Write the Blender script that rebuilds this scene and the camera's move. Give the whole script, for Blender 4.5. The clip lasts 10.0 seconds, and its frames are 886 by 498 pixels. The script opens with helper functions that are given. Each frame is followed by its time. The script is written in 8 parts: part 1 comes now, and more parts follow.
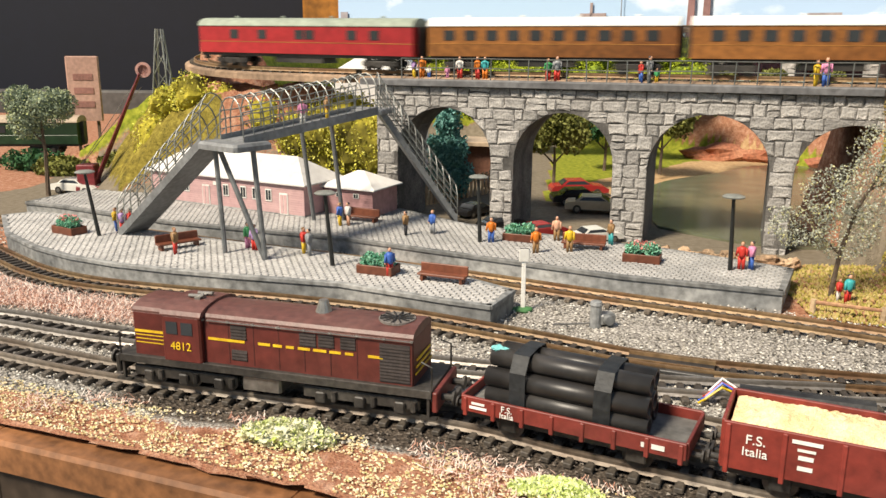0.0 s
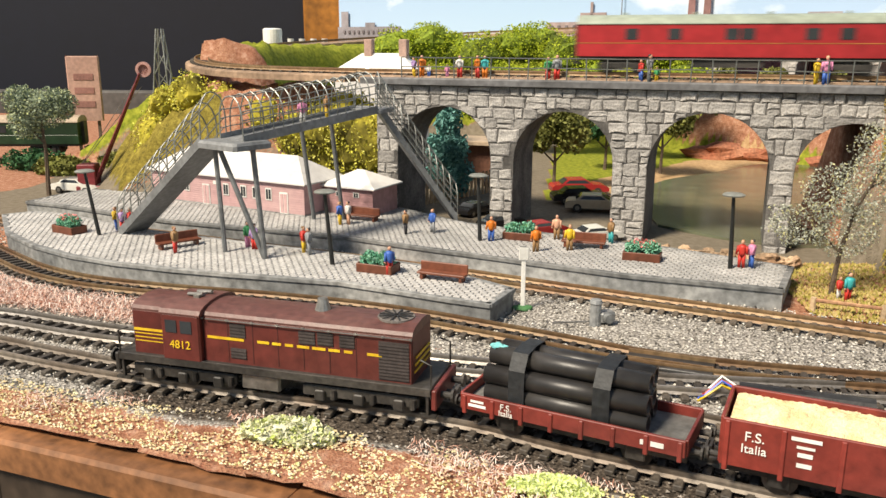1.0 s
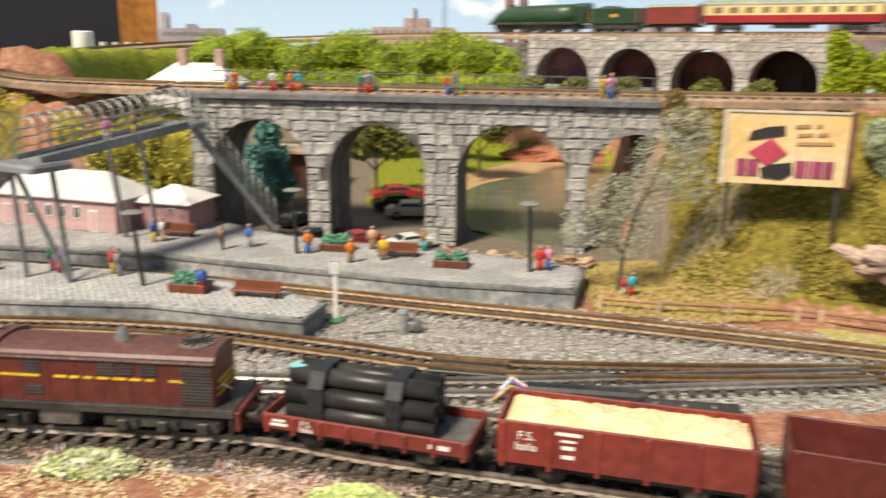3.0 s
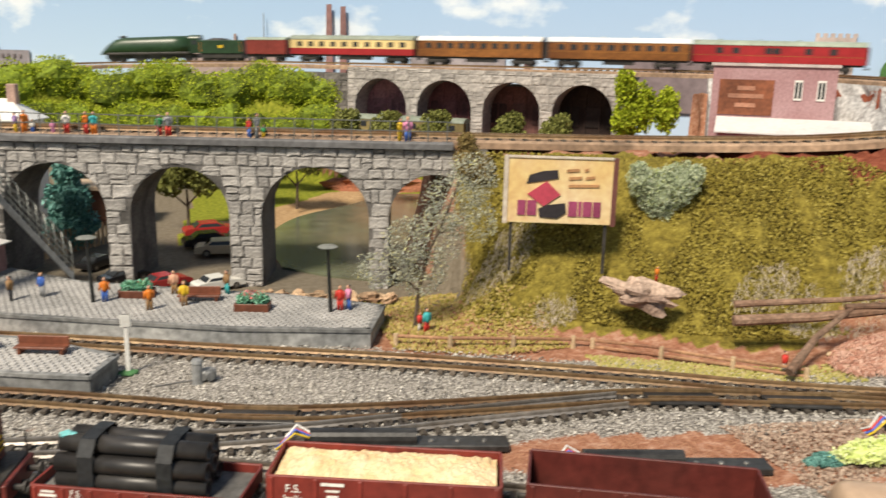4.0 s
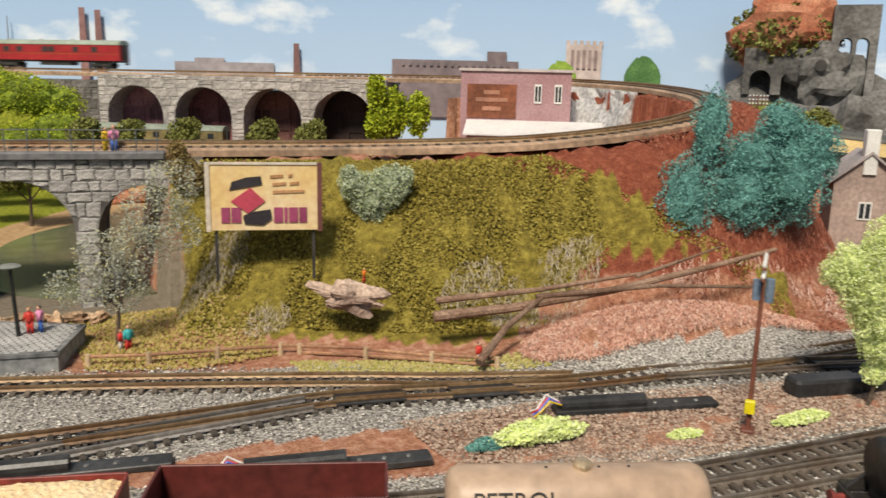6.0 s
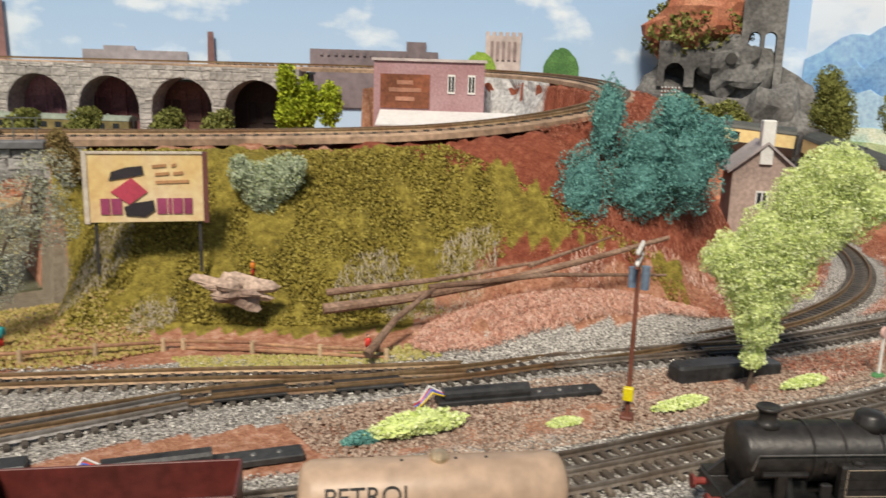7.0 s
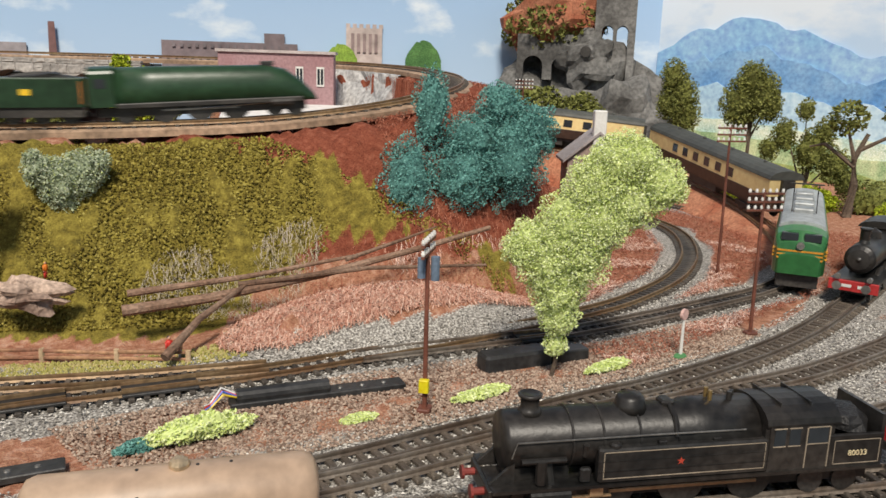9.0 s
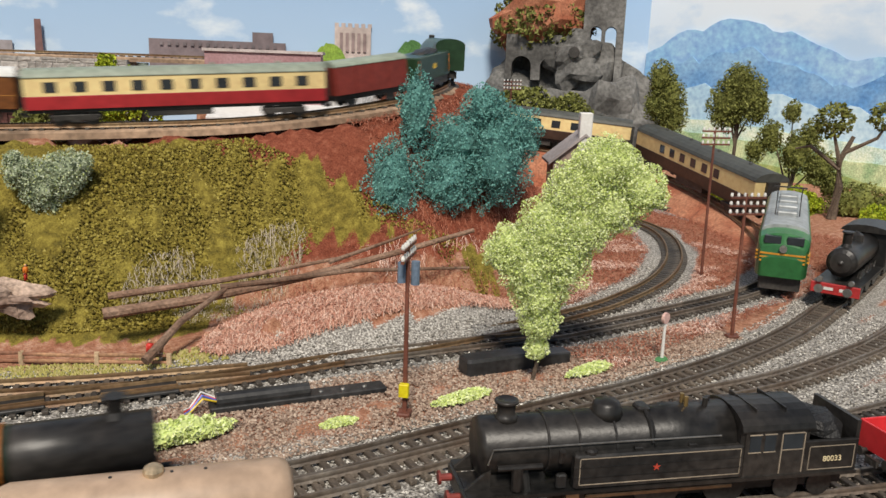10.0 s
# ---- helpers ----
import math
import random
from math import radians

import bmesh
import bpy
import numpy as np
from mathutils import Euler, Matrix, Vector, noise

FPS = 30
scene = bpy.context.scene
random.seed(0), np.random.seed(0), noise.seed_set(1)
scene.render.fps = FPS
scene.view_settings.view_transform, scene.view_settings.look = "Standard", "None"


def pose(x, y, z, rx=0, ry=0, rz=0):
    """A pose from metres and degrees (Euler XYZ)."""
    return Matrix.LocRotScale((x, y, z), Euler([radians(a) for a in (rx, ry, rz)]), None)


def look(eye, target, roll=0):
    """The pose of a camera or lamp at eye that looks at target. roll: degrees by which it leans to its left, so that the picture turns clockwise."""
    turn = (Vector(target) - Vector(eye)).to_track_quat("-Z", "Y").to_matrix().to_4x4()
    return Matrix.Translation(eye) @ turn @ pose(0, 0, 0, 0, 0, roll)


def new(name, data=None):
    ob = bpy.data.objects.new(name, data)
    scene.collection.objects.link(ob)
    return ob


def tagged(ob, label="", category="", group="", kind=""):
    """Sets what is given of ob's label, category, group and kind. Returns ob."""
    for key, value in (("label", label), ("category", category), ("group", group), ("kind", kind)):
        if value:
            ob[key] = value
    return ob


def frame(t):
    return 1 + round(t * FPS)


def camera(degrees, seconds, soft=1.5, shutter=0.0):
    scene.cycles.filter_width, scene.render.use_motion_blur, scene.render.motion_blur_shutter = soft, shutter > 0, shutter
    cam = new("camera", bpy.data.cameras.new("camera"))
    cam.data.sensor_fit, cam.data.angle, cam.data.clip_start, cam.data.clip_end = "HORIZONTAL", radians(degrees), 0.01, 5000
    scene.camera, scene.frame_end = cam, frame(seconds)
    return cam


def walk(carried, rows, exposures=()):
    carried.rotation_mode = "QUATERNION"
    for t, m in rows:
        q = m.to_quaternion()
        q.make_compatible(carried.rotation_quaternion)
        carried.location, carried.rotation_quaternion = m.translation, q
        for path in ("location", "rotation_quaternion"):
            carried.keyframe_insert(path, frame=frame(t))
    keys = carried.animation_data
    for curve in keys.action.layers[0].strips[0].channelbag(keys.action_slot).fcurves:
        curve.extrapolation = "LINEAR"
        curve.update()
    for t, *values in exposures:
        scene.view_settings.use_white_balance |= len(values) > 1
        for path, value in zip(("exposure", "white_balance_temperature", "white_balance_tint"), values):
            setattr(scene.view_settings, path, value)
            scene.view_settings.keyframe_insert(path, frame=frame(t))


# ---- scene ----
cam = camera(56.9, 10.0, shutter=0.5)
PATH = [
    (0, (0.102, 0.022, 0.167), (-0.009, 1.96, -0.316), 0.3),
    (0.5, (0.103, 0.022, 0.167), (-0.01, 1.959, -0.318), 0.2),
    (1, (0.103, 0.022, 0.166), (-0.011, 1.96, -0.317), 0.2),
    (1.5, (0.103, 0.022, 0.166), (-0.006, 1.96, -0.318), 0.3),
    (2, (0.105, 0.022, 0.167), (0.006, 1.96, -0.318), 0.2),
    (2.5, (0.11, 0.023, 0.17), (0.085, 1.963, -0.316), -0.0),
    (3, (0.124, 0.004, 0.182), (0.391, 1.925, -0.305), 0.7),
    (4.3, (0.166, -0.027, 0.21), (0.864, 1.797, -0.221), 1.6),
    (4.5, (0.175, -0.031, 0.209), (0.914, 1.778, -0.215), 1.7),
    (5, (0.197, -0.038, 0.209), (1.048, 1.721, -0.218), 1.6),
    (5.5, (0.22, -0.047, 0.21), (1.171, 1.659, -0.219), 1.5),
    (6.8, (0.263, -0.07, 0.206), (1.385, 1.532, -0.214), 1.4),
    (7, (0.272, -0.071, 0.206), (1.42, 1.508, -0.227), 1.7),
    (7.5, (0.292, -0.081, 0.205), (1.518, 1.438, -0.232), 1.7),
    (8, (0.305, -0.089, 0.201), (1.578, 1.391, -0.234), 1.4),
    (8.5, (0.322, -0.098, 0.2), (1.623, 1.355, -0.242), 1.5),
    (9, (0.329, -0.102, 0.204), (1.669, 1.316, -0.234), 1.8),
    (9.5, (0.33, -0.102, 0.207), (1.684, 1.303, -0.233), 2.0),
    (10, (0.334, -0.106, 0.208), (1.689, 1.297, -0.234), 2.1),
]
walk(cam, [(t, look(eye, target, roll)) for t, eye, target, roll in PATH],
     exposures=((0.0, 0.68, 7700, 10), (2.0, 0.68, 7700, 10), (4.5, 0.32, 7600, 10), (7.5, 0.15, 7200, 10), (10.0, 0.06, 7000, 10)))

# ---- light ----
world = bpy.data.worlds.new("room_light")
scene.world = world
world.use_nodes = True
wn = world.node_tree
sky = wn.nodes.new("ShaderNodeTexSky")
sky.sky_type, sky.sun_disc = "NISHITA", False
sky.sun_elevation, sky.sun_rotation = radians(42), radians(-60)
wn.links.new(sky.outputs[0], wn.nodes["Background"].inputs[0])
wn.nodes["Background"].inputs[1].default_value = 0.088
sun = new("window_sun", bpy.data.lights.new("window_sun", "SUN"))
sun.data.energy, sun.data.angle, sun.data.color = 4.1, radians(12), (1.0, 0.96, 0.9)
sun.matrix_world = look((-0.80, -0.85, 1.80), (0.30, 0.25, 0))

# ---- materials ----
MATS = {}


def mat(name, color, rough=0.6, metal=0.0, var=0.15, scale=120.0, bump=0.25, second=None, spec=0.4):
    """Two scales of colour variation and a fine relief; second is the colour of worn or stained spots."""
    if name in MATS:
        return MATS[name]
    m = bpy.data.materials.new(name)
    m.use_nodes = True
    t = m.node_tree
    b = t.nodes["Principled BSDF"]
    co = t.nodes.new("ShaderNodeTexCoord")
    n1, n2 = t.nodes.new("ShaderNodeTexNoise"), t.nodes.new("ShaderNodeTexNoise")
    n1.inputs["Scale"].default_value, n2.inputs["Scale"].default_value = scale * 0.25, scale * 3
    n1.inputs["Detail"].default_value = n2.inputs["Detail"].default_value = 4
    for n in (n1, n2):
        t.links.new(co.outputs["Object"], n.inputs["Vector"])
    r1 = t.nodes.new("ShaderNodeValToRGB")
    r1.color_ramp.elements[0].position, r1.color_ramp.elements[1].position = 0.38, 0.66
    c = np.array(color)
    d = np.array(second) if second else c * (1 - 2 * var)
    r1.color_ramp.elements[0].color, r1.color_ramp.elements[1].color = (*c, 1), (*d, 1)
    t.links.new(n1.outputs["Fac"], r1.inputs["Fac"])
    mx = t.nodes.new("ShaderNodeMixRGB")
    mx.blend_type, mx.inputs["Fac"].default_value = "OVERLAY", min(1.0, var * 3)
    t.links.new(r1.outputs["Color"], mx.inputs["Color1"])
    t.links.new(n2.outputs["Fac"], mx.inputs["Color2"])
    oi = t.nodes.new("ShaderNodeObjectInfo")
    hs = t.nodes.new("ShaderNodeHueSaturation")
    mr = t.nodes.new("ShaderNodeMapRange")
    mr.inputs["To Min"].default_value, mr.inputs["To Max"].default_value = 1 - var * 0.8, 1 + var * 0.8
    t.links.new(oi.outputs["Random"], mr.inputs["Value"])
    t.links.new(mr.outputs[0], hs.inputs["Value"])
    t.links.new(mx.outputs["Color"], hs.inputs["Color"])
    t.links.new(hs.outputs["Color"], b.inputs["Base Color"])
    b.inputs["Roughness"].default_value, b.inputs["Metallic"].default_value = rough, metal
    b.inputs["Specular IOR Level"].default_value = spec
    if bump:
        bp = t.nodes.new("ShaderNodeBump")
        bp.inputs["Strength"].default_value, bp.inputs["Distance"].default_value = bump, 0.0008
        t.links.new(n2.outputs["Fac"], bp.inputs["Height"])
        t.links.new(bp.outputs["Normal"], b.inputs["Normal"])
    MATS[name] = m
    return m


def islands(name, colors, rough=0.9, spec=0.2, translucent=0.0):
    """Each loose bit of a heap takes a colour of its own."""
    if name in MATS:
        return MATS[name]
    m = bpy.data.materials.new(name)
    m.use_nodes = True
    t = m.node_tree
    b = t.nodes["Principled BSDF"]
    g = t.nodes.new("ShaderNodeNewGeometry")
    r = t.nodes.new("ShaderNodeValToRGB")
    e = r.color_ramp.elements
    while len(e) < len(colors):
        e.new(0.5)
    for i, c in enumerate(colors):
        e[i].position = i / (len(colors) - 1)
        e[i].color = (*c, 1)
    t.links.new(g.outputs["Random Per Island"], r.inputs["Fac"])
    t.links.new(r.outputs["Color"], b.inputs["Base Color"])
    b.inputs["Roughness"].default_value, b.inputs["Specular IOR Level"].default_value = rough, spec
    if translucent:
        b.inputs["Subsurface Weight"].default_value = translucent
        b.inputs["Subsurface Radius"].default_value = (0.002, 0.002, 0.001)
    MATS[name] = m
    return m


# ---- mesh helpers ----
class Geo:
    def __init__(self):
        self.v, self.f = [], []

    def add(self, vs, fs, m=None):
        o = len(self.v)
        self.v += [tuple(m @ Vector(p)) for p in vs] if m else [tuple(p) for p in vs]
        self.f += [[o + i for i in f] for f in fs]
        return self

    def box(self, x0, x1, y0, y1, z0, z1, c=0.0, m=None):
        """A block with chamfered uprights and top edges."""
        if c <= 0:
            vs = [(x0, y0, z0), (x1, y0, z0), (x1, y1, z0), (x0, y1, z0), (x0, y0, z1), (x1, y0, z1), (x1, y1, z1), (x0, y1, z1)]
            return self.add(vs, [(3, 2, 1, 0), (4, 5, 6, 7), (0, 1, 5, 4), (1, 2, 6, 5), (2, 3, 7, 6), (3, 0, 4, 7)], m)

        def ring(i, z):
            a, b, d, e = x0 + i, x1 - i, y0 + i, y1 - i
            return [(a + c, d, z), (b - c, d, z), (b, d + c, z), (b, e - c, z), (b - c, e, z), (a + c, e, z), (a, e - c, z), (a, d + c, z)]
        return self.rings([ring(0, z0), ring(0, z1 - c), ring(c * 0.7, z1)], m)

    def rings(self, rs, m=None, caps=True, closed=True):
        n = len(rs[0])
        vs = [p for r in rs for p in r]
        fs = []
        for k in range(len(rs) - 1):
            for i in range(n if closed else n - 1):
                j = (i + 1) % n
                fs.append((k * n + i, k * n + j, (k + 1) * n + j, (k + 1) * n + i))
        if caps:
            fs += [tuple(range(n - 1, -1, -1)), tuple(range((len(rs) - 1) * n, len(rs) * n))]
        return self.add(vs, fs, m)

    def cyl(self, p0, p1, r0, r1=None, n=10, m=None):
        p0, p1 = Vector(p0), Vector(p1)
        r1 = r0 if r1 is None else r1
        q = (p1 - p0).to_track_quat("Z", "Y")
        rs = [[p + q @ Vector((r * math.cos(2 * math.pi * i / n), r * math.sin(2 * math.pi * i / n), 0)) for i in range(n)] for p, r in ((p0, r0), (p1, r1))]
        return self.rings(rs, m)

    def lathe(self, prof, n=14, at=(0, 0, 0), m=None):
        rs = [[(at[0] + r * math.cos(2 * math.pi * i / n), at[1] + r * math.sin(2 * math.pi * i / n), at[2] + z) for i in range(n)] for r, z in prof]
        return self.rings(rs, m)

    def tube(self, pts, r, n=6, taper=1.0, m=None):
        pts = [Vector(p) for p in pts]
        rs = []
        for k, p in enumerate(pts):
            d = pts[min(k + 1, len(pts) - 1)] - pts[max(k - 1, 0)]
            q = d.to_track_quat("Z", "Y")
            rr = r * (1 + (taper - 1) * k / max(1, len(pts) - 1))
            rs.append([p + q @ Vector((rr * math.cos(2 * math.pi * i / n), rr * math.sin(2 * math.pi * i / n), 0)) for i in range(n)])
        return self.rings(rs, m)

    def prism(self, poly, z0, z1, m=None):
        return self.rings([[(x, y, z0) for x, y in poly], [(x, y, z1) for x, y in poly]], m)

    def blob(self, c, r, squash=(1, 1, 1), rough=0.25, seed=0, n=10, k=7, m=None):
        rs = []
        for a in range(1, k):
            th = math.pi * a / k
            ring = []
            for i in range(n):
                ph = 2 * math.pi * i / n
                d = Vector((math.sin(th) * math.cos(ph), math.sin(th) * math.sin(ph), -math.cos(th)))
                s = r * (1 + rough * noise.noise(d * 1.7 + Vector((seed, seed * 0.7, 0))))
                ring.append((c[0] + d.x * s * squash[0], c[1] + d.y * s * squash[1], c[2] + d.z * s * squash[2]))
            rs.append(ring)
        return self.rings(rs, m)

    def mesh(self, name, smooth=False):
        me = bpy.data.meshes.new(name)
        me.from_pydata(self.v, [], self.f)
        me.validate()
        if smooth:
            me.polygons.foreach_set("use_smooth", [True] * len(me.polygons))
        return me


def part(name, g, material, parent, label="", smooth=False):
    me = g if isinstance(g, bpy.types.Mesh) else g.mesh(name, smooth)
    if not me.materials:
        me.materials.append(material)
    ob = new(name, me)
    ob.parent = parent
    return tagged(ob, label) if label else ob


def thing(name, label, category, m=None, group="", kind=""):
    e = new(name)
    e.empty_display_size = 0.01
    if m is not None:
        e.matrix_world = m
    return tagged(e, label, category, group, kind)


def solid(name, g, material, label, category, kind="", group="", m=None, smooth=False):
    ob = part(name, g, material, None, "", smooth)
    if m is not None:
        ob.matrix_world = m
    return tagged(ob, label, category, group, kind)


def spline(pts, step=0.01):
    """Points at an even step along a smooth curve through pts, with the way along it."""
    p = np.array([list(q) + [0.0] * (3 - len(q)) for q in pts], float)
    dense = []
    for i in range(len(p) - 1):
        a, b, c, d = p[max(i - 1, 0)], p[i], p[i + 1], p[min(i + 2, len(p) - 1)]
        for u in np.linspace(0, 1, 24, endpoint=False):
            dense.append(0.5 * (2 * b + (c - a) * u + (2 * a - 5 * b + 4 * c - d) * u * u + (3 * b - a - 3 * c + d) * u ** 3))
    dense.append(p[-1])
    dense = np.array(dense)
    s = np.r_[0, np.cumsum(np.linalg.norm(np.diff(dense, axis=0), axis=1))]
    n = max(2, int(s[-1] / step) + 1)
    out = np.stack([np.interp(np.linspace(0, s[-1], n), s, dense[:, k]) for k in range(3)], 1)
    return out, s[-1]


def dist(px, py, line):
    """Distance in plan from points to a polyline, and the side on which they lie (left is plus)."""
    best, side = np.full(px.shape, 9.0), np.zeros(px.shape)
    for a, b in zip(line[:-1], line[1:]):
        ab = np.array(b[:2]) - np.array(a[:2])
        u = np.clip(((px - a[0]) * ab[0] + (py - a[1]) * ab[1]) / (ab @ ab), 0, 1)
        dx, dy = px - a[0] - u * ab[0], py - a[1] - u * ab[1]
        d = np.hypot(dx, dy)
        hit = d < best
        best = np.where(hit, d, best)
        side = np.where(hit, np.sign(ab[0] * dy - ab[1] * dx), side)
    return best, side


def sstep(x, a, b):
    t = np.clip((x - a) / (b - a), 0, 1)
    return t * t * (3 - 2 * t)


# ---- the lie of the tracks ----
LOOP = [(-0.02, 0.828, 0.140), (0.15, 0.780, 0.140), (0.32, 0.728, 0.140), (0.45, 0.693, 0.140), (0.55, 0.656, 0.141), (0.64, 0.610, 0.144), (0.72, 0.568, 0.149), (0.80, 0.537, 0.158),
        (0.88, 0.530, 0.169), (0.965, 0.565, 0.180), (1.05, 0.655, 0.189), (1.12, 0.80, 0.196), (1.14, 0.94, 0.200), (1.10, 1.05, 0.202), (1.00, 1.11, 0.202), (0.86, 1.18, 0.202),
        (0.68, 1.32, 0.201), (0.49, 1.49, 0.200), (0.30, 1.64, 0.198), (0.08, 1.74, 0.190), (-0.14, 1.68, 0.178), (-0.27, 1.50, 0.166), (-0.30, 1.28, 0.155), (-0.26, 1.05, 0.147), (-0.17, 0.90, 0.142), (-0.02, 0.828, 0.140)]
TRACKS = {
    "rear": [(-0.55, 0.80), (-0.30, 0.745), (-0.12, 0.680), (0.058, 0.609), (0.19, 0.549), (0.32, 0.492), (0.452, 0.427), (0.519, 0.390), (0.60, 0.352)],
    "front": [(-0.62, 0.86), (-0.42, 0.74), (-0.277, 0.623), (-0.233, 0.588), (-0.181, 0.561), (-0.113, 0.543), (-0.032, 0.528), (0.045, 0.506), (0.131, 0.467), (0.202, 0.434), (0.299, 0.415), (0.435, 0.397), (0.51, 0.373), (0.582, 0.349),
              (0.664, 0.330), (0.752, 0.312), (0.871, 0.298), (0.952, 0.299), (1.062, 0.322), (1.18, 0.38), (1.28, 0.47), (1.33, 0.60), (1.33, 0.76), (1.26, 0.95)],
    "siding": [(-0.60, 0.62), (-0.30, 0.505), (-0.197, 0.483), (-0.105, 0.455), (0.02, 0.435), (0.10, 0.420), (0.20, 0.405), (0.33, 0.400), (0.42, 0.396)],
    "train": [(-0.58, 0.60), (-0.30, 0.485), (-0.17, 0.434), (-0.075, 0.402), (0.08, 0.366), (0.144, 0.338), (0.24, 0.299), (0.352, 0.250), (0.455, 0.188), (0.60, 0.120), (0.76, 0.024), (0.95, -0.07), (1.2, -0.13)],
    "green": [(0.66, 0.330), (0.72, 0.310), (0.787, 0.287), (0.833, 0.270), (0.971, 0.248), (1.093, 0.238), (1.20, 0.262), (1.32, 0.33), (1.42, 0.44), (1.46, 0.6)],
    "outer": [(0.14, 0.388), (0.24, 0.340), (0.32, 0.300), (0.40, 0.264), (0.536, 0.218), (0.62, 0.200), (0.722, 0.181), (0.793, 0.166), (0.893, 0.155), (0.99, 0.155), (1.087, 0.166), (1.2, 0.182), (1.34, 0.208), (1.5, 0.26)],
    "far_outer": [(0.44, 0.236), (0.535, 0.199), (0.64, 0.175), (0.74, 0.150), (0.81, 0.132), (0.881, 0.113), (0.963, 0.102), (1.031, 0.098), (1.15, 0.105), (1.3, 0.13), (1.5, 0.18)],
    "yard": [(0.70, 0.12), (0.77, 0.085), (0.851, 0.052), (0.93, 0.036), (1.1, 0.03), (1.3, 0.08)],
}
BRIDGE_DIR = Vector((1, -0.30, 0)).normalized()
BRIDGE = Matrix.Translation((0.2, 0.738, 0)) @ Matrix.Rotation(math.atan2(-0.30, 1), 4, "Z")  # x along the wall, front face at y = 0
EDGE = [(-0.9, 0.60), (-0.30, 0.409), (-0.119, 0.352), (0.028, 0.305), (0.14, 0.262), (0.30, 0.190), (0.45, 0.120), (0.60, 0.05), (0.75, -0.03), (0.95, -0.13), (1.3, -0.22), (2.3, -0.35)]
TOE = [(0.425, 0.69), (0.385, 0.62), (0.370, 0.565), (0.45, 0.518), (0.52, 0.465), (0.58, 0.435), (0.66, 0.43), (0.74, 0.395), (0.82, 0.355), (0.90, 0.345), (1.00, 0.37), (1.08, 0.43), (1.15, 0.53), (1.22, 0.68), (1.27, 0.85), (1.28, 1.05), (1.2, 1.3)]


# ---- ground ----
def height(x, y):
    """Height of the modelled ground in plan."""
    loop, _ = spline(LOOP, 0.03)
    dl, sl = dist(x, y, loop)
    front = x > 0.36
    dt, st = dist(x, y, TOE)
    ramp = np.where(st > 0, dt, 0) / np.maximum(dt + np.maximum(dl - 0.035, 0), 1e-4)
    zt = 0.129 + 0.052 * sstep(x, 0.58, 1.10)
    outside = (sl < 0) & (st > 0) & ((y < 1.08) | (x > 1.16))
    h = np.where(outside & front, zt * (0.25 * ramp + 0.75 * sstep(ramp, 0.05, 0.95)), 0.0)
    inside = (sl > 0) & (x > 0.40) & (y < 1.02)
    yard = 0.10 * sstep(x, 0.66, 0.80)
    brim = np.where(x > 0.78, 0.050, 0.15)
    h = np.where(inside, np.maximum(zt * sstep(brim - dl, 0.0, 0.8 * brim), yard), h)
    h = np.where((dl < 0.035) & (x > 0.40) & (y < 1.1), zt, h)
    # the mound beside the logs
    m = np.exp(-(((x - 0.72) / 0.11) ** 2 + ((y - 0.375 + 0.25 * (x - 0.72)) / 0.045) ** 2) ** 1.5)
    h = np.maximum(h, 0.030 * m)
    # hill with the hedge before the rear viaduct, and the left curve's bed
    h = np.maximum(h, 0.165 * sstep(0.14 - dl, 0, 0.08) * (sl > 0) * (x < 0.40) * (y > 1.05))
    h = np.maximum(h, 0.122 * sstep(0.15 - dl, 0.0, 0.13) * (x < -0.06) * (y > 0.86))
    h = np.maximum(h, 0.12 * sstep(dl, 0.25, 0.02) * (sl < 0) * (y > 1.15) * (x < 0.30))
    # the ledge at the foot of the rear viaduct
    dr, sr = dist(x, y, [(0.40, 1.52), (0.757, 1.228), (0.86, 1.143)])
    h = np.maximum(h, 0.068 * sstep(0.125 - dr, 0.0, 0.035) * (sr < 0) * (x > 0.36))
    pond = ((x - 0.46) / 0.19) ** 2 + ((y - 0.99) / 0.24) ** 2
    h = np.where((pond < 1.1) & (h < 0.02), -0.006 * sstep(1.1 - pond, 0, 0.3), h)
    return h


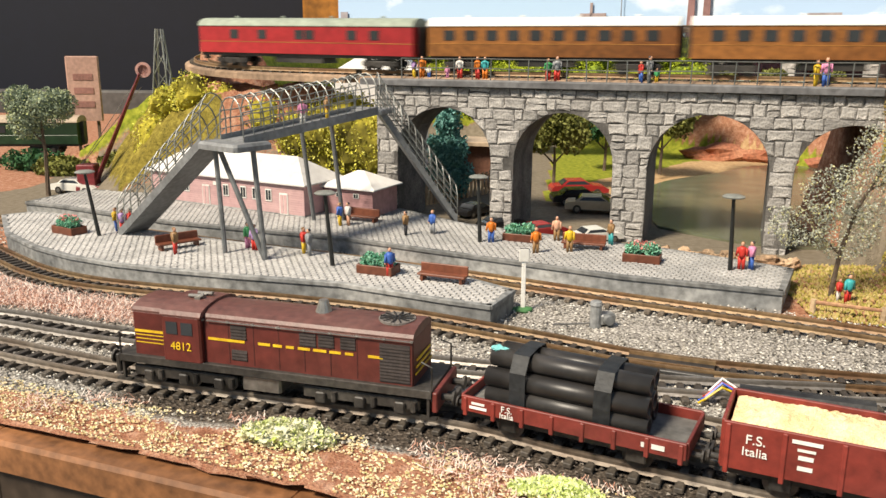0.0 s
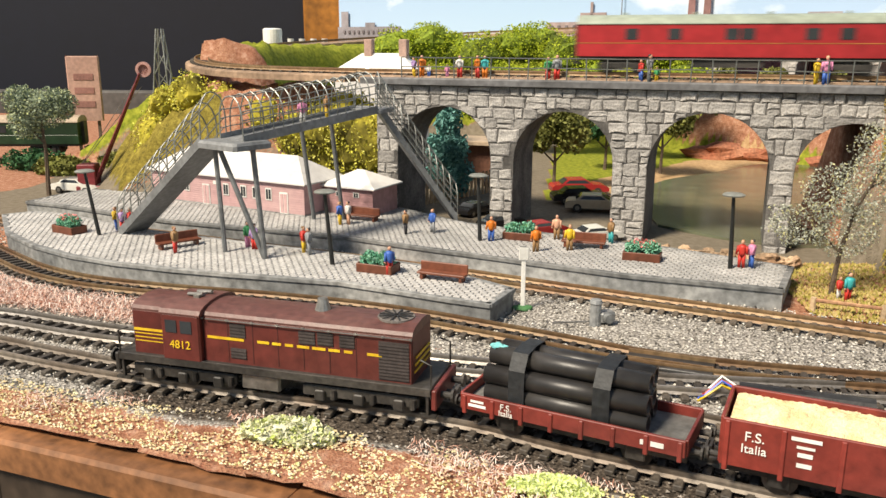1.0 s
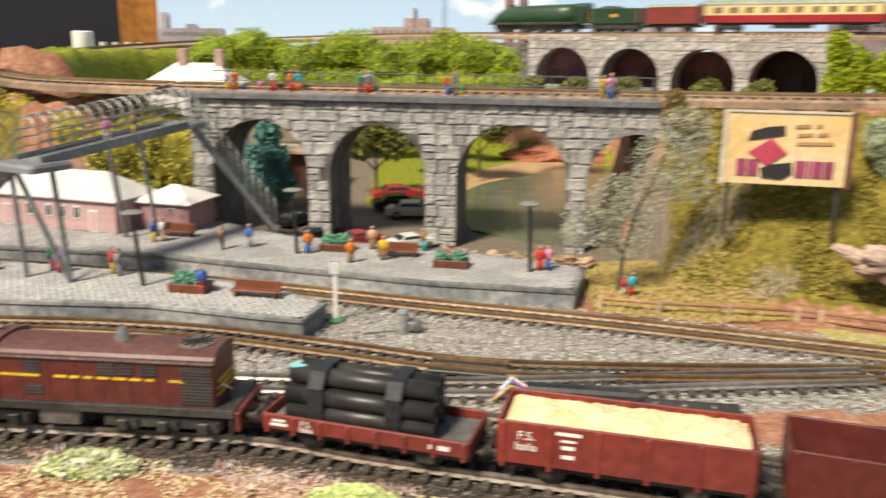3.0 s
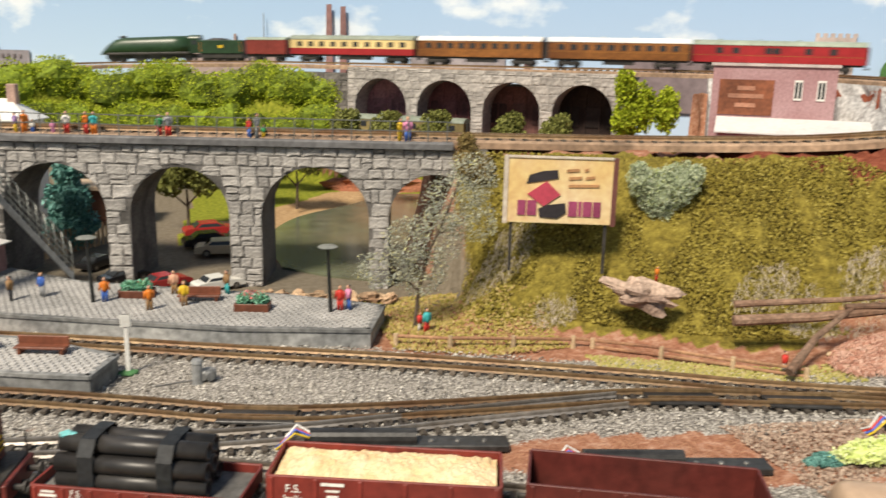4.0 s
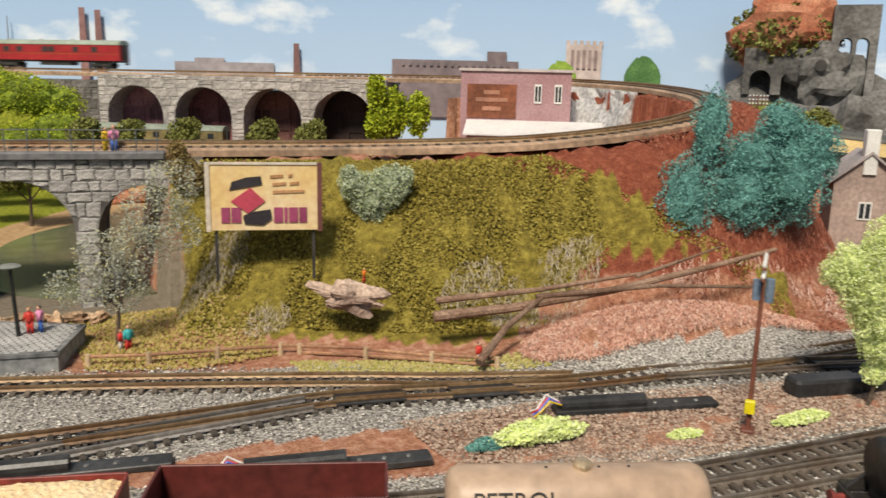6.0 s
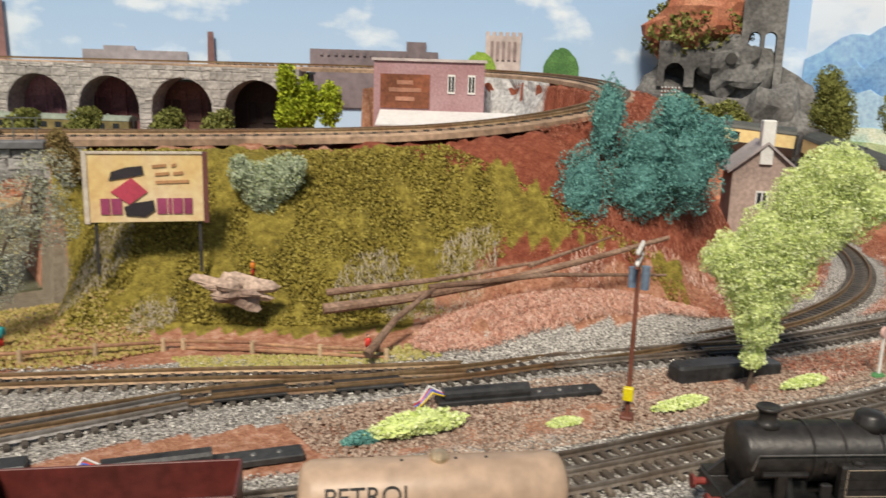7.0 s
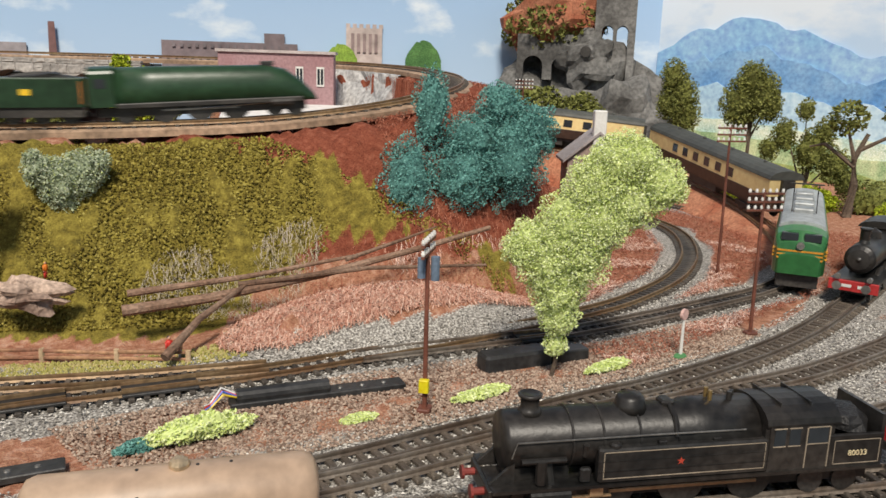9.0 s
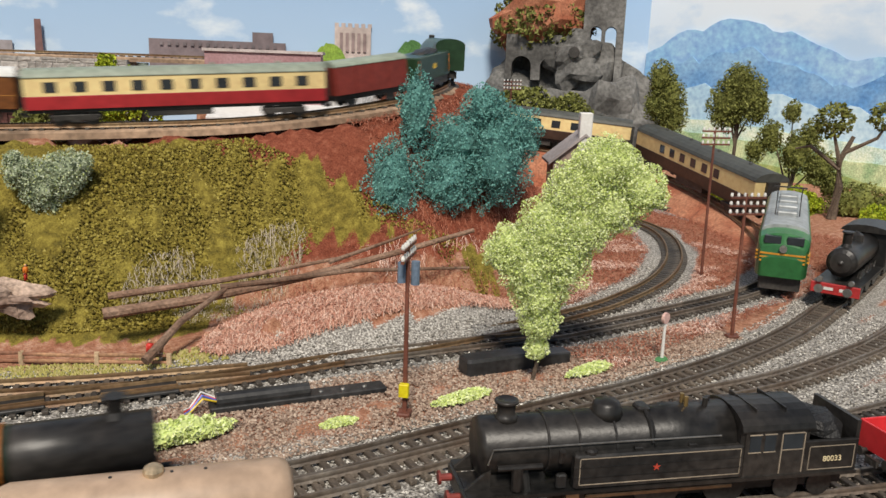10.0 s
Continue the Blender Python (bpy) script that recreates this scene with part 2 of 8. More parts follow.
def build_ground():
    step = 0.0085
    xs, ys = np.arange(-1.2, 2.3, step), np.arange(-0.35, 2.2, step)
    X, Y = np.meshgrid(xs, ys)
    edge_y = np.interp(X, [e[0] for e in EDGE], [e[1] for e in EDGE])
    Y2 = np.where((Y < edge_y) & (Y > edge_y - step * 1.01), edge_y, Y)
    H = height(X, Y2)
    n1 = np.array([[noise.noise((x * 45, y * 45, 0)) + 0.6 * noise.noise((x * 130, y * 130, 3)) for x in xs] for y in ys])
    n0 = np.array([[noise.noise((x * 14, y * 14, 5)) for x in xs] for y in ys])
    td = np.full(X.shape, 9.0)
    for k, line in TRACKS.items():
        d, _ = dist(X, Y2, line)
        td = np.minimum(td, d)
    rough = np.where(H > 0.012, 0.0095, 0.0024) * sstep(td, 0.017, 0.04)
    Z = H + n1 * rough + n0 * rough * 0.9 - 0.0005
    park = (Y2 > 0.62) & ((X < 0.42) | ((X < 0.64) & (Y2 > 0.74))) & (H < 0.02)
    Z = np.where(park, H + n1 * 0.0004, Z)
    ballast = sstep(0.034 + 0.012 * n0 - td, -0.006, 0.010)
    yard = (X > 0.10) & (X < 0.50) & (Y2 < 0.56 - 0.36 * (X - 0.1)) & (Y2 > 0.415 - 0.28 * (X - 0.2))
    ballast = np.maximum(ballast, yard * 1.0) * (H < 0.02) * (1 - park)
    soot = sstep(0.030 + 0.008 * n0 - dist(X, Y2, TRACKS["train"])[0], -0.006, 0.008) * (X < 0.78) * sstep(X, -0.12, -0.04)
    dt, st = dist(X, Y2, TOE)
    dl, sl = dist(X, Y2, spline(LOOP, 0.03)[0])
    green = (H > 0.004) * (X < 0.85 + 0.07 * n0 + 0.03 * n1 - 1.6 * np.maximum(H - 0.035, 0)) * (Y2 < 1.1) * (sl < 0) * (dl > 0.030 + 0.01 * n1)
    lawn = park * ((X > 0.17 + 0.1 * (Y2 - 1.0)) & (Y2 > 0.93 + 0.03 * n0))
    ds, ss = dist(X, Y2, [(0.28, 0.99), (0.40, 1.13), (0.52, 1.25), (0.64, 1.36)])
    sand = park * (ss > 0) * (ds < 0.085 + 0.02 * n0)
    deep = sstep(H, 0.028, 0.05) * (X > 0.62) * (Y2 < 1.0)
    back = (H > 0.02) * (Y2 > 1.12) * (X < 0.40)
    mound = (np.hypot((X - 0.70) / 0.13, (Y2 - 0.385) / 0.07) < 1.1) & (H < 0.055)
    green = np.where(mound, 0, np.clip(green, 0, 1))
    tarmac = park * (X > -0.46 + 0.03 * n0) * (1 - lawn) * (Y2 > 0.655 - 0.3 * X)
    tarmac = tarmac * (np.hypot((X - 0.44) / 0.235, (Y2 - 1.02) / 0.31) > 1)
    idx = -np.ones(X.shape, int)
    keep = Y2 >= edge_y - 1e-6
    idx[keep] = np.arange(keep.sum())
    v = np.stack([X[keep], Y2[keep], Z[keep]], 1)
    f = []
    a, b, c, d = idx[:-1, :-1], idx[:-1, 1:], idx[1:, 1:], idx[1:, :-1]
    ok = (a >= 0) & (b >= 0) & (c >= 0) & (d >= 0)
    f = np.stack([a[ok], b[ok], c[ok], d[ok]], 1)
    me = bpy.data.meshes.new("ground")
    me.from_pydata(v.tolist(), [], f.tolist())
    for name, w in (("ballast", ballast), ("green", green), ("lawn", np.clip(lawn + back, 0, 1)), ("tarmac", tarmac), ("sand", sand * 1.0), ("deep", deep * 1.0), ("soot", soot * 1.0)):
        at = me.attributes.new(name, "FLOAT", "POINT")
        at.data.foreach_set("value", np.ascontiguousarray(w[keep], dtype=np.float32))
    me.polygons.foreach_set("use_smooth", [True] * len(me.polygons))
    m = bpy.data.materials.new("layout_ground")
    m.use_nodes = True
    t = m.node_tree
    bs = t.nodes["Principled BSDF"]
    bs.inputs["Roughness"].default_value, bs.inputs["Specular IOR Level"].default_value = 0.95, 0.15
    co = t.nodes.new("ShaderNodeTexCoord")

    def tex(scale, detail=5):
        n = t.nodes.new("ShaderNodeTexNoise")
        n.inputs["Scale"].default_value, n.inputs["Detail"].default_value = scale, detail
        t.links.new(co.outputs["Object"], n.inputs["Vector"])
        return n.outputs["Fac"]

    def ramp(fac, *stops):
        r = t.nodes.new("ShaderNodeValToRGB")
        e = r.color_ramp.elements
        while len(e) < len(stops):
            e.new(0.5)
        for i, (p, c) in enumerate(stops):
            e[i].position, e[i].color = p, (*c, 1)
        t.links.new(fac, r.inputs["Fac"])
        return r.outputs["Color"]

    def mixed(c1, c2, fac):
        n = t.nodes.new("ShaderNodeMixRGB")
        t.links.new(fac, n.inputs["Fac"])
        t.links.new(c1, n.inputs["Color1"])
        t.links.new(c2, n.inputs["Color2"])
        return n.outputs["Color"]

    def attr(name):
        n = t.nodes.new("ShaderNodeAttribute")
        n.attribute_name = name
        # ragged borders
        s = t.nodes.new("ShaderNodeMath")
        s.operation = "ADD"
        o = t.nodes.new("ShaderNodeMath")
        o.operation, o.inputs[1].default_value = "SUBTRACT", 0.5
        t.links.new(fine, o.inputs[0])
        t.links.new(n.outputs["Fac"], s.inputs[0])
        t.links.new(o.outputs[0], s.inputs[1])
        mp = t.nodes.new("ShaderNodeMapRange")
        mp.inputs["From Min"].default_value, mp.inputs["From Max"].default_value = 0.42, 0.58
        t.links.new(s.outputs[0], mp.inputs["Value"])
        return mp.outputs[0]

    fine, mid, big = tex(700), tex(160), tex(30)
    earth = mixed(ramp(mid, (0.30, (0.17, 0.050, 0.030)), (0.5, (0.36, 0.15, 0.095)), (0.70, (0.58, 0.36, 0.27))), ramp(fine, (0.3, (0.16, 0.05, 0.03)), (0.7, (0.50, 0.30, 0.18))), big)
    stone = ramp(fine, (0.30, (0.06, 0.055, 0.05)), (0.5, (0.27, 0.25, 0.225)), (0.68, (0.66, 0.63, 0.57)))
    olive = mixed(ramp(mid, (0.3, (0.035, 0.026, 0.008)), (0.50, (0.15, 0.110, 0.020)), (0.70, (0.36, 0.29, 0.06))), ramp(fine, (0.3, (0.06, 0.05, 0.01)), (0.7, (0.34, 0.28, 0.06))), big)
    lawn_c = ramp(mid, (0.3, (0.11, 0.14, 0.014)), (0.7, (0.30, 0.31, 0.04)))
    road = ramp(mid, (0.3, (0.15, 0.125, 0.09)), (0.7, (0.22, 0.185, 0.14)))
    deep_c = mixed(ramp(mid, (0.30, (0.10, 0.022, 0.012)), (0.52, (0.22, 0.055, 0.030)), (0.72, (0.38, 0.14, 0.085))), ramp(fine, (0.3, (0.09, 0.022, 0.013)), (0.7, (0.30, 0.10, 0.06))), big)
    sand_c = ramp(mid, (0.3, (0.36, 0.22, 0.11)), (0.7, (0.50, 0.34, 0.19)))
    col = mixed(earth, deep_c, attr("deep"))
    col = mixed(col, olive, attr("green"))
    col = mixed(col, lawn_c, attr("lawn"))
    col = mixed(col, road, attr("tarmac"))
    col = mixed(col, sand_c, attr("sand"))
    soot_c = ramp(fine, (0.30, (0.022, 0.018, 0.015)), (0.55, (0.085, 0.068, 0.054)), (0.72, (0.24, 0.20, 0.165)))
    col = mixed(col, stone, attr("ballast"))
    col = mixed(col, soot_c, attr("soot"))
    t.links.new(col, bs.inputs["Base Color"])
    bp = t.nodes.new("ShaderNodeBump")
    bp.inputs["Strength"].default_value, bp.inputs["Distance"].default_value = 0.9, 0.0015
    t.links.new(fine, bp.inputs["Height"])
    t.links.new(bp.outputs["Normal"], bs.inputs["Normal"])
    me.materials.append(m)
    tagged(new("ground", me), "modelled ground of red earth, olive turf and grey ballast", "ground", kind="structure")
    return m


build_ground()

# board fascia along the near edge, and the dark shelf below
fas = Geo()
for (xa, ya), (xb, yb) in zip(EDGE[:-1], EDGE[1:]):
    dx, dy = xb - xa, yb - ya
    L = math.hypot(dx, dy)
    fas.box(-0.001, L + 0.001, -0.009, 0.020, -0.019, -0.0040, 0.002, Matrix.Translation((xa, ya, 0)) @ Matrix.Rotation(math.atan2(dy, dx), 4, "Z"))
solid("board_edge", fas, mat("raw_timber", (0.30, 0.13, 0.055), 0.6, var=0.3, scale=60), "orange-brown timber edge of the layout board", "board edge", kind="structure")
plk = Geo()
for (xa, ya), (xb, yb) in zip(EDGE[:-1], EDGE[1:]):
    L = math.hypot(xb - xa, yb - ya)
    for k in range(3):
        plk.box(-0.001, L + 0.001, -0.004 - 0.003 * (k % 2), 0.012, -0.020 - 0.026 * (k + 1), -0.0205 - 0.026 * k, 0.0015, Matrix.Translation((xa, ya, 0)) @ Matrix.Rotation(math.atan2(yb - ya, xb - xa), 4, "Z"))
solid("board_planks", plk, mat("dark_oak", (0.05, 0.035, 0.025), 0.5, var=0.3, scale=40), "rough dark planks below the board edge", "board planks", kind="structure")
solid("shelf", Geo().box(-1.6, 2.6, -1.2, 0.6, -0.20, -0.12), mat("dark_oak", (0.05, 0.035, 0.025), 0.5, var=0.3, scale=40), "dark stained timber shelf below the layout", "shelf", kind="structure")


# ---- railway tracks ----
def rails(pts, gauge=0.0165, h=0.0036, w=0.0016, lift=0.0022):
    out = []
    for s in (-1, 1):
        rs = []
        for k, p in enumerate(pts):
            d = pts[min(k + 1, len(pts) - 1)] - pts[max(k - 1, 0)]
            n = np.array([-d[1], d[0], 0]) / (np.hypot(d[0], d[1]) + 1e-9)
            c = p + n * s * gauge / 2
            prof = [(-w * 0.9, 0), (w * 0.9, 0), (w * 0.35, h * 0.35), (w * 0.55, h * 0.75), (w * 0.5, h), (-w * 0.5, h), (-w * 0.55, h * 0.75), (-w * 0.35, h * 0.35)]
            rs.append([tuple(c + n * a + np.array([0, 0, lift + b])) for a, b in prof])
        out.append(Geo().rings(rs))
    return out


RAIL = mat("worn_rail", (0.21, 0.14, 0.075), 0.5, 0.25, var=0.25, scale=90, second=(0.15, 0.08, 0.04))
RAIL_SILVER = mat("polished_rail", (0.30, 0.28, 0.26), 0.45, 0.6, var=0.2, scale=90, second=(0.17, 0.145, 0.12))
RAIL_BRIGHT = mat("dull_rail", (0.17, 0.145, 0.12), 0.5, 0.25, var=0.25, scale=90, second=(0.10, 0.07, 0.05))
SLEEPER = mat("black_sleeper", (0.035, 0.030, 0.027), 0.6, var=0.3, scale=200, second=(0.09, 0.075, 0.06))
SLEEPER_BROWN = mat("brown_sleeper", (0.075, 0.058, 0.045), 0.7, var=0.3, scale=200, second=(0.16, 0.13, 0.10))


def track(name, pts, label, sleeper_mat, rail_mat, step=0.0088):
    t = thing("railway_track", label, "railway track", kind="structure")
    p, L = spline(pts, 0.012)
    for g in rails(p):
        part("rail", g, rail_mat, t)
    q, L = spline(pts, step)
    me = Geo().box(-0.0019, 0.0019, -0.0145, 0.0145, 0.0004, 0.0024, 0.0004).box(-0.0012, 0.0012, -0.0104, -0.0064, 0.0022, 0.0028).box(-0.0012, 0.0012, 0.0064, 0.0104, 0.0022, 0.0028).mesh("sleeper")
    for k in range(len(q) - 1):
        d = q[k + 1] - q[k]
        ob = part("sleeper", me, sleeper_mat, t)
        ob.matrix_world = Matrix.Translation(q[k]) @ Matrix.Rotation(math.atan2(d[1], d[0]) + random.uniform(-0.02, 0.02), 4, "Z")
    return t


LABELS = {"rear": "platform track with rusty rails on brown sleepers", "front": "main running track with brass-coloured rails on dark sleepers", "siding": "siding track with dull rails on black sleepers",
          "train": "near goods track with dull rails and black sleepers", "green": "diverging track beside the red earth bank", "outer": "outer curve of track on grey ballast",
          "far_outer": "outermost curve of track on grey ballast", "yard": "short yard track near the board edge"}
for key, line in TRACKS.items():
    track(key, line, LABELS[key], SLEEPER_BROWN if key in ("rear", "outer", "far_outer") else SLEEPER, RAIL if key in ("front", "rear") else RAIL_SILVER if key == "siding" else RAIL_BRIGHT)
LOOP_PTS, LOOP_LEN = spline(LOOP, 0.006)
loop_t = thing("railway_track", "raised loop of track on a narrow grey bed", "railway track", kind="structure")
for g in rails(LOOP_PTS[::2], lift=0.0005):
    part("rail", g, RAIL, loop_t)
bed = Geo()
for k0, k1 in ((0, len(LOOP_PTS)),):
    rs = []
    for k in range(k0, k1, 3):
        d = LOOP_PTS[(k + 1) % (len(LOOP_PTS) - 1)] - LOOP_PTS[k]
        n = np.array([-d[1], d[0], 0]) / np.hypot(d[0], d[1])
        rs.append([tuple(LOOP_PTS[k] + n * a + np.array([0, 0, b])) for a, b in ((0.020, -0.0085), (0.020, -0.003), (0.016, -0.001), (-0.016, -0.001), (-0.020, -0.003), (-0.020, -0.0085))])
    bed.rings(rs)
part("track_bed", bed, mat("ply_bed", (0.40, 0.27, 0.18), 0.8, var=0.25, scale=60), loop_t, "plywood edge of the track bed")
me = Geo().box(-0.0019, 0.0019, -0.0145, 0.0145, -0.001, 0.0007, 0.0003).mesh("sleeper")
for k in range(0, len(LOOP_PTS) - 1, 2):
    x, y, z = LOOP_PTS[k]
    if not (-0.35 < x < 1.2 and y < 1.25):
        continue
    d = LOOP_PTS[k + 1] - LOOP_PTS[k]
    ob = part("sleeper", me, SLEEPER, loop_t)
    ob.matrix_world = Matrix.Translation((x, y, z)) @ Matrix.Rotation(math.atan2(d[1], d[0]), 4, "Z")


# ---- viaducts ----
STONE = mat("grey_stone", (0.23, 0.22, 0.21), 0.85, var=0.33, scale=200, bump=1.0, second=(0.42, 0.40, 0.375))
MORTAR = mat("dark_mortar", (0.17, 0.16, 0.15), 0.9, var=0.3, scale=150, bump=0.6)


def arched_wall(spans, x0, x1, z0, top, spring, depth):
    """A wall between y = 0 and depth, with round-headed openings; spans are (centre, half width)."""
    g = Geo()
    edges = [x0]
    for c, r in spans:
        edges += [c - r, c + r]
    edges.append(x1)
    for a, b in zip(edges[0::2], edges[1::2]):
        if b - a > 0.001:
            g.box(a, b, 0, depth, z0, top)
    for c, r in spans:
        rise = min(r, top - spring - 0.018)
        n = 16
        arc = [(c - r * math.cos(math.pi * i / n), spring + rise * math.sin(math.pi * i / n)) for i in range(n + 1)]
        for (xa, za), (xb, zb) in zip(arc[:-1], arc[1:]):
            vs = [(xa, 0, za), (xb, 0, zb), (xb, 0, top), (xa, 0, top), (xa, depth, za), (xb, depth, zb), (xb, depth, top), (xa, depth, top)]
            g.add(vs, [(0, 1, 2, 3), (7, 6, 5, 4), (4, 5, 1, 0), (3, 2, 6, 7)])
    bm = bmesh.new()
    me = g.mesh("wall")
    bm.from_mesh(me)
    bmesh.ops.remove_doubles(bm, verts=bm.verts, dist=0.00005)
    bm.to_mesh(me)
    bm.free()
    return me


def stone_facing(owner, spans, x0, x1, z0, top, spring, m, size=(0.0140, 0.0105), seed=3):
    """Uneven rubble stones fitted to one another, each proud of the joint, cut to the line of the arches."""
    rnd = random.Random(seed)

    def push(x, z, grow=0.0):
        """A point in an opening moves out to its edge."""
        for c, r in spans:
            rise = min(r, top - spring - 0.018)
            if abs(x - c) < r + grow and z < spring:
                return (c + math.copysign(r + 0.0002, x - c), z), True
            q = math.hypot((x - c) / (r + grow), (z - spring) / (rise + grow))
            if z >= spring and q < 1:
                q = max(q, 0.05)
                return (c + (x - c) / q, spring + (z - spring) / q), True
        return (x, z), False
    sx, sz = size
    z = z0
    while z < top - 0.002:
        hgt = min(sz * rnd.uniform(0.75, 1.3), top - z)
        hgt = top - z if top - z - hgt < 0.004 else hgt
        x = x0 - rnd.uniform(0, 0.5) * sx
        while x < x1 - 0.002:
            w = sx * rnd.uniform(0.55, 1.5)
            tiers = [(0.0, 1.0)] if rnd.random() < 0.72 else [(0.0, 0.5), (0.5, 1.0)]
            for t0, t1 in tiers:
                a, b, c, d = max(x, x0), min(x + w, x1), z + hgt * t0, z + hgt * t1
                if b - a < 0.002 or push((a + b) / 2, (c + d) / 2, -0.0012)[1]:
                    continue
                mx, mz, g = (a + b) / 2, (c + d) / 2, 0.00028
                ring = [(a + g, c + g), (mx, c + g), (b - g, c + g), (b - g, mz), (b - g, d - g), (mx, d - g), (a + g, d - g), (a + g, mz)]
                j = min(0.0009, 0.08 * (b - a))
                ring = [push(p + rnd.uniform(-j, j), q + rnd.uniform(-j, j))[0] for p, q in ring]
                stone_piece(owner, ring, rnd, m)
            x += w
        z += hgt


def stone_piece(owner, quad, rnd, m):
    q = [Vector((x, 0, z)) for x, z in quad]
    c = sum(q, Vector()) / len(q)
    d = rnd.uniform(0.0006, 0.0017)
    ring0 = [tuple(p - c + Vector((0, 0.001, 0))) for p in q]
    ring1 = [tuple((p - c) * 0.96 + Vector((0, -d * 0.5, 0))) for p in q]
    ring2 = [tuple((p - c) * 0.72 + Vector((0, -d * rnd.uniform(0.7, 1.4), 0))) for p in q]
    g = Geo().rings([ring0, ring1, ring2])
    ob = part("stone", g, STONE, owner)
    ob.matrix_world = m @ Matrix.Translation(c)


bridge = thing("stone_viaduct", "grey rough stone arched viaduct carrying the raised track", "viaduct", BRIDGE)
SP = [(-0.148, 0.046), (-0.036, 0.0445), (0.0868, 0.0488), (0.196, 0.042)]
part("wall", arched_wall(SP, -0.215, 0.243, -0.006, 0.131, 0.066, 0.072), MORTAR, bridge)
part("deck", Geo().box(-0.23, 0.212, -0.006, 0.078, 0.1312, 0.1372, 0.0012), mat("deck_slab", (0.19, 0.19, 0.195), 0.7, var=0.25, scale=60), bridge, "pale grey deck slab with a shallow lip")
stone_facing(bridge, SP, -0.215, 0.243, -0.004, 0.1305, 0.066, BRIDGE)
IRON = mat("grey_railing", (0.16, 0.17, 0.16), 0.5, 0.3, var=0.2, scale=200)
rail_t = thing("railing", "thin grey metal railing along the viaduct's edge", "railing", BRIDGE)
for i in range(24):
    x = -0.19 + i * 0.0172
    part("post", Geo().cyl((0, 0, 0), (random.uniform(-0.0006, 0.0006), 0, 0.0185), 0.0006, n=5), IRON, rail_t).location = (x, 0.002, 0.1372)
for z in (0.1555, 0.147):
    part("rail_bar", Geo().tube([(-0.19 + 0.02 * i, 0.002, z + random.uniform(-0.0004, 0.0004)) for i in range(20)] + [(0.2100, 0.002, z)], 0.0005, 5), IRON, rail_t)

# rear viaduct
RV = Matrix.Translation((0.757, 1.228, 0)) @ Matrix.Rotation(math.atan2(-0.74, 0.90), 4, "Z")
rear = thing("stone_viaduct", "pale grey stone viaduct of round arches at the rear", "viaduct", RV)
RS = [(-0.300 + 0.121 * i, 0.050) for i in range(4)]
part("wall", arched_wall(RS, -0.365, 0.135, 0.0, 0.1965, 0.128, 0.05), mat("pale_stone", (0.27, 0.25, 0.235), 0.85, var=0.3, scale=60, bump=0.8, second=(0.42, 0.39, 0.36)), rear)
STONE_KEEP = STONE
STONE = MATS["pale_stone"]
stone_facing(rear, RS, -0.365, 0.135, 0.085, 0.1965, 0.128, RV, size=(0.019, 0.0135), seed=8)
STONE = mat("dark_wall_stone", (0.085, 0.078, 0.07), 0.9, var=0.35, scale=60, bump=1.0, second=(0.20, 0.185, 0.17))
wall_r = thing("retaining_wall", "dark stained stone retaining wall below the raised track", "wall", RV)
part("wall", Geo().box(-0.62, -0.367, 0.004, 0.05, 0.0, 0.185), MORTAR, wall_r)
stone_facing(wall_r, [], -0.62, -0.367, 0.085, 0.185, 0.12, RV @ Matrix.Translation((0, 0.004, 0)), size=(0.022, 0.016), seed=9)
STONE = STONE_KEEP

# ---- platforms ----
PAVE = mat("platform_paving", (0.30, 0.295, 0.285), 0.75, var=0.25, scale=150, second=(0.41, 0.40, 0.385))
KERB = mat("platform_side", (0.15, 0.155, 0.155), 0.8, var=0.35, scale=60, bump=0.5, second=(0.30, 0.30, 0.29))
PF = [(-0.345, 0.735), (-0.30, 0.665), (-0.252, 0.622), (-0.21, 0.595), (-0.168, 0.577), (-0.12, 0.563), (-0.078, 0.554), (0.003, 0.539), (0.043, 0.522), (0.077, 0.507), (0.104, 0.497), (0.119, 0.531), (0.060, 0.583), (0.008, 0.607), (-0.10, 0.648), (-0.204, 0.690), (-0.289, 0.742), (-0.325, 0.752)]
PR = [(-0.36, 0.80), (-0.322, 0.787), (-0.189, 0.723), (-0.126, 0.704), (-0.021, 0.673), (0.052, 0.637), (0.117, 0.607), (0.194, 0.571), (0.293, 0.541), (0.319, 0.599), (0.241, 0.652), (0.16, 0.690), (0.079, 0.733), (0.005, 0.806), (-0.15, 0.84), (-0.334, 0.875)]


def in_poly(x, y, poly):
    c = False
    for (x0, y0), (x1, y1) in zip(poly, poly[1:] + poly[:1]):
        if (y0 > y) != (y1 > y) and x < (x1 - x0) * (y - y0) / (y1 - y0) + x0:
            c = not c
    return c


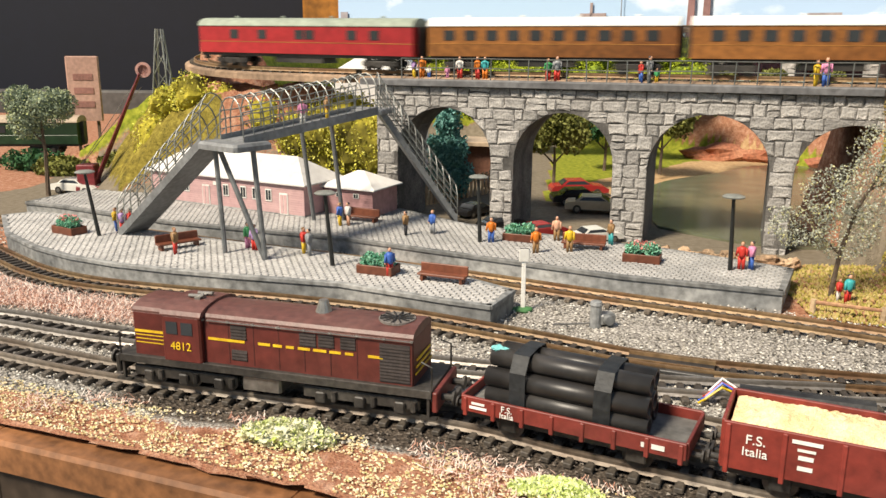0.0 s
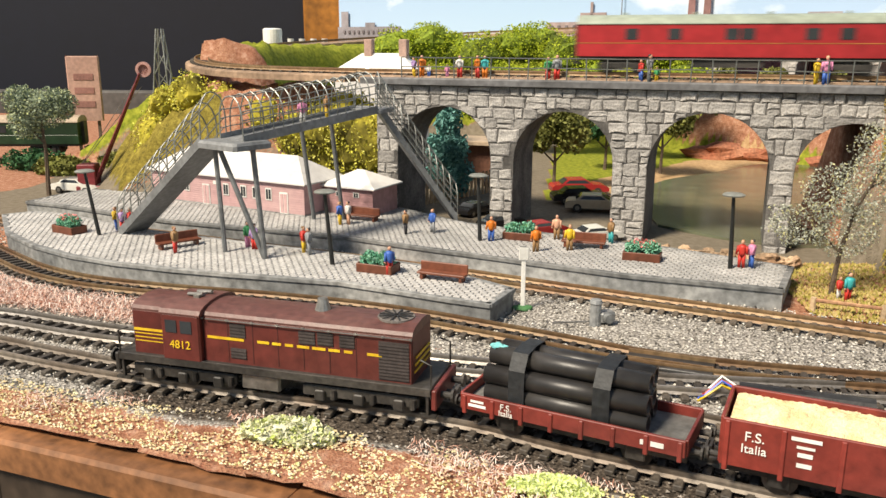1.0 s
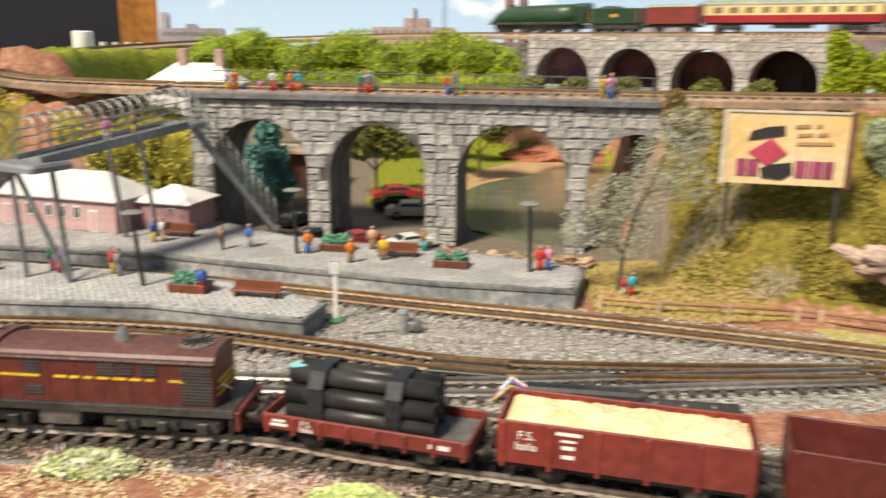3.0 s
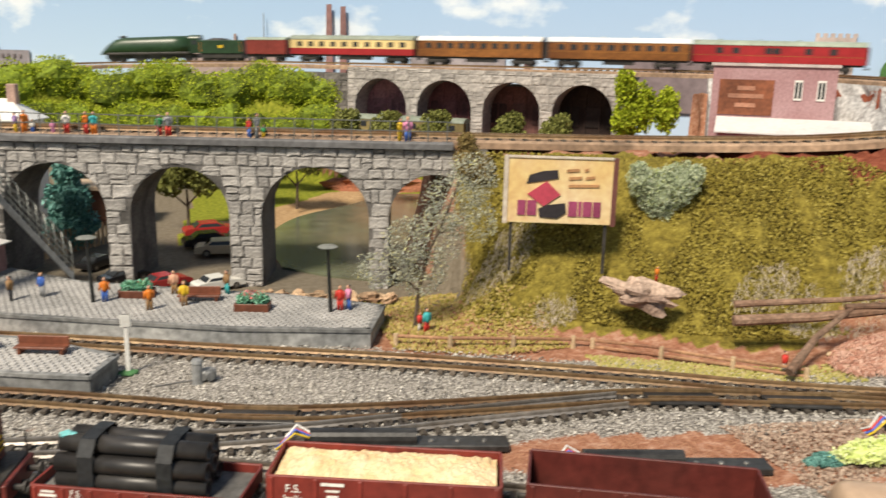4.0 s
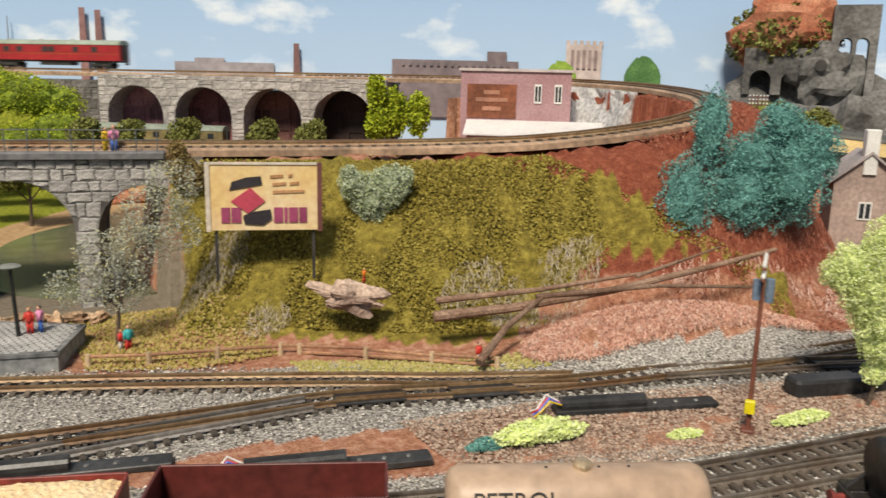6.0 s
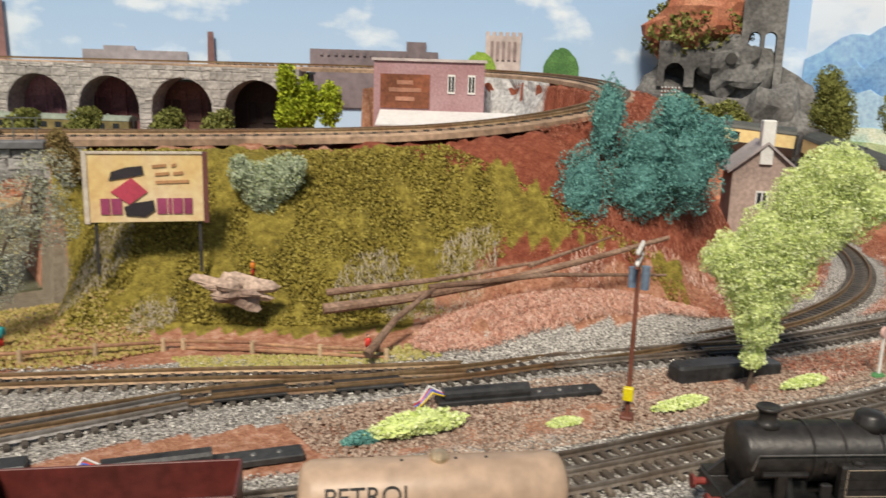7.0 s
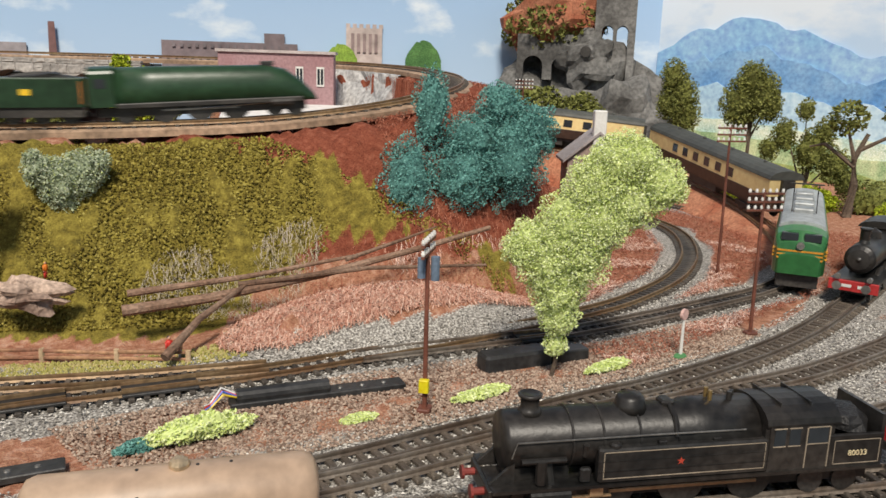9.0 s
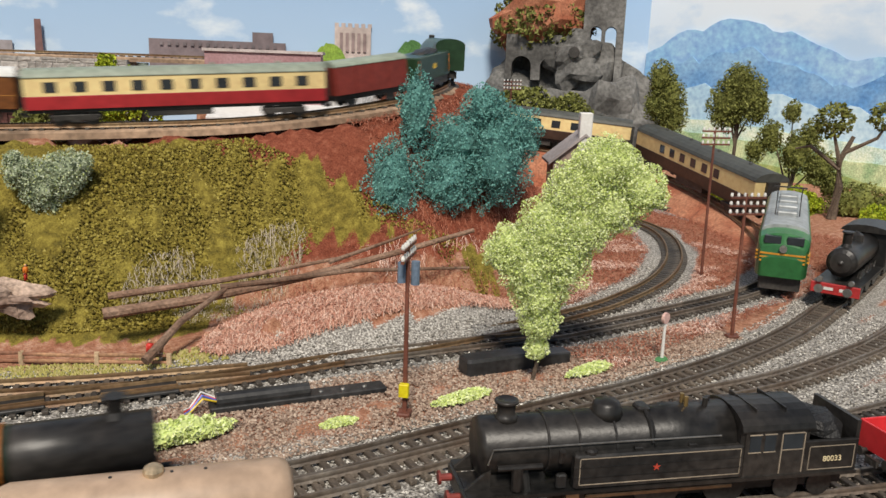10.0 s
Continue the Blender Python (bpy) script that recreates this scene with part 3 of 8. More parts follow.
def platform(poly, label, ang):
    p = thing("platform", label, "platform", kind="structure")
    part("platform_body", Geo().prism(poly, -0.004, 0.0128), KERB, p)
    rim = Geo()
    for (xa, ya), (xb, yb) in zip(poly, poly[1:] + poly[:1]):
        L = math.hypot(xb - xa, yb - ya)
        rim.box(-0.0003, L + 0.0003, -0.0012, 0.0035, 0.0112, 0.0139, 0.0004, Matrix.Translation((xa, ya, 0)) @ Matrix.Rotation(math.atan2(yb - ya, xb - xa), 4, "Z"))
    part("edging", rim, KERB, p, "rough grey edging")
    g = Geo()
    ca, sa = math.cos(ang), math.sin(ang)
    w, d = 0.0056, 0.0042
    for i in range(-110, 110):
        for j in range(-70, 70):
            u, v = i * w + (w / 2 if j % 2 else 0), j * d
            x, y = u * ca - v * sa, 0.65 + u * sa + v * ca
            if not (-0.36 < x < 0.33):
                continue
            if in_poly(x, y, poly) and in_poly(x + 0.003, y, poly) and in_poly(x - 0.003, y - 0.002, poly):
                g.box(-w / 2 + 0.0004, w / 2 - 0.0004, -d / 2 + 0.0004, d / 2 - 0.0004, 0.0127, 0.0140 + random.uniform(-0.0002, 0.0002), 0.0004, Matrix.Translation((x, y, 0)) @ Matrix.Rotation(ang, 4, "Z"))
    tagged(part("pavers", g, PAVE, p), kind="stuff")
    return p


platform(PF, "grey paved island platform with a rough edge", -0.25)
platform(PR, "grey paved platform before the pink station", -0.38)

# ---- backdrop and room ----
def print_sheet(name, a, b, label, hills):
    """A printed paper sky, upright between two points in plan."""
    m = bpy.data.materials.new(name)
    m.use_nodes = True
    t = m.node_tree
    bs = t.nodes["Principled BSDF"]
    bs.inputs["Roughness"].default_value = 0.75
    co = t.nodes.new("ShaderNodeTexCoord")
    mp = t.nodes.new("ShaderNodeMapping")
    mp.inputs["Scale"].default_value = (2.2, 1.0, 4.2)
    n = t.nodes.new("ShaderNodeTexNoise")
    n.inputs["Scale"].default_value, n.inputs["Detail"].default_value, n.inputs["Roughness"].default_value = 1.6, 7, 0.55
    r = t.nodes.new("ShaderNodeValToRGB")
    e = r.color_ramp.elements
    e[0].position, e[1].position = 0.53, 0.60
    e[0].color, e[1].color = ((0.40, 0.57, 0.78, 1), (0.84, 0.87, 0.89, 1)) if hills else ((0.22, 0.40, 0.66, 1), (0.80, 0.84, 0.87, 1))
    if hills:
        e[0].position, e[1].position = 0.40, 0.52
    sep = t.nodes.new("ShaderNodeSeparateXYZ")
    low = t.nodes.new("ShaderNodeMapRange")
    low.inputs["From Min"].default_value, low.inputs["From Max"].default_value = 0.15, 0.55
    low.inputs["To Min"].default_value, low.inputs["To Max"].default_value = 0.75, 0.0
    mx = t.nodes.new("ShaderNodeMixRGB")
    mx.inputs["Color2"].default_value = (0.50, 0.64, 0.78, 1)
    t.links.new(co.outputs["Object"], mp.inputs["Vector"])
    t.links.new(co.outputs["Object"], sep.inputs[0])
    t.links.new(sep.outputs["Z"], low.inputs["Value"])
    t.links.new(mp.outputs[0], n.inputs["Vector"])
    t.links.new(n.outputs["Fac"], r.inputs["Fac"])
    t.links.new(low.outputs[0], mx.inputs["Fac"])
    t.links.new(r.outputs["Color"], mx.inputs["Color1"])
    t.links.new(mx.outputs["Color"], bs.inputs["Base Color"])
    dx, dy = b[0] - a[0], b[1] - a[1]
    M = Matrix.Translation((a[0], a[1], 0)) @ Matrix.Rotation(math.atan2(dy, dx), 4, "Z")
    L = math.hypot(dx, dy)
    back = thing("backdrop", label, "backdrop", M, kind="structure")
    part("sky_sheet", Geo().box(0, L, 0, 0.012, -0.15, 0.95), m, back)
    return back, L


def layer(back, name, color, pts, y, var=0.15, second=None, scale=25):
    """A printed shape on the sheet, standing just before it."""
    rs = [[(x, y, z) for x, z in pts], [(x, y + 0.002, z) for x, z in pts]]
    return part(name, Geo().rings(rs), mat("print_" + name, color, 0.8, var=var, scale=scale, bump=0, second=second), back)


SKY_A, SKY_B, SKY_C = (-0.30, 2.22), (1.97, 0.95), (2.12, -0.70)
backA, LA = print_sheet("printed_sky", SKY_A, SKY_B, "printed paper sky with white clouds and a factory skyline", False)
backB, LB = print_sheet("printed_hills", SKY_B, SKY_C, "printed paper backdrop of blue mountains and green fields", True)


def block(name, x0, x1, z1, color, z0=0.12, steps=()):
    """A printed building: a flat-topped outline with raised stretches (from, to, height)."""
    top = [(x0, z1)]
    for a, b, h in steps:
        top += [(a, z1), (a, h), (b, h), (b, z1)]
    top.append((x1, z1))
    return layer(backA, name, color, [(x1, z0), (x0, z0)] + top, -0.006)


block("far_factory", 0.0, 0.20, 0.212, (0.26, 0.24, 0.26), steps=((0.012, 0.035, 0.25), (0.09, 0.12, 0.222)))
block("brick_factory", 0.60, 0.80, 0.217, (0.42, 0.32, 0.31), steps=((0.68, 0.74, 0.236), (0.703, 0.709, 0.258)))
block("grey_factory", 1.10, 1.30, 0.222, (0.40, 0.36, 0.37), steps=((1.14, 1.20, 0.230),))
block("long_factory", 1.54, 1.80, 0.236, (0.25, 0.20, 0.21), steps=((1.735, 1.775, 0.255),))
block("printed_tower", 1.898, 1.972, 0.273, (0.60, 0.50, 0.46), steps=tuple((1.898 + 0.0135 * i, 1.906 + 0.0135 * i, 0.281) for i in range(6)))
for x0, x1, n, z in ((0.02, 0.19, 11, 0.196), (0.61, 0.79, 10, 0.203), (1.56, 1.79, 16, 0.224)):
    for i in range(n):
        a = x0 + (x1 - x0) * i / n
        layer(backA, "printed_window", (0.20, 0.17, 0.18), [(a, z), (a + 0.006, z), (a + 0.006, z + 0.007), (a, z + 0.007)], -0.009)
for i in range(5):
    layer(backA, "tower_slit", (0.36, 0.27, 0.26), [(1.908 + 0.012 * i, 0.225), (1.914 + 0.012 * i, 0.225), (1.914 + 0.012 * i, 0.262), (1.908 + 0.012 * i, 0.262)], -0.009)
for x, z in ((0.914, 0.322), (0.945, 0.318), (1.338, 0.262)):
    layer(backA, "chimney", (0.30, 0.16, 0.15), [(x, 0.12), (x + 0.018, 0.12), (x + 0.014, z), (x + 0.003, z)], -0.012)
layer(backA, "printed_mast", (0.30, 0.30, 0.33), [(0.774, 0.12), (0.777, 0.12), (0.776, 0.302), (0.775, 0.302)], -0.012)


def clump(name, x0, x1, z, color, seed):
    """A printed tree top with a ragged outline."""
    n = 16
    top = [(x0 + (x1 - x0) * i / n, 0.20 + (z - 0.20) * math.sin(math.pi * (i + 0.6) / (n + 1.2)) ** 0.6 * (1 + 0.10 * noise.noise((i * 0.9, seed, 0)))) for i in range(n + 1)]
    layer(backA, name, color, [(x1, 0.12), (x0, 0.12)] + top, -0.013, 0.3, (color[0] * 1.7, color[1] * 1.5, color[2] * 1.5), 120)


clump("printed_tree", 2.020, 2.096, 0.253, (0.045, 0.12, 0.035), 3.0)
clump("printed_bush", 1.855, 1.92, 0.240, (0.16, 0.27, 0.04), 6.0)
RIDGE = [(-0.1, 0.20), (-0.02, 0.235), (0.07, 0.285), (0.192, 0.325), (0.25, 0.305), (0.311, 0.296), (0.424, 0.243), (0.491, 0.250), (0.60, 0.22), (0.80, 0.27), (1.0, 0.24), (1.3, 0.28), (1.66, 0.22)]


def ridge(name, color, second, drop, rough, y, seed, scale):
    """A printed range whose crest follows the ridge, lowered by drop."""
    n = 90
    top = [(LB * i / n, float(np.interp(LB * i / n, [r[0] for r in RIDGE], [r[1] for r in RIDGE])) * (1 - drop) + rough * noise.noise((i * 0.35, seed, 0)) + rough * 0.5 * noise.noise((i * 1.1, seed, 4))) for i in range(n + 1)]
    layer(backB, name, color, [(LB, -0.1), (0.0, -0.1)] + top, y, 0.2, second, scale)


ridge("far_mountain", (0.22, 0.44, 0.70), (0.34, 0.54, 0.76), 0.0, 0.015, -0.004, 2.0, 30)
ridge("blue_mountain", (0.10, 0.27, 0.55), (0.26, 0.46, 0.68), 0.20, 0.030, -0.007, 5.0, 45)
ridge("hazy_slope", (0.36, 0.54, 0.68), (0.50, 0.66, 0.74), 0.42, 0.024, -0.010, 8.0, 40)
for k, (z, c, d) in enumerate(((0.125, (0.38, 0.52, 0.46), (0.60, 0.66, 0.52)), (0.095, (0.24, 0.37, 0.19), (0.52, 0.58, 0.34)), (0.055, (0.17, 0.27, 0.08), (0.42, 0.45, 0.18)))):
    layer(backB, "field_" + "abc"[k], c, [(LB, -0.1), (0.0, -0.1)] + [(LB * i / 40, z - 0.05 * min(1, i / 14) + 0.010 * noise.noise((i * 0.5, k * 3.0, 0))) for i in range(41)], -0.013 - 0.003 * k, 0.3, d, 140)

# dark board and timber post to the left, walls and ceiling of the room
solid("dark_panel", Geo().box(-2.4, -0.36, 2.30, 2.36, 0.02, 1.3), mat("black_gloss", (0.003, 0.0045, 0.012), 0.6, var=0.1, scale=10, bump=0), "large dark blue-black panel behind the layout", "panel", kind="structure")
solid("timber_post", Geo().box(-0.40, -0.20, 2.24, 2.30, -0.2, 1.4, 0.006), mat("orange_pine", (0.48, 0.19, 0.035), 0.45, var=0.25, scale=18), "orange varnished pine post beside the backdrop", "post", kind="structure")
WALL = mat("cream_wall", (0.62, 0.58, 0.50), 0.9, var=0.06, scale=8)
solid("floor", Geo().box(-3, 3.6, -3.0, 3.2, -0.95, -0.85), mat("brown_floor", (0.16, 0.10, 0.06), 0.5, var=0.2, scale=10), "brown timber floor", "floor", kind="structure")
solid("wall_north", Geo().box(-3, 3.6, 2.6, 2.7, -0.85, 1.7), WALL, "plain cream wall behind the layout", "wall", kind="structure")

frame_t = thing("layout_frame", "timber trestle frame under the layout board", "frame", kind="structure")
for x in (-1.0, 0.5, 2.0):
    for y in (0.7, 2.0):
        part("table_leg", Geo().box(x - 0.035, x + 0.035, y - 0.035, y + 0.035, -0.85, -0.07), MATS["raw_timber"], frame_t)
for y in (0.7, 2.0):
    part("bearer", Geo().box(-1.15, 2.2, y - 0.02, y + 0.02, -0.07, -0.012), MATS["raw_timber"], frame_t)

# ---- rolling stock ----
BLACK = mat("chassis_black", (0.018, 0.017, 0.016), 0.5, var=0.3, scale=150, second=(0.05, 0.045, 0.04))
WHEEL = mat("wheel_steel", (0.10, 0.095, 0.09), 0.4, 0.7, var=0.2, scale=150)
GLASS = mat("dark_pane", (0.03, 0.035, 0.04), 0.12, var=0.1, scale=50, bump=0)
YELLOW = mat("yellow_paint", (0.75, 0.48, 0.03), 0.5, var=0.15, scale=150)
WHITE = mat("white_paint", (0.75, 0.74, 0.70), 0.5, var=0.12, scale=120)


def arc_profile(w, z0, z1, crown, n=8):
    """Half-width w, upright from z0 to z1, then a curved top rising by crown."""
    top = [(w * math.cos(math.pi * i / n), z1 + crown * math.sin(math.pi * i / n)) for i in range(n + 1)]
    return [(w, z0)] + top + [(-w, z0)]


def extrude(g, prof, x0, x1, m=None):
    g.rings([[(x0, y, z) for y, z in prof], [(x1, y, z) for y, z in prof]][::-1], m)
    return g


def lettering(text, size, material, owner, m):
    cu = bpy.data.curves.new("letters", "FONT")
    cu.body, cu.size, cu.extrude, cu.align_x = text, size, 0.00015, "CENTER"
    ob = bpy.data.objects.new("letters", cu)
    me = bpy.data.meshes.new_from_object(ob)
    bpy.data.objects.remove(ob)
    o = part("lettering", me, material, owner)
    o.matrix_local = m
    return o


SIDE = Matrix.Rotation(math.pi / 2, 4, "X")  # letters upright, read from -y


def wheelset(owner, x, r=0.0055, spokes=False, gauge=0.0165):
    g = Geo()
    for s in (-1, 1):
        m = Matrix.Translation((x, s * gauge / 2, r)) @ Matrix.Rotation(math.pi / 2, 4, "X")
        g.lathe([(r * 1.15, -0.0012 * s), (r * 1.15, -0.0004 * s), (r, -0.0003 * s), (r * 0.97, 0.0014 * s), (r * 0.8, 0.0015 * s), (r * 0.75, 0.0006 * s), (r * 0.25, 0.0006 * s), (r * 0.25, 0.002 * s)], 18, m=m)
    g.cyl((x, -gauge / 2, r), (x, gauge / 2, r), 0.001, n=6)
    return part("wheelset", g, WHEEL, owner)


def bogie(owner, x, wb=0.026, r=0.0055):
    b = part("bogie", Geo().box(x - wb * 0.75, x + wb * 0.75, -0.0128, -0.0112, 0.004, 0.0085, 0.0006).box(x - wb * 0.75, x + wb * 0.75, 0.0112, 0.0128, 0.004, 0.0085, 0.0006)
             .box(x - 0.006, x + 0.006, -0.0118, 0.0118, 0.006, 0.011).box(x - wb / 2 - 0.002, x - wb / 2 + 0.002, -0.0138, -0.0120, 0.003, 0.0085).box(x + wb / 2 - 0.002, x + wb / 2 + 0.002, -0.0138, -0.0120, 0.003, 0.0085)
             .box(x - 0.004, x + 0.004, -0.0138, -0.0120, 0.0025, 0.007), BLACK, owner)
    for s in (-1, 1):
        wheelset(b, x + s * wb / 2, r)


def coupler(owner, x, s):
    part("coupling", Geo().box(min(x, x + s * 0.006), max(x, x + s * 0.006), -0.001, 0.001, 0.007, 0.009).box(x + s * 0.005 - 0.0008, x + s * 0.005 + 0.0008, -0.004, 0.004, 0.0065, 0.0105), BLACK, owner)


def coach(label, L, lower, upper, roof, windows, band=None, stops=()):
    t = thing("railway_coach", label, "railway coach")
    h = L / 2
    part("underframe", Geo().box(-h, h, -0.014, 0.014, 0.0105, 0.0135).box(-h * 0.25, h * 0.2, -0.013, 0.013, 0.005, 0.0106), BLACK, t)
    part("lower_panel", Geo().box(-h, h, -0.0165, 0.0165, 0.0135, 0.0245, 0.0004), lower, t)
    part("upper_panel", Geo().box(-h, h, -0.0163, 0.0163, 0.0246, 0.0400, 0.0004), upper, t)
    part("roof", extrude(Geo(), arc_profile(0.0170, 0.0398, 0.0405, 0.0075), -h - 0.0005, h + 0.0005), roof, t, smooth=False)
    if band:
        part("band", Geo().box(-h, h, -0.0167, 0.0167, 0.0242, 0.0248), band, t)
    for x in windows:
        for s in (-1, 1):
            part("window", Geo().box(x - 0.0052, x + 0.0052, s * 0.0164 - 0.0003, s * 0.0164 + 0.0003, 0.0275, 0.0362, 0.0), GLASS, t)
    for i in range(4):
        part("roof_vent", Geo().lathe([(0.0018, -0.001), (0.0018, 0.001), (0.0011, 0.002)], 8, (-h * 0.7 + i * h * 0.46, 0, 0.0480)), roof, t)
    for s in (-1, 1):
        bogie(t, s * h * 0.70)
        coupler(t, s * h, s)
        part("gangway", Geo().box(min(s * h, s * (h + 0.004)), max(s * h, s * (h + 0.004)), -0.006, 0.006, 0.014, 0.040), BLACK, t)
    return t


MAROON = mat("maroon_paint", (0.23, 0.020, 0.018), 0.4, var=0.15, scale=60)
CRIMSON = mat("crimson_paint", (0.36, 0.024, 0.028), 0.35, var=0.12, scale=50)
CREAM = mat("cream_paint", (0.72, 0.55, 0.26), 0.45, var=0.12, scale=60)
TEAK = mat("teak_side", (0.22, 0.085, 0.022), 0.4, var=0.3, scale=60, second=(0.13, 0.045, 0.012))
ROOF_GREY = mat("coach_roof", (0.26, 0.30, 0.24), 0.6, var=0.15, scale=50)
ROOF_WHITE = mat("white_roof", (0.70, 0.70, 0.67), 0.6, var=0.12, scale=50)
BROWN = mat("chocolate_paint", (0.055, 0.028, 0.018), 0.45, var=0.2, scale=60)
ROOF_DARK = mat("dark_roof", (0.06, 0.062, 0.055), 0.6, var=0.2, scale=50)
GREEN_LOCO = mat("dark_green_paint", (0.022, 0.055, 0.026), 0.35, var=0.2, scale=50)


def streamlined_loco():
    t = thing("steam_locomotive", "dark green streamlined steam locomotive", "locomotive")
    rs = []
    for x, zt, w in ((-0.085, 0.047, 0.0150), (-0.05, 0.047, 0.0150), (0.0, 0.046, 0.0145), (0.045, 0.045, 0.0142), (0.062, 0.041, 0.0138), (0.076, 0.031, 0.0128), (0.086, 0.020, 0.0115), (0.089, 0.014, 0.010)):
        n = 12
        rs.append([(x, w * math.cos(math.pi * i / n), 0.013 + (zt - 0.013) * math.sin(math.pi * i / n) ** 0.55) for i in range(n + 1)])
    part("casing", Geo().rings(rs[::-1]), GREEN_LOCO, t, smooth=True)
    part("cab", extrude(Geo(), arc_profile(0.0165, 0.014, 0.042, 0.0065), -0.105, -0.085), GREEN_LOCO, t)
    part("cab_window", Geo().box(-0.100, -0.091, -0.0168, 0.0168, 0.030, 0.038), GLASS, t)
    part("valance", Geo().box(-0.085, 0.075, -0.0158, 0.0158, 0.0125, 0.0165, 0.001), BLACK, t)
    part("frame", Geo().box(-0.10, 0.078, -0.009, 0.009, 0.005, 0.0125), BLACK, t)
    for x in (-0.045, -0.015, 0.015):
        wheelset(t, x, 0.0115)
    for x in (0.05, 0.068):
        wheelset(t, x, 0.006)
    wheelset(t, -0.078, 0.0065)
    rod = mat("rod_steel", (0.42, 0.40, 0.38), 0.3, 0.9, var=0.15, scale=150)
    part("coupling_rod", Geo().box(-0.047, 0.017, -0.0118, -0.0106, 0.0085, 0.0103, 0.0003), rod, t)
    part("connecting_rod", Geo().cyl((-0.015, -0.0125, 0.0095), (0.050, -0.0125, 0.0125), 0.0008), rod, t)
    part("cylinder_block", Geo().cyl((0.047, -0.0125, 0.0125), (0.066, -0.0125, 0.0125), 0.004), BLACK, t)
    part("chimney", Geo().box(0.040, 0.052, -0.003, 0.003, 0.044, 0.0485, 0.001), BLACK, t)
    coupler(t, -0.105, -1)
    return t


def tender():
    t = thing("tender", "dark green coal tender with an orange-lined side", "tender")
    part("tank", Geo().box(-0.046, 0.046, -0.0155, 0.0155, 0.0135, 0.0380, 0.0012), GREEN_LOCO, t)
    part("coal", Geo().blob((0.012, 0, 0.037), 0.012, (2.2, 1.0, 0.5), 0.4, 3), BLACK, t, "heaped black coal")
    for a in (-0.043, 0.042):
        part("lining", Geo().box(a, a + 0.001, -0.0158, 0.0158, 0.0160, 0.0350), mat("orange_lining", (0.55, 0.17, 0.03), 0.5), t)
    part("crest", Geo().box(-0.004, 0.004, -0.0158, 0.0158, 0.0235, 0.0285), YELLOW, t)
    part("frame", Geo().box(-0.044, 0.044, -0.0135, 0.0135, 0.005, 0.0135), BLACK, t)
    for x in (-0.033, -0.011, 0.011, 0.033):
        wheelset(t, x, 0.006)
    return t


def van(label, L, colour):
    t = thing("goods_van", label, "goods van")
    h = L / 2
    part("body", Geo().box(-h, h, -0.0155, 0.0155, 0.0125, 0.0385, 0.0005), colour, t)
    part("roof", extrude(Geo(), arc_profile(0.016, 0.0383, 0.039, 0.005), -h, h), ROOF_GREY, t)
    for i in range(5):
        part("strapping", Geo().box(-h + 0.004 + i * (L - 0.009) / 4, -h + 0.0055 + i * (L - 0.009) / 4, -0.0160, 0.0160, 0.0125, 0.0385), colour, t)
    part("frame", Geo().box(-h, h, -0.012, 0.012, 0.007, 0.0125), BLACK, t)
    for s in (-1, 1):
        wheelset(t, s * h * 0.55)
        coupler(t, s * h, s)
    return t


DIMGOLD = mat("dim_gold_lining", (0.34, 0.15, 0.035), 0.5, var=0.2, scale=150)
WIN10 = [-0.105 + 0.0233 * i for i in range(10)]
EXPRESS = [  # thing, offset of its centre behind the train's nose
    (streamlined_loco(), 0.089), (tender(), 0.245), (van("dull red goods van with a grey roof", 0.085, mat("bauxite", (0.20, 0.032, 0.024), 0.5, var=0.15, scale=60)), 0.342),
    (coach("crimson and cream passenger coach with a grey roof", 0.252, CRIMSON, CREAM, ROOF_GREY, WIN10), 0.520),
    (coach("varnished teak coach with a white roof", 0.222, TEAK, TEAK, ROOF_WHITE, [x * 0.86 for x in WIN10], DIMGOLD), 0.767),
    (coach("varnished teak coach with a white roof", 0.222, TEAK, TEAK, ROOF_WHITE, [x * 0.86 for x in WIN10], DIMGOLD), 0.999),
    (coach("crimson parcels coach with a pale grey roof", 0.252, CRIMSON, CRIMSON, ROOF_GREY, [-0.08, -0.045, 0.0, 0.012, 0.06, 0.085], DIMGOLD), 1.246),
]
NOSE = [(0.0, 1.18), (1.0, 1.58), (4.5, 3.085), (5.5, 3.475), (9.0, 4.945), (10.0, 5.36)]


def at_loop(s):
    p = LOOP_PTS
    u = (s % LOOP_LEN) / LOOP_LEN * (len(p) - 1)
    i = int(u) % (len(p) - 1)
    return Vector(p[i] * (1 - (u - int(u))) + p[i + 1] * (u - int(u)))


def on_loop(s, half):
    a, b = at_loop(s - half), at_loop(s + half)
    c = (a + b) / 2
    d = b - a
    return Matrix.Translation((c.x, c.y, c.z + 0.0041)) @ Matrix.Rotation(math.atan2(d.y, d.x), 4, "Z") @ Matrix.Rotation(-math.atan2(d.z, math.hypot(d.x, d.y)), 4, "Y")


def motions():
    ts = [0.25 * i for i in range(41)]
    for ob, back in EXPRESS:
        walk(ob, [(t, on_loop(float(np.interp(t, [n[0] for n in NOSE], [n[1] for n in NOSE])) - back, 0.06)) for t in ts])
    walk(RUNNER, [(t, on_run(max(0.06, 1.075 - 0.30 * (10.0 - t)))) for t in ts])


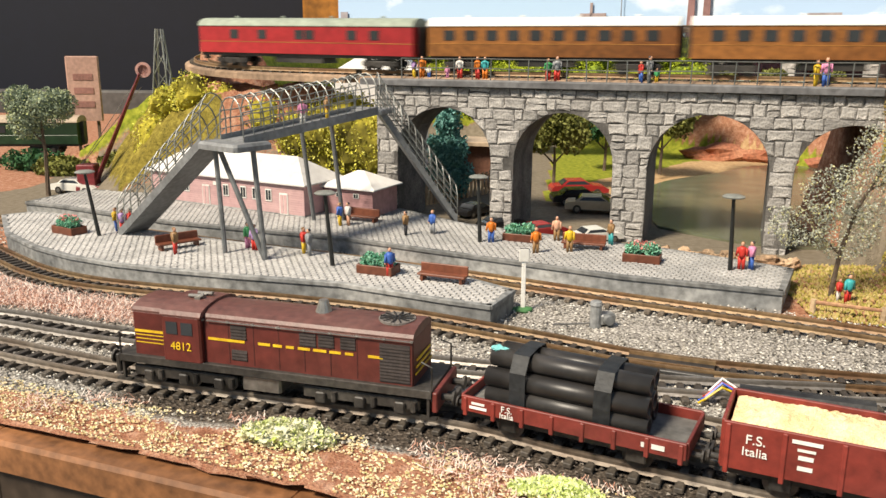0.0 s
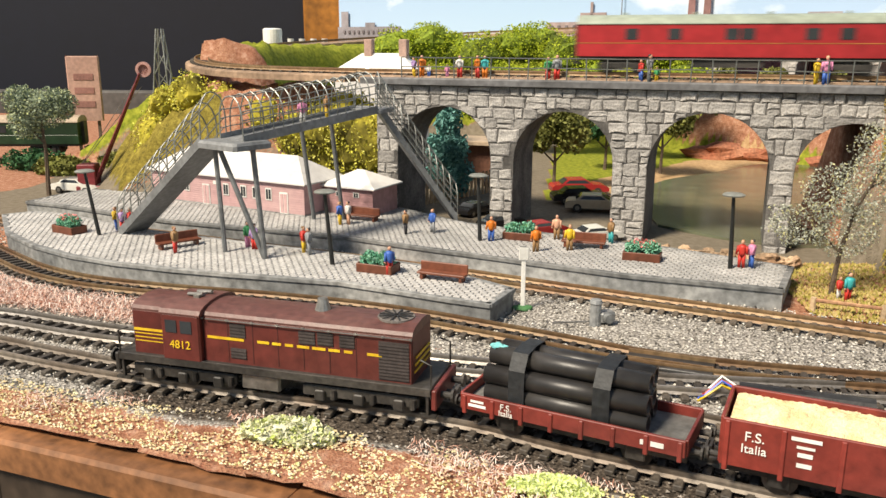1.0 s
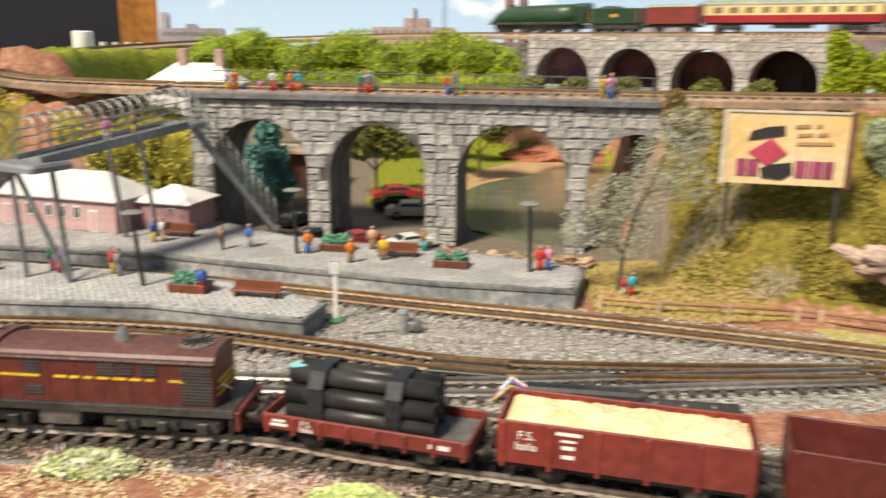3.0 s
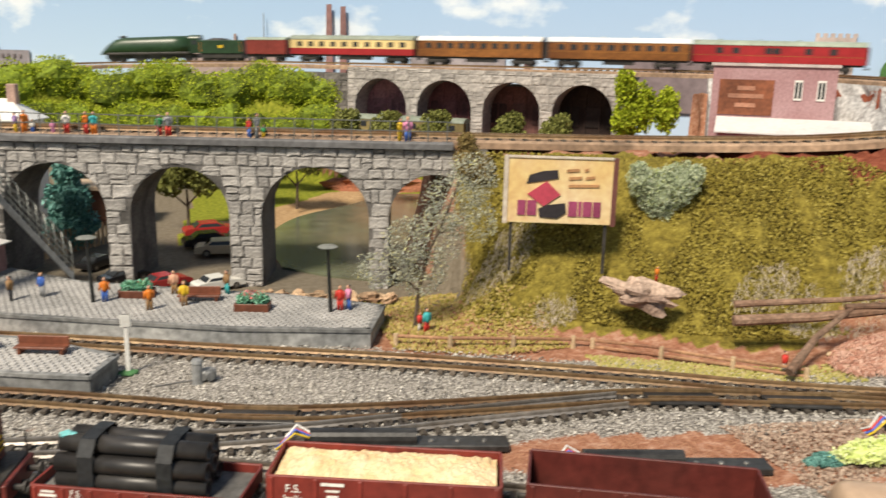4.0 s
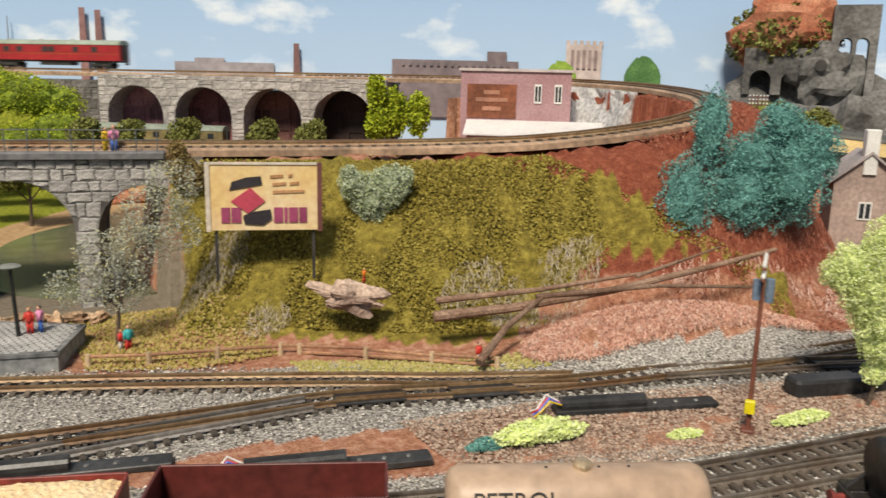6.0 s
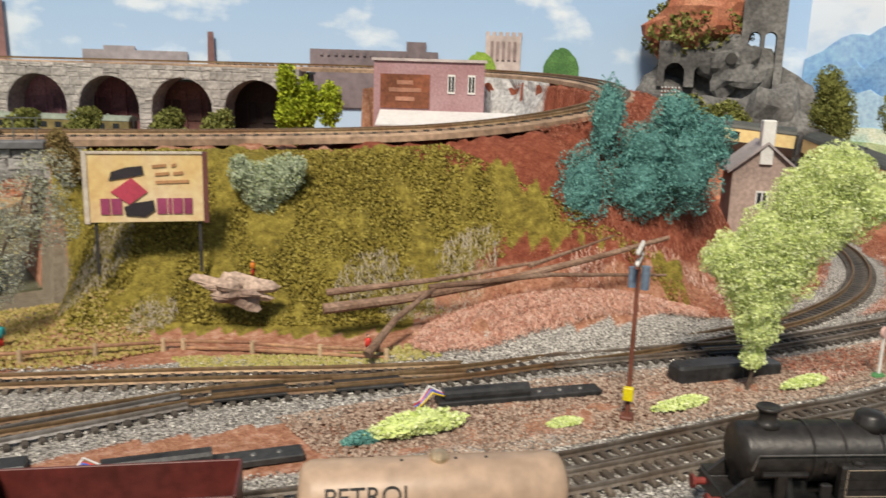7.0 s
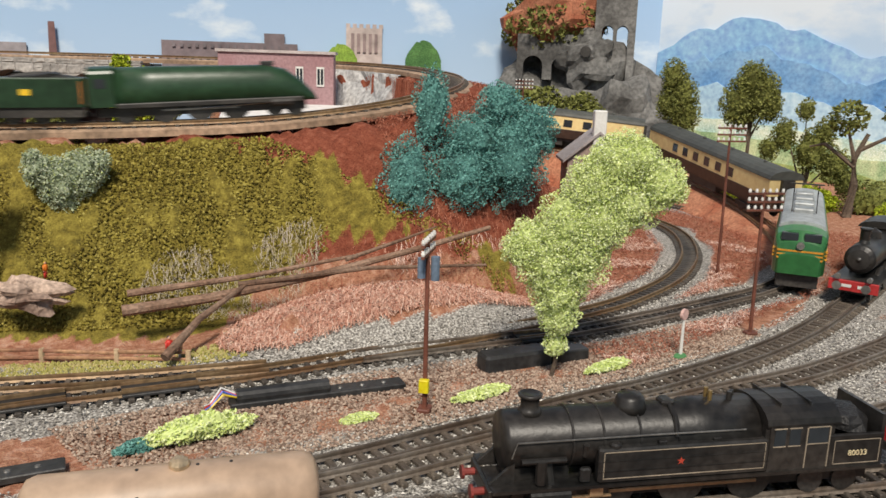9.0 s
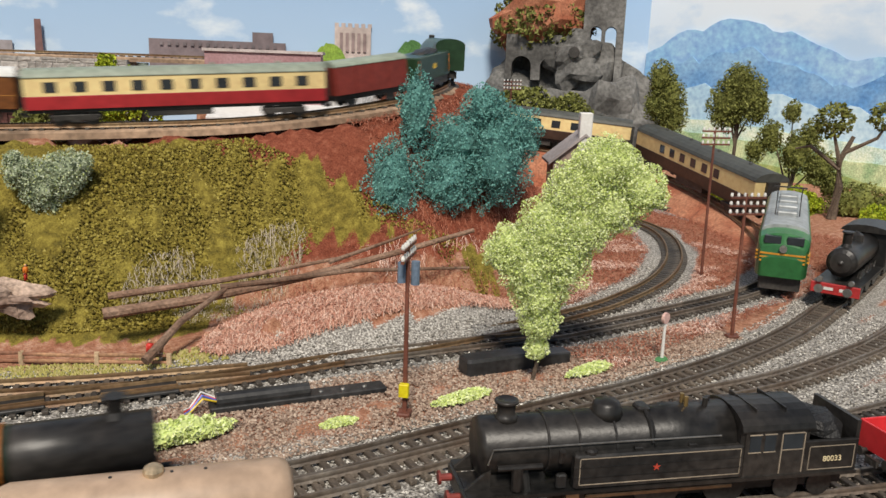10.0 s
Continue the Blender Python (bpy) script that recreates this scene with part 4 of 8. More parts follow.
# ---- stock standing on the near tracks ----
def on_track(key, x, half=0.03, lift=0.0058, flip=False):
    p, _ = spline(TRACKS[key], 0.004)
    i = int(np.argmin(np.abs(p[:, 0] - x)))
    k = int(half / 0.004)
    a, b = p[max(0, i - k)], p[min(len(p) - 1, i + k)]
    c = (a + b) / 2
    return Matrix.Translation((p[i][0], p[i][1], lift)) @ Matrix.Rotation(math.atan2(b[1] - a[1], b[0] - a[0]) + (math.pi if flip else 0), 4, "Z")


OX = mat("oxide_red", (0.20, 0.030, 0.022), 0.5, var=0.2, scale=70, second=(0.15, 0.03, 0.025))
DULL = mat("dull_maroon", (0.105, 0.020, 0.016), 0.45, var=0.2, scale=60, second=(0.085, 0.024, 0.019))
ROOF_DUST = mat("dusty_maroon_roof", (0.105, 0.036, 0.030), 0.45, var=0.2, scale=90, second=(0.135, 0.062, 0.052))
STEEL = mat("dull_steel", (0.32, 0.31, 0.29), 0.4, 0.7, var=0.2, scale=120)


def diesel():
    t = thing("diesel_locomotive", "dull maroon diesel locomotive with yellow lining on a black chassis", "locomotive")
    part("footplate", Geo().box(-0.079, 0.079, -0.0165, 0.0165, 0.0125, 0.0155, 0.0006), BLACK, t)
    part("side_sill", Geo().box(-0.079, 0.079, -0.0170, -0.0160, 0.0122, 0.0154).box(-0.079, 0.079, 0.0160, 0.0170, 0.0122, 0.0154), BLACK, t)
    for x0, x1, w, name in ((-0.072, -0.054, 0.0138, "nose"), (-0.0335, 0.070, 0.0138, "hood")):
        part(name, Geo().box(x0, x1, -w, w, 0.0155, 0.0410, 0.0008), DULL, t)
        part(name + "_roof", extrude(Geo(), arc_profile(w, 0.0405, 0.0415, 0.0045), x0, x1), ROOF_DUST, t, "dusty maroon roof")
    part("cab", Geo().box(-0.054, -0.0335, -0.0168, 0.0168, 0.0155, 0.0415, 0.0008), DULL, t)
    part("cab_roof", extrude(Geo(), arc_profile(0.0170, 0.0412, 0.0420, 0.0055), -0.0545, -0.033), ROOF_DUST, t, "dusty maroon roof")
    for x in (-0.0485, -0.0405):
        for s in (-1, 1):
            part("cab_window", Geo().box(x - 0.003, x + 0.003, s * 0.0169 - 0.0002, s * 0.0169 + 0.0002, 0.0310, 0.0380), GLASS, t)
    lettering("4812", 0.0056, YELLOW, t, Matrix.Translation((-0.0440, -0.0171, 0.0222)) @ SIDE)
    for x0, x1 in ((-0.071, -0.055), (-0.031, -0.012), (-0.005, 0.001), (0.0025, 0.007), (0.009, 0.013), (0.015, 0.021), (0.0225, 0.029), (0.0305, 0.036), (0.038, 0.042), (0.049, 0.056)):
        part("yellow_stripe", Geo().box(x0, x1, -0.0141, 0.0141, 0.0288, 0.0302), YELLOW, t)
    for i in range(3):
        part("yellow_chevron", Geo().box(0.0703, 0.0707, -0.0120 + 0.001 * i, 0.0120 - 0.001 * i, 0.021 + 0.0035 * i, 0.0222 + 0.0035 * i), YELLOW, t)
        part("yellow_stripe", Geo().box(-0.0707, -0.0552, -0.0140, -0.0138, 0.0225 + 0.0022 * i, 0.0231 + 0.0022 * i), YELLOW, t)
    for x, w, z0, z1 in ((-0.015, 0.0040, 0.0305, 0.0385), (-0.015, 0.0040, 0.0185, 0.0245), (0.0200, 0.0040, 0.0310, 0.0385), (0.0290, 0.0038, 0.0315, 0.0388), (0.0395, 0.0036, 0.0315, 0.0388), (0.0615, 0.0070, 0.0165, 0.0375)):
        g = part("grille", Geo().box(x - w, x + w, -0.01405, 0.01405, z0, z1), mat("dark_grille", (0.055, 0.045, 0.043), 0.6, var=0.2, scale=200), t)
        for k in range(int((z1 - z0) / 0.0018)):
            part("slat", Geo().box(x - w, x + w, -0.0144, -0.0140, z0 + 0.0006 + k * 0.0018, z0 + 0.0013 + k * 0.0018), MATS["dark_grille"], g)
    for x in (-0.033 + 0.0128 * i for i in range(9)):
        part("door_seam", Geo().box(x - 0.0002, x + 0.0002, -0.01395, 0.01395, 0.0165, 0.0400), mat("seam", (0.06, 0.015, 0.012), 0.7), t)
        part("handrail_knob", Geo().box(x - 0.0006, x + 0.0006, -0.0150, -0.0138, 0.0395, 0.0405), STEEL, t)
    part("handrail", Geo().cyl((-0.031, -0.0149, 0.0400), (0.069, -0.0149, 0.0400), 0.00035, n=5), STEEL, t)
    part("fan", Geo().lathe([(0.0085, 0.0), (0.0085, 0.0012), (0.0078, 0.0014), (0.0075, 0.0008)], 22, (0.058, 0, 0.0452)), mat("fan_mesh", (0.20, 0.18, 0.165), 0.6, var=0.2, scale=300), t, "round dark roof fan")
    for a in range(0, 180, 30):
        part("fan_rib", Geo().box(-0.008, 0.008, -0.0003, 0.0003, 0.0465, 0.0470, m=Matrix.Translation((0.058, 0, 0)) @ Matrix.Rotation(radians(a), 4, "Z")), BLACK, t)
    part("exhaust", Geo().lathe([(0.0040, 0), (0.0026, 0.005), (0.0022, 0.0068), (0.0014, 0.0068)], 12, (0.022, 0, 0.0455)), STEEL, t, "grey metal exhaust stack")
    part("horn", Geo().cyl((-0.047, -0.003, 0.0485), (-0.039, -0.003, 0.0490), 0.0010).cyl((-0.045, 0.002, 0.0485), (-0.037, 0.002, 0.0490), 0.0010).box(-0.043, -0.040, -0.005, 0.004, 0.0470, 0.0486), STEEL, t)
    part("fuel_tank", Geo().box(-0.014, 0.006, -0.0150, 0.0150, 0.0045, 0.0120, 0.001), STEEL, t, "dull grey fuel tank")
    for s in (-1, 1):
        b = part("bogie", Geo().box(s * 0.045 - 0.028, s * 0.045 + 0.028, -0.0145, -0.0125, 0.0050, 0.0100, 0.0008).box(s * 0.045 - 0.028, s * 0.045 + 0.028, 0.0125, 0.0145, 0.0050, 0.0100, 0.0008), BLACK, t)
        for k in (-1, 0, 1):
            wheelset(b, s * 0.045 + k * 0.019, 0.0060)
            part("axle_box", Geo().box(s * 0.045 + k * 0.019 - 0.0025, s * 0.045 + k * 0.019 + 0.0025, -0.0162, -0.0145, 0.0035, 0.0085, 0.0006), BLACK, b)
            part("spring", Geo().cyl((s * 0.045 + k * 0.019 + 0.0065, -0.0152, 0.0045), (s * 0.045 + k * 0.019 + 0.0065, -0.0152, 0.0090), 0.0014, n=8), BLACK, b)
        part("headstock", Geo().box(s * 0.0805 - 0.0012, s * 0.0805 + 0.0012, -0.0165, 0.0165, 0.0060, 0.0150, 0.0005), OX if s > 0 else BLACK, t)
        for y in (-0.0155, 0.0155):
            part("step", Geo().box(s * 0.0775 - 0.004, s * 0.0775 + 0.004, y - 0.0012, y + 0.0012, 0.0020, 0.0032).box(s * 0.0775 - 0.0006, s * 0.0775 + 0.0006, y - 0.0008, y + 0.0008, 0.0020, 0.0130), BLACK, t)
            part("handrail", Geo().tube([(s * 0.079, y, 0.0155), (s * 0.079, y, 0.028), (s * 0.074, y * 0.95, 0.0300)], 0.0005, 5), BLACK, t)
        for y in (-0.009, 0.009):
            part("buffer", Geo().cyl((s * 0.0815, y, 0.0105), (s * 0.087, y, 0.0105), 0.0016).cyl((s * 0.0868, y, 0.0105), (s * 0.0878, y, 0.0105), 0.0032), BLACK, t)
        coupler(t, s * 0.0815, s)
    low = 0.0155  # the body above the footplate is squat
    for ob in [c for k in t.children for c in (k, *k.children)]:
        if ob.name.startswith("lettering"):
            ob.location.z = low + (ob.location.z - low) * 0.86
            continue
        for v in ob.data.vertices:
            if v.co.z > low:
                v.co.z = low + (v.co.z - low) * 0.86
    t.matrix_world = on_track("train", 0.006, 0.07)


def wagon(label, L, hgt, colour, inner, nposts, at, lift=0.0):
    t = thing("open_wagon", label, "goods wagon")
    h, w, z0 = L / 2, 0.0160, 0.0120
    part("floor", Geo().box(-h, h, -w, w, z0 - 0.0015, z0 + 0.0012), inner, t)
    for s in (-1, 1):
        part("side", Geo().box(-h, h, s * w - 0.0007, s * w + 0.0007, z0 - 0.0012, z0 + hgt, 0.0003), colour, t)
        part("end", Geo().box(s * h - 0.0007, s * h + 0.0007, -w + 0.0008, w - 0.0008, z0 - 0.0012, z0 + hgt, 0.0003), colour, t)
        for i in range(nposts):
            x = -h + 0.002 + i * (L - 0.004) / (nposts - 1)
            part("stanchion", Geo().box(x - 0.0009, x + 0.0009, s * (w + 0.0006) - 0.0008, s * (w + 0.0006) + 0.0008, z0 - 0.0030, z0 + hgt - 0.0006, 0.0003), colour, t)
        part("solebar", Geo().box(-h, h, s * 0.0110 - 0.001, s * 0.0110 + 0.001, 0.0065, 0.0108), BLACK, t)
        wheelset(t, s * h * 0.58, 0.0056)
        part("axle_guard", Geo().box(s * h * 0.58 - 0.004, s * h * 0.58 + 0.004, -0.0128, -0.0115, 0.0035, 0.0100, 0.0006), BLACK, t)
        coupler(t, s * h, s)
        for y in (-0.009, 0.009):
            part("buffer", Geo().cyl((s * h, y, 0.0105), (s * (h + 0.005), y, 0.0105), 0.0012).cyl((s * (h + 0.0045), y, 0.0105), (s * (h + 0.0053), y, 0.0105), 0.0026), BLACK, t)
    t.matrix_world = on_track("train", at, 0.035)
    return t


GREY_DECK = mat("grey_deck", (0.17, 0.165, 0.155), 0.7, var=0.25, scale=90)


def bars(owner, rows, x, z, y=-0.0170):
    """Small painted marks too fine to read."""
    for i, (dx, dz, w, h) in enumerate(rows):
        part("marking", Geo().box(x + dx, x + dx + w, y - 0.0001, y + 0.0001, z + dz, z + dz + h), WHITE, owner)


def goods_train():
    diesel()
    flat = wagon("oxide-red low-sided wagon carrying black pipes", 0.094, 0.0055, OX, GREY_DECK, 8, 0.142)
    lettering("F.S.", 0.0038, WHITE, flat, Matrix.Translation((-0.026, -0.0170, 0.0138)) @ SIDE)
    lettering("Italia", 0.0034, WHITE, flat, Matrix.Translation((-0.026, -0.0170, 0.0112)) @ SIDE)
    bars(flat, [(0, 0, 0.008, 0.0012), (0.001, 0.002, 0.006, 0.001)], -0.043, 0.0125)
    bars(flat, [(0, 0, 0.002, 0.002), (0.004, 0, 0.005, 0.002)], 0.030, 0.0128)
    M = on_track("train", 0.1395, 0.035)
    PIPE = mat("black_pipe", (0.012, 0.012, 0.013), 0.4, var=0.3, scale=40, second=(0.05, 0.045, 0.04))
    bundle = thing("pipe_bundle", "stack of black pipes bound with tape on a wagon", "pipes", M)
    r = 0.0042
    k = 0
    for row, n in ((0, 3), (1, 3), (2, 2)):
        for i in range(n):
            y = (i - (n - 1) / 2) * 2 * r
            z = 0.0134 + r + row * 2 * r * 0.90
            x0, x1 = -0.034 + random.uniform(-0.001, 0.002), 0.034 + random.uniform(-0.002, 0.002)
            prof = [(r, 0), (r, x1 - x0), (r * 0.72, x1 - x0), (r * 0.70, x1 - x0 - 0.006), (0.0002, x1 - x0 - 0.0065)]
            part("pipe", Geo().lathe(prof, 16, m=Matrix.Translation((x0, y, z)) @ Matrix.Rotation(math.pi / 2, 4, "Y")), PIPE, bundle, smooth=True)
    TAPE = mat("grey_tape", (0.028, 0.031, 0.034), 0.5, var=0.25, scale=120, spec=0.25)
    for x in (-0.019, 0.017):
        pts = [(-0.0128, 0.0140), (-0.0132, 0.0225), (-0.0130, 0.0300), (-0.0090, 0.0368), (0.0, 0.0376), (0.0090, 0.0368), (0.0130, 0.0300), (0.0132, 0.0140)]
        g = Geo().rings([[(x - 0.0035, y, z), (x + 0.0035, y + 0.0001, z), (x + 0.0035, y * 1.03, z + 0.0004), (x - 0.0035, y * 1.03, z + 0.0004)] for y, z in pts])
        part("tape", g, TAPE, bundle, "dull grey binding tape")
    part("paint_splash", Geo().blob((-0.031, -0.004, 0.0362), 0.0030, (1.3, 1.0, 0.4), 0.6, 5), mat("aqua_paint", (0.20, 0.62, 0.62), 0.4), bundle, "spot of aqua paint")
    sand_w = wagon("oxide-red high-sided wagon heaped with sand", 0.100, 0.0170, OX, GREY_DECK, 6, 0.2405)
    lettering("F.S.", 0.0052, WHITE, sand_w, Matrix.Translation((-0.0385, -0.0171, 0.0218)) @ SIDE)
    lettering("Italia", 0.0048, WHITE, sand_w, Matrix.Translation((-0.0385, -0.0171, 0.0172)) @ SIDE)
    bars(sand_w, [(0, 0.006, 0.010, 0.0014), (0.002, 0.0032, 0.006, 0.0010), (0.0025, 0.0, 0.005, 0.0016), (0.0025, -0.004, 0.005, 0.0016)], -0.0265, 0.0195)
    SAND = mat("yellow_sand", (0.70, 0.50, 0.27), 0.95, var=0.15, scale=500, bump=0.9, second=(0.78, 0.62, 0.40))
    g = Geo()
    nx, ny = 100, 32
    vs = []
    for i in range(nx + 1):
        for j in range(ny + 1):
            x, y = -0.048 + 0.096 * i / nx, -0.0148 + 0.0296 * j / ny
            e = min(1.0, 6 * min(i / nx, 1 - i / nx, 0.5 * j / ny, 0.5 - 0.5 * j / ny))
            z = 0.0262 + 0.0042 * e + 0.0011 * noise.noise((x * 120, y * 120, 1)) + 0.0010 * noise.noise((x * 420, y * 420, 2)) + random.uniform(0, 0.0003)
            vs.append((x, y, z))
    fs = [(i * (ny + 1) + j, (i + 1) * (ny + 1) + j, (i + 1) * (ny + 1) + j + 1, i * (ny + 1) + j + 1) for i in range(nx) for j in range(ny)]
    solid("sand_load", g.add(vs, fs), SAND, "heap of coarse yellow sand in a wagon", "sand", m=on_track("train", 0.2405, 0.035))
    wagon("dark maroon empty open wagon", 0.100, 0.0185, DULL, mat("dark_inner", (0.07, 0.055, 0.05), 0.7, var=0.3, scale=80), 6, 0.343)
    tank = thing("tank_wagon", "dusty tan bogie tank wagon with a brass filler", "tank wagon")
    TAN = mat("tan_paint", (0.42, 0.30, 0.21), 0.45, var=0.15, scale=40, second=(0.36, 0.25, 0.18))
    part("barrel", Geo().lathe([(0.0005, -0.057), (0.010, -0.0565), (0.0135, -0.0545), (0.0148, -0.051), (0.0148, 0.051), (0.0135, 0.0545), (0.010, 0.0565), (0.0005, 0.057)], 28, m=Matrix.Translation((0, 0, 0.0245)) @ Matrix.Rotation(math.pi / 2, 4, "Y")), TAN, tank, smooth=True)
    part("filler", Geo().lathe([(0.0042, -0.002), (0.0042, 0.0012), (0.0036, 0.0026), (0.0020, 0.0036), (0.0005, 0.0038)], 16, (0.002, 0, 0.0392)), mat("brass_filler", (0.45, 0.34, 0.22), 0.35, 0.6, var=0.2, scale=150), tank, "dull brass filler dome")
    for x in (-0.014, 0.009, 0.022):
        part("rivet", Geo().lathe([(0.0009, 0), (0.0006, 0.0006)], 8, (x, -0.0005, 0.0390)), BLACK, tank)
    part("frame", Geo().box(-0.056, 0.056, -0.010, 0.010, 0.0085, 0.0135, 0.0006), BLACK, tank)
    lettering("PETROL", 0.0105, BLACK, tank, Matrix.Translation((-0.028, 0, 0.0245)) @ Matrix.Rotation(radians(-22), 4, "X") @ Matrix.Translation((0, -0.0149, -0.003)) @ SIDE)
    for s in (-1, 1):
        bogie(tank, s * 0.031, 0.020)
        coupler(tank, s * 0.057, s)
    tank.matrix_world = on_track("train", 0.4585, 0.035)
    red = wagon("bright red open wagon", 0.09, 0.013, mat("bright_red", (0.60, 0.03, 0.035), 0.4, var=0.12, scale=60), CRIMSON, 5, 0.812)


def tank_loco():
    t = thing("tank_locomotive", "weathered black side-tank steam locomotive", "locomotive")
    K = mat("sooty_black", (0.011, 0.011, 0.011), 0.40, var=0.35, scale=90, second=(0.030, 0.026, 0.023), spec=0.35)
    LINE = mat("pale_lining", (0.30, 0.25, 0.19), 0.5)
    fw = Matrix.Rotation(math.pi / 2, 4, "Y")
    part("boiler", Geo().lathe([(0.0005, 0.0), (0.0128, 0.0), (0.0136, 0.002), (0.0136, 0.030), (0.0140, 0.031), (0.0140, 0.085), (0.0150, 0.087), (0.0152, 0.118)], 26, m=Matrix.Translation((-0.088, 0, 0.0330)) @ fw), K, t, smooth=True)
    for x in (-0.059, -0.045, -0.028, -0.010, 0.008):
        part("boiler_band", Geo().lathe([(0.0142, 0), (0.0146, 0.0002), (0.0146, 0.0010), (0.0142, 0.0012)], 26, m=Matrix.Translation((x, 0, 0.0330)) @ fw), K if x < 0 else LINE, t)
    part("chimney", Geo().lathe([(0.0062, 0), (0.0046, 0.0018), (0.0040, 0.0035), (0.0043, 0.0075), (0.0054, 0.0080), (0.0054, 0.0092), (0.0046, 0.0096), (0.0034, 0.0088)], 18, (-0.075, 0, 0.0455)), K, t, smooth=True)
    part("dome", Geo().lathe([(0.0085, -0.002), (0.0070, 0.0012), (0.0064, 0.0040), (0.0050, 0.0056), (0.0004, 0.0062)], 18, (-0.028, 0, 0.0465)), K, t, smooth=True)
    for y in (-0.002, 0.002):
        part("safety_valve", Geo().cyl((0.010, y, 0.047), (0.010, y, 0.0525), 0.0010), mat("brass", (0.45, 0.30, 0.12), 0.35, 0.8), t)
    part("roof_seam", Geo().box(0.040, 0.0405, -0.012, 0.012, 0.0465, 0.0488).box(0.055, 0.0555, -0.012, 0.012, 0.0465, 0.0488), K, t)
    part("top_feed", Geo().box(-0.014, -0.008, -0.004, 0.004, 0.0462, 0.0490, 0.0010).tube([(-0.011, -0.004, 0.0478), (-0.011, -0.0105, 0.0445), (-0.011, -0.0146, 0.0360)], 0.0009, 6), K, t)
    part("whistle", Geo().cyl((0.019, -0.003, 0.047), (0.019, -0.003, 0.052), 0.0013).cyl((0.023, 0.002, 0.047), (0.023, 0.002, 0.0505), 0.0011), K, t)
    for s in (-1, 1):
        tank = part("side_tank", Geo().box(-0.048, 0.033, s * 0.0152 - 0.0028, s * 0.0152 + 0.0028, 0.0175, 0.0335, 0.0010), K, t)
        y = s * 0.0181
        for b in ((-0.046, 0.031, 0.0318, 0.0322), (-0.046, 0.031, 0.0190, 0.0194), (-0.046, -0.0456, 0.0190, 0.0322), (0.0306, 0.031, 0.0190, 0.0322)):
            part("lining", Geo().box(b[0], b[1], y - 0.0001, y + 0.0001, b[2], b[3]), LINE, tank)
        star = Geo()
        for i in range(5):
            a = 2 * math.pi * i / 5 + math.pi / 2
            p = [(0.0021 * math.cos(a), 0.0021 * math.sin(a)), (0.0008 * math.cos(a + 0.63), 0.0008 * math.sin(a + 0.63)), (0, 0), (0.0008 * math.cos(a - 0.63), 0.0008 * math.sin(a - 0.63))]
            star.add([(-0.010 + u, y + s * 0.0002, 0.0258 + v) for u, v in p], [(0, 1, 2, 3)])
        part("star", star, mat("red_star", (0.40, 0.05, 0.03), 0.5), tank, "faded red star")
        part("handrail", Geo().tube([(-0.086, s * 0.0142, 0.030), (-0.084, s * 0.0146, 0.0375), (-0.020, s * 0.0146, 0.0378), (0.022, s * 0.0150, 0.0378)], 0.0004, 5), STEEL, t)
        part("running_board", Geo().box(-0.095, 0.092, s * 0.0140 - 0.0045, s * 0.0140 + 0.0045, 0.0150, 0.0166), K, t)
        part("ejector_pipe", Geo().cyl((-0.082, s * 0.0150, 0.0285), (-0.062, s * 0.0150, 0.0285), 0.0014, n=8).cyl((-0.073, s * 0.0150, 0.0175), (-0.073, s * 0.0150, 0.0285), 0.0026, n=10), K, t)
        part("clack_valve", Geo().cyl((-0.053, s * 0.0135, 0.0290), (-0.053, s * 0.0150, 0.0350), 0.0014, n=7).box(-0.0555, -0.0505, s * 0.0150 - 0.0015, s * 0.0150 + 0.0015, 0.0175, 0.0240, 0.0008), K, t)
        part("tank_filler", Geo().lathe([(0.0028, 0), (0.0028, 0.0012), (0.0018, 0.0020)], 12, (-0.040, s * 0.0152, 0.0335)), K, t)
        part("tank_vent", Geo().box(-0.020, -0.016, s * 0.0152 - 0.0012, s * 0.0152 + 0.0012, 0.0333, 0.0352, 0.0004).box(0.006, 0.010, s * 0.0152 - 0.0012, s * 0.0152 + 0.0012, 0.0333, 0.0352, 0.0004), K, t)
        part("cab_doorway", Geo().box(0.0510, 0.0515, s * 0.0177 - 0.0003, s * 0.0177 + 0.0003, 0.0175, 0.0380).box(0.0625, 0.0630, s * 0.0177 - 0.0003, s * 0.0177 + 0.0003, 0.0175, 0.0380), LINE, t)
        for zz in (0.0225, 0.0275):
            part("tank_seam", Geo().box(-0.0485, 0.033, s * 0.0181 - 0.00015, s * 0.0181 + 0.00015, zz, zz + 0.00025), K, tank)
        part("cylinder_block", Geo().cyl((-0.078, s * 0.0140, 0.0110), (-0.060, s * 0.0140, 0.0110), 0.0055, n=14), K, t)
        part("steam_pipe", Geo().cyl((-0.068, s * 0.0138, 0.016), (-0.069, s * 0.0105, 0.028), 0.0022), K, t)
        rod = mat("brown_rod", (0.36, 0.25, 0.15), 0.4, 0.6, var=0.2, scale=100)
        part("coupling_rod", Geo().box(-0.040, 0.032, s * 0.0118 - 0.0006, s * 0.0118 + 0.0006, 0.0088, 0.0106, 0.0003), rod, t)
        part("crosshead", Geo().box(-0.058, -0.040, s * 0.0140 - 0.001, s * 0.0140 + 0.001, 0.0130, 0.0138).box(-0.058, -0.040, s * 0.0140 - 0.001, s * 0.0140 + 0.001, 0.0085, 0.0093).box(-0.050, -0.044, s * 0.0140 - 0.001, s * 0.0140 + 0.001, 0.0085, 0.0138), rod, t)
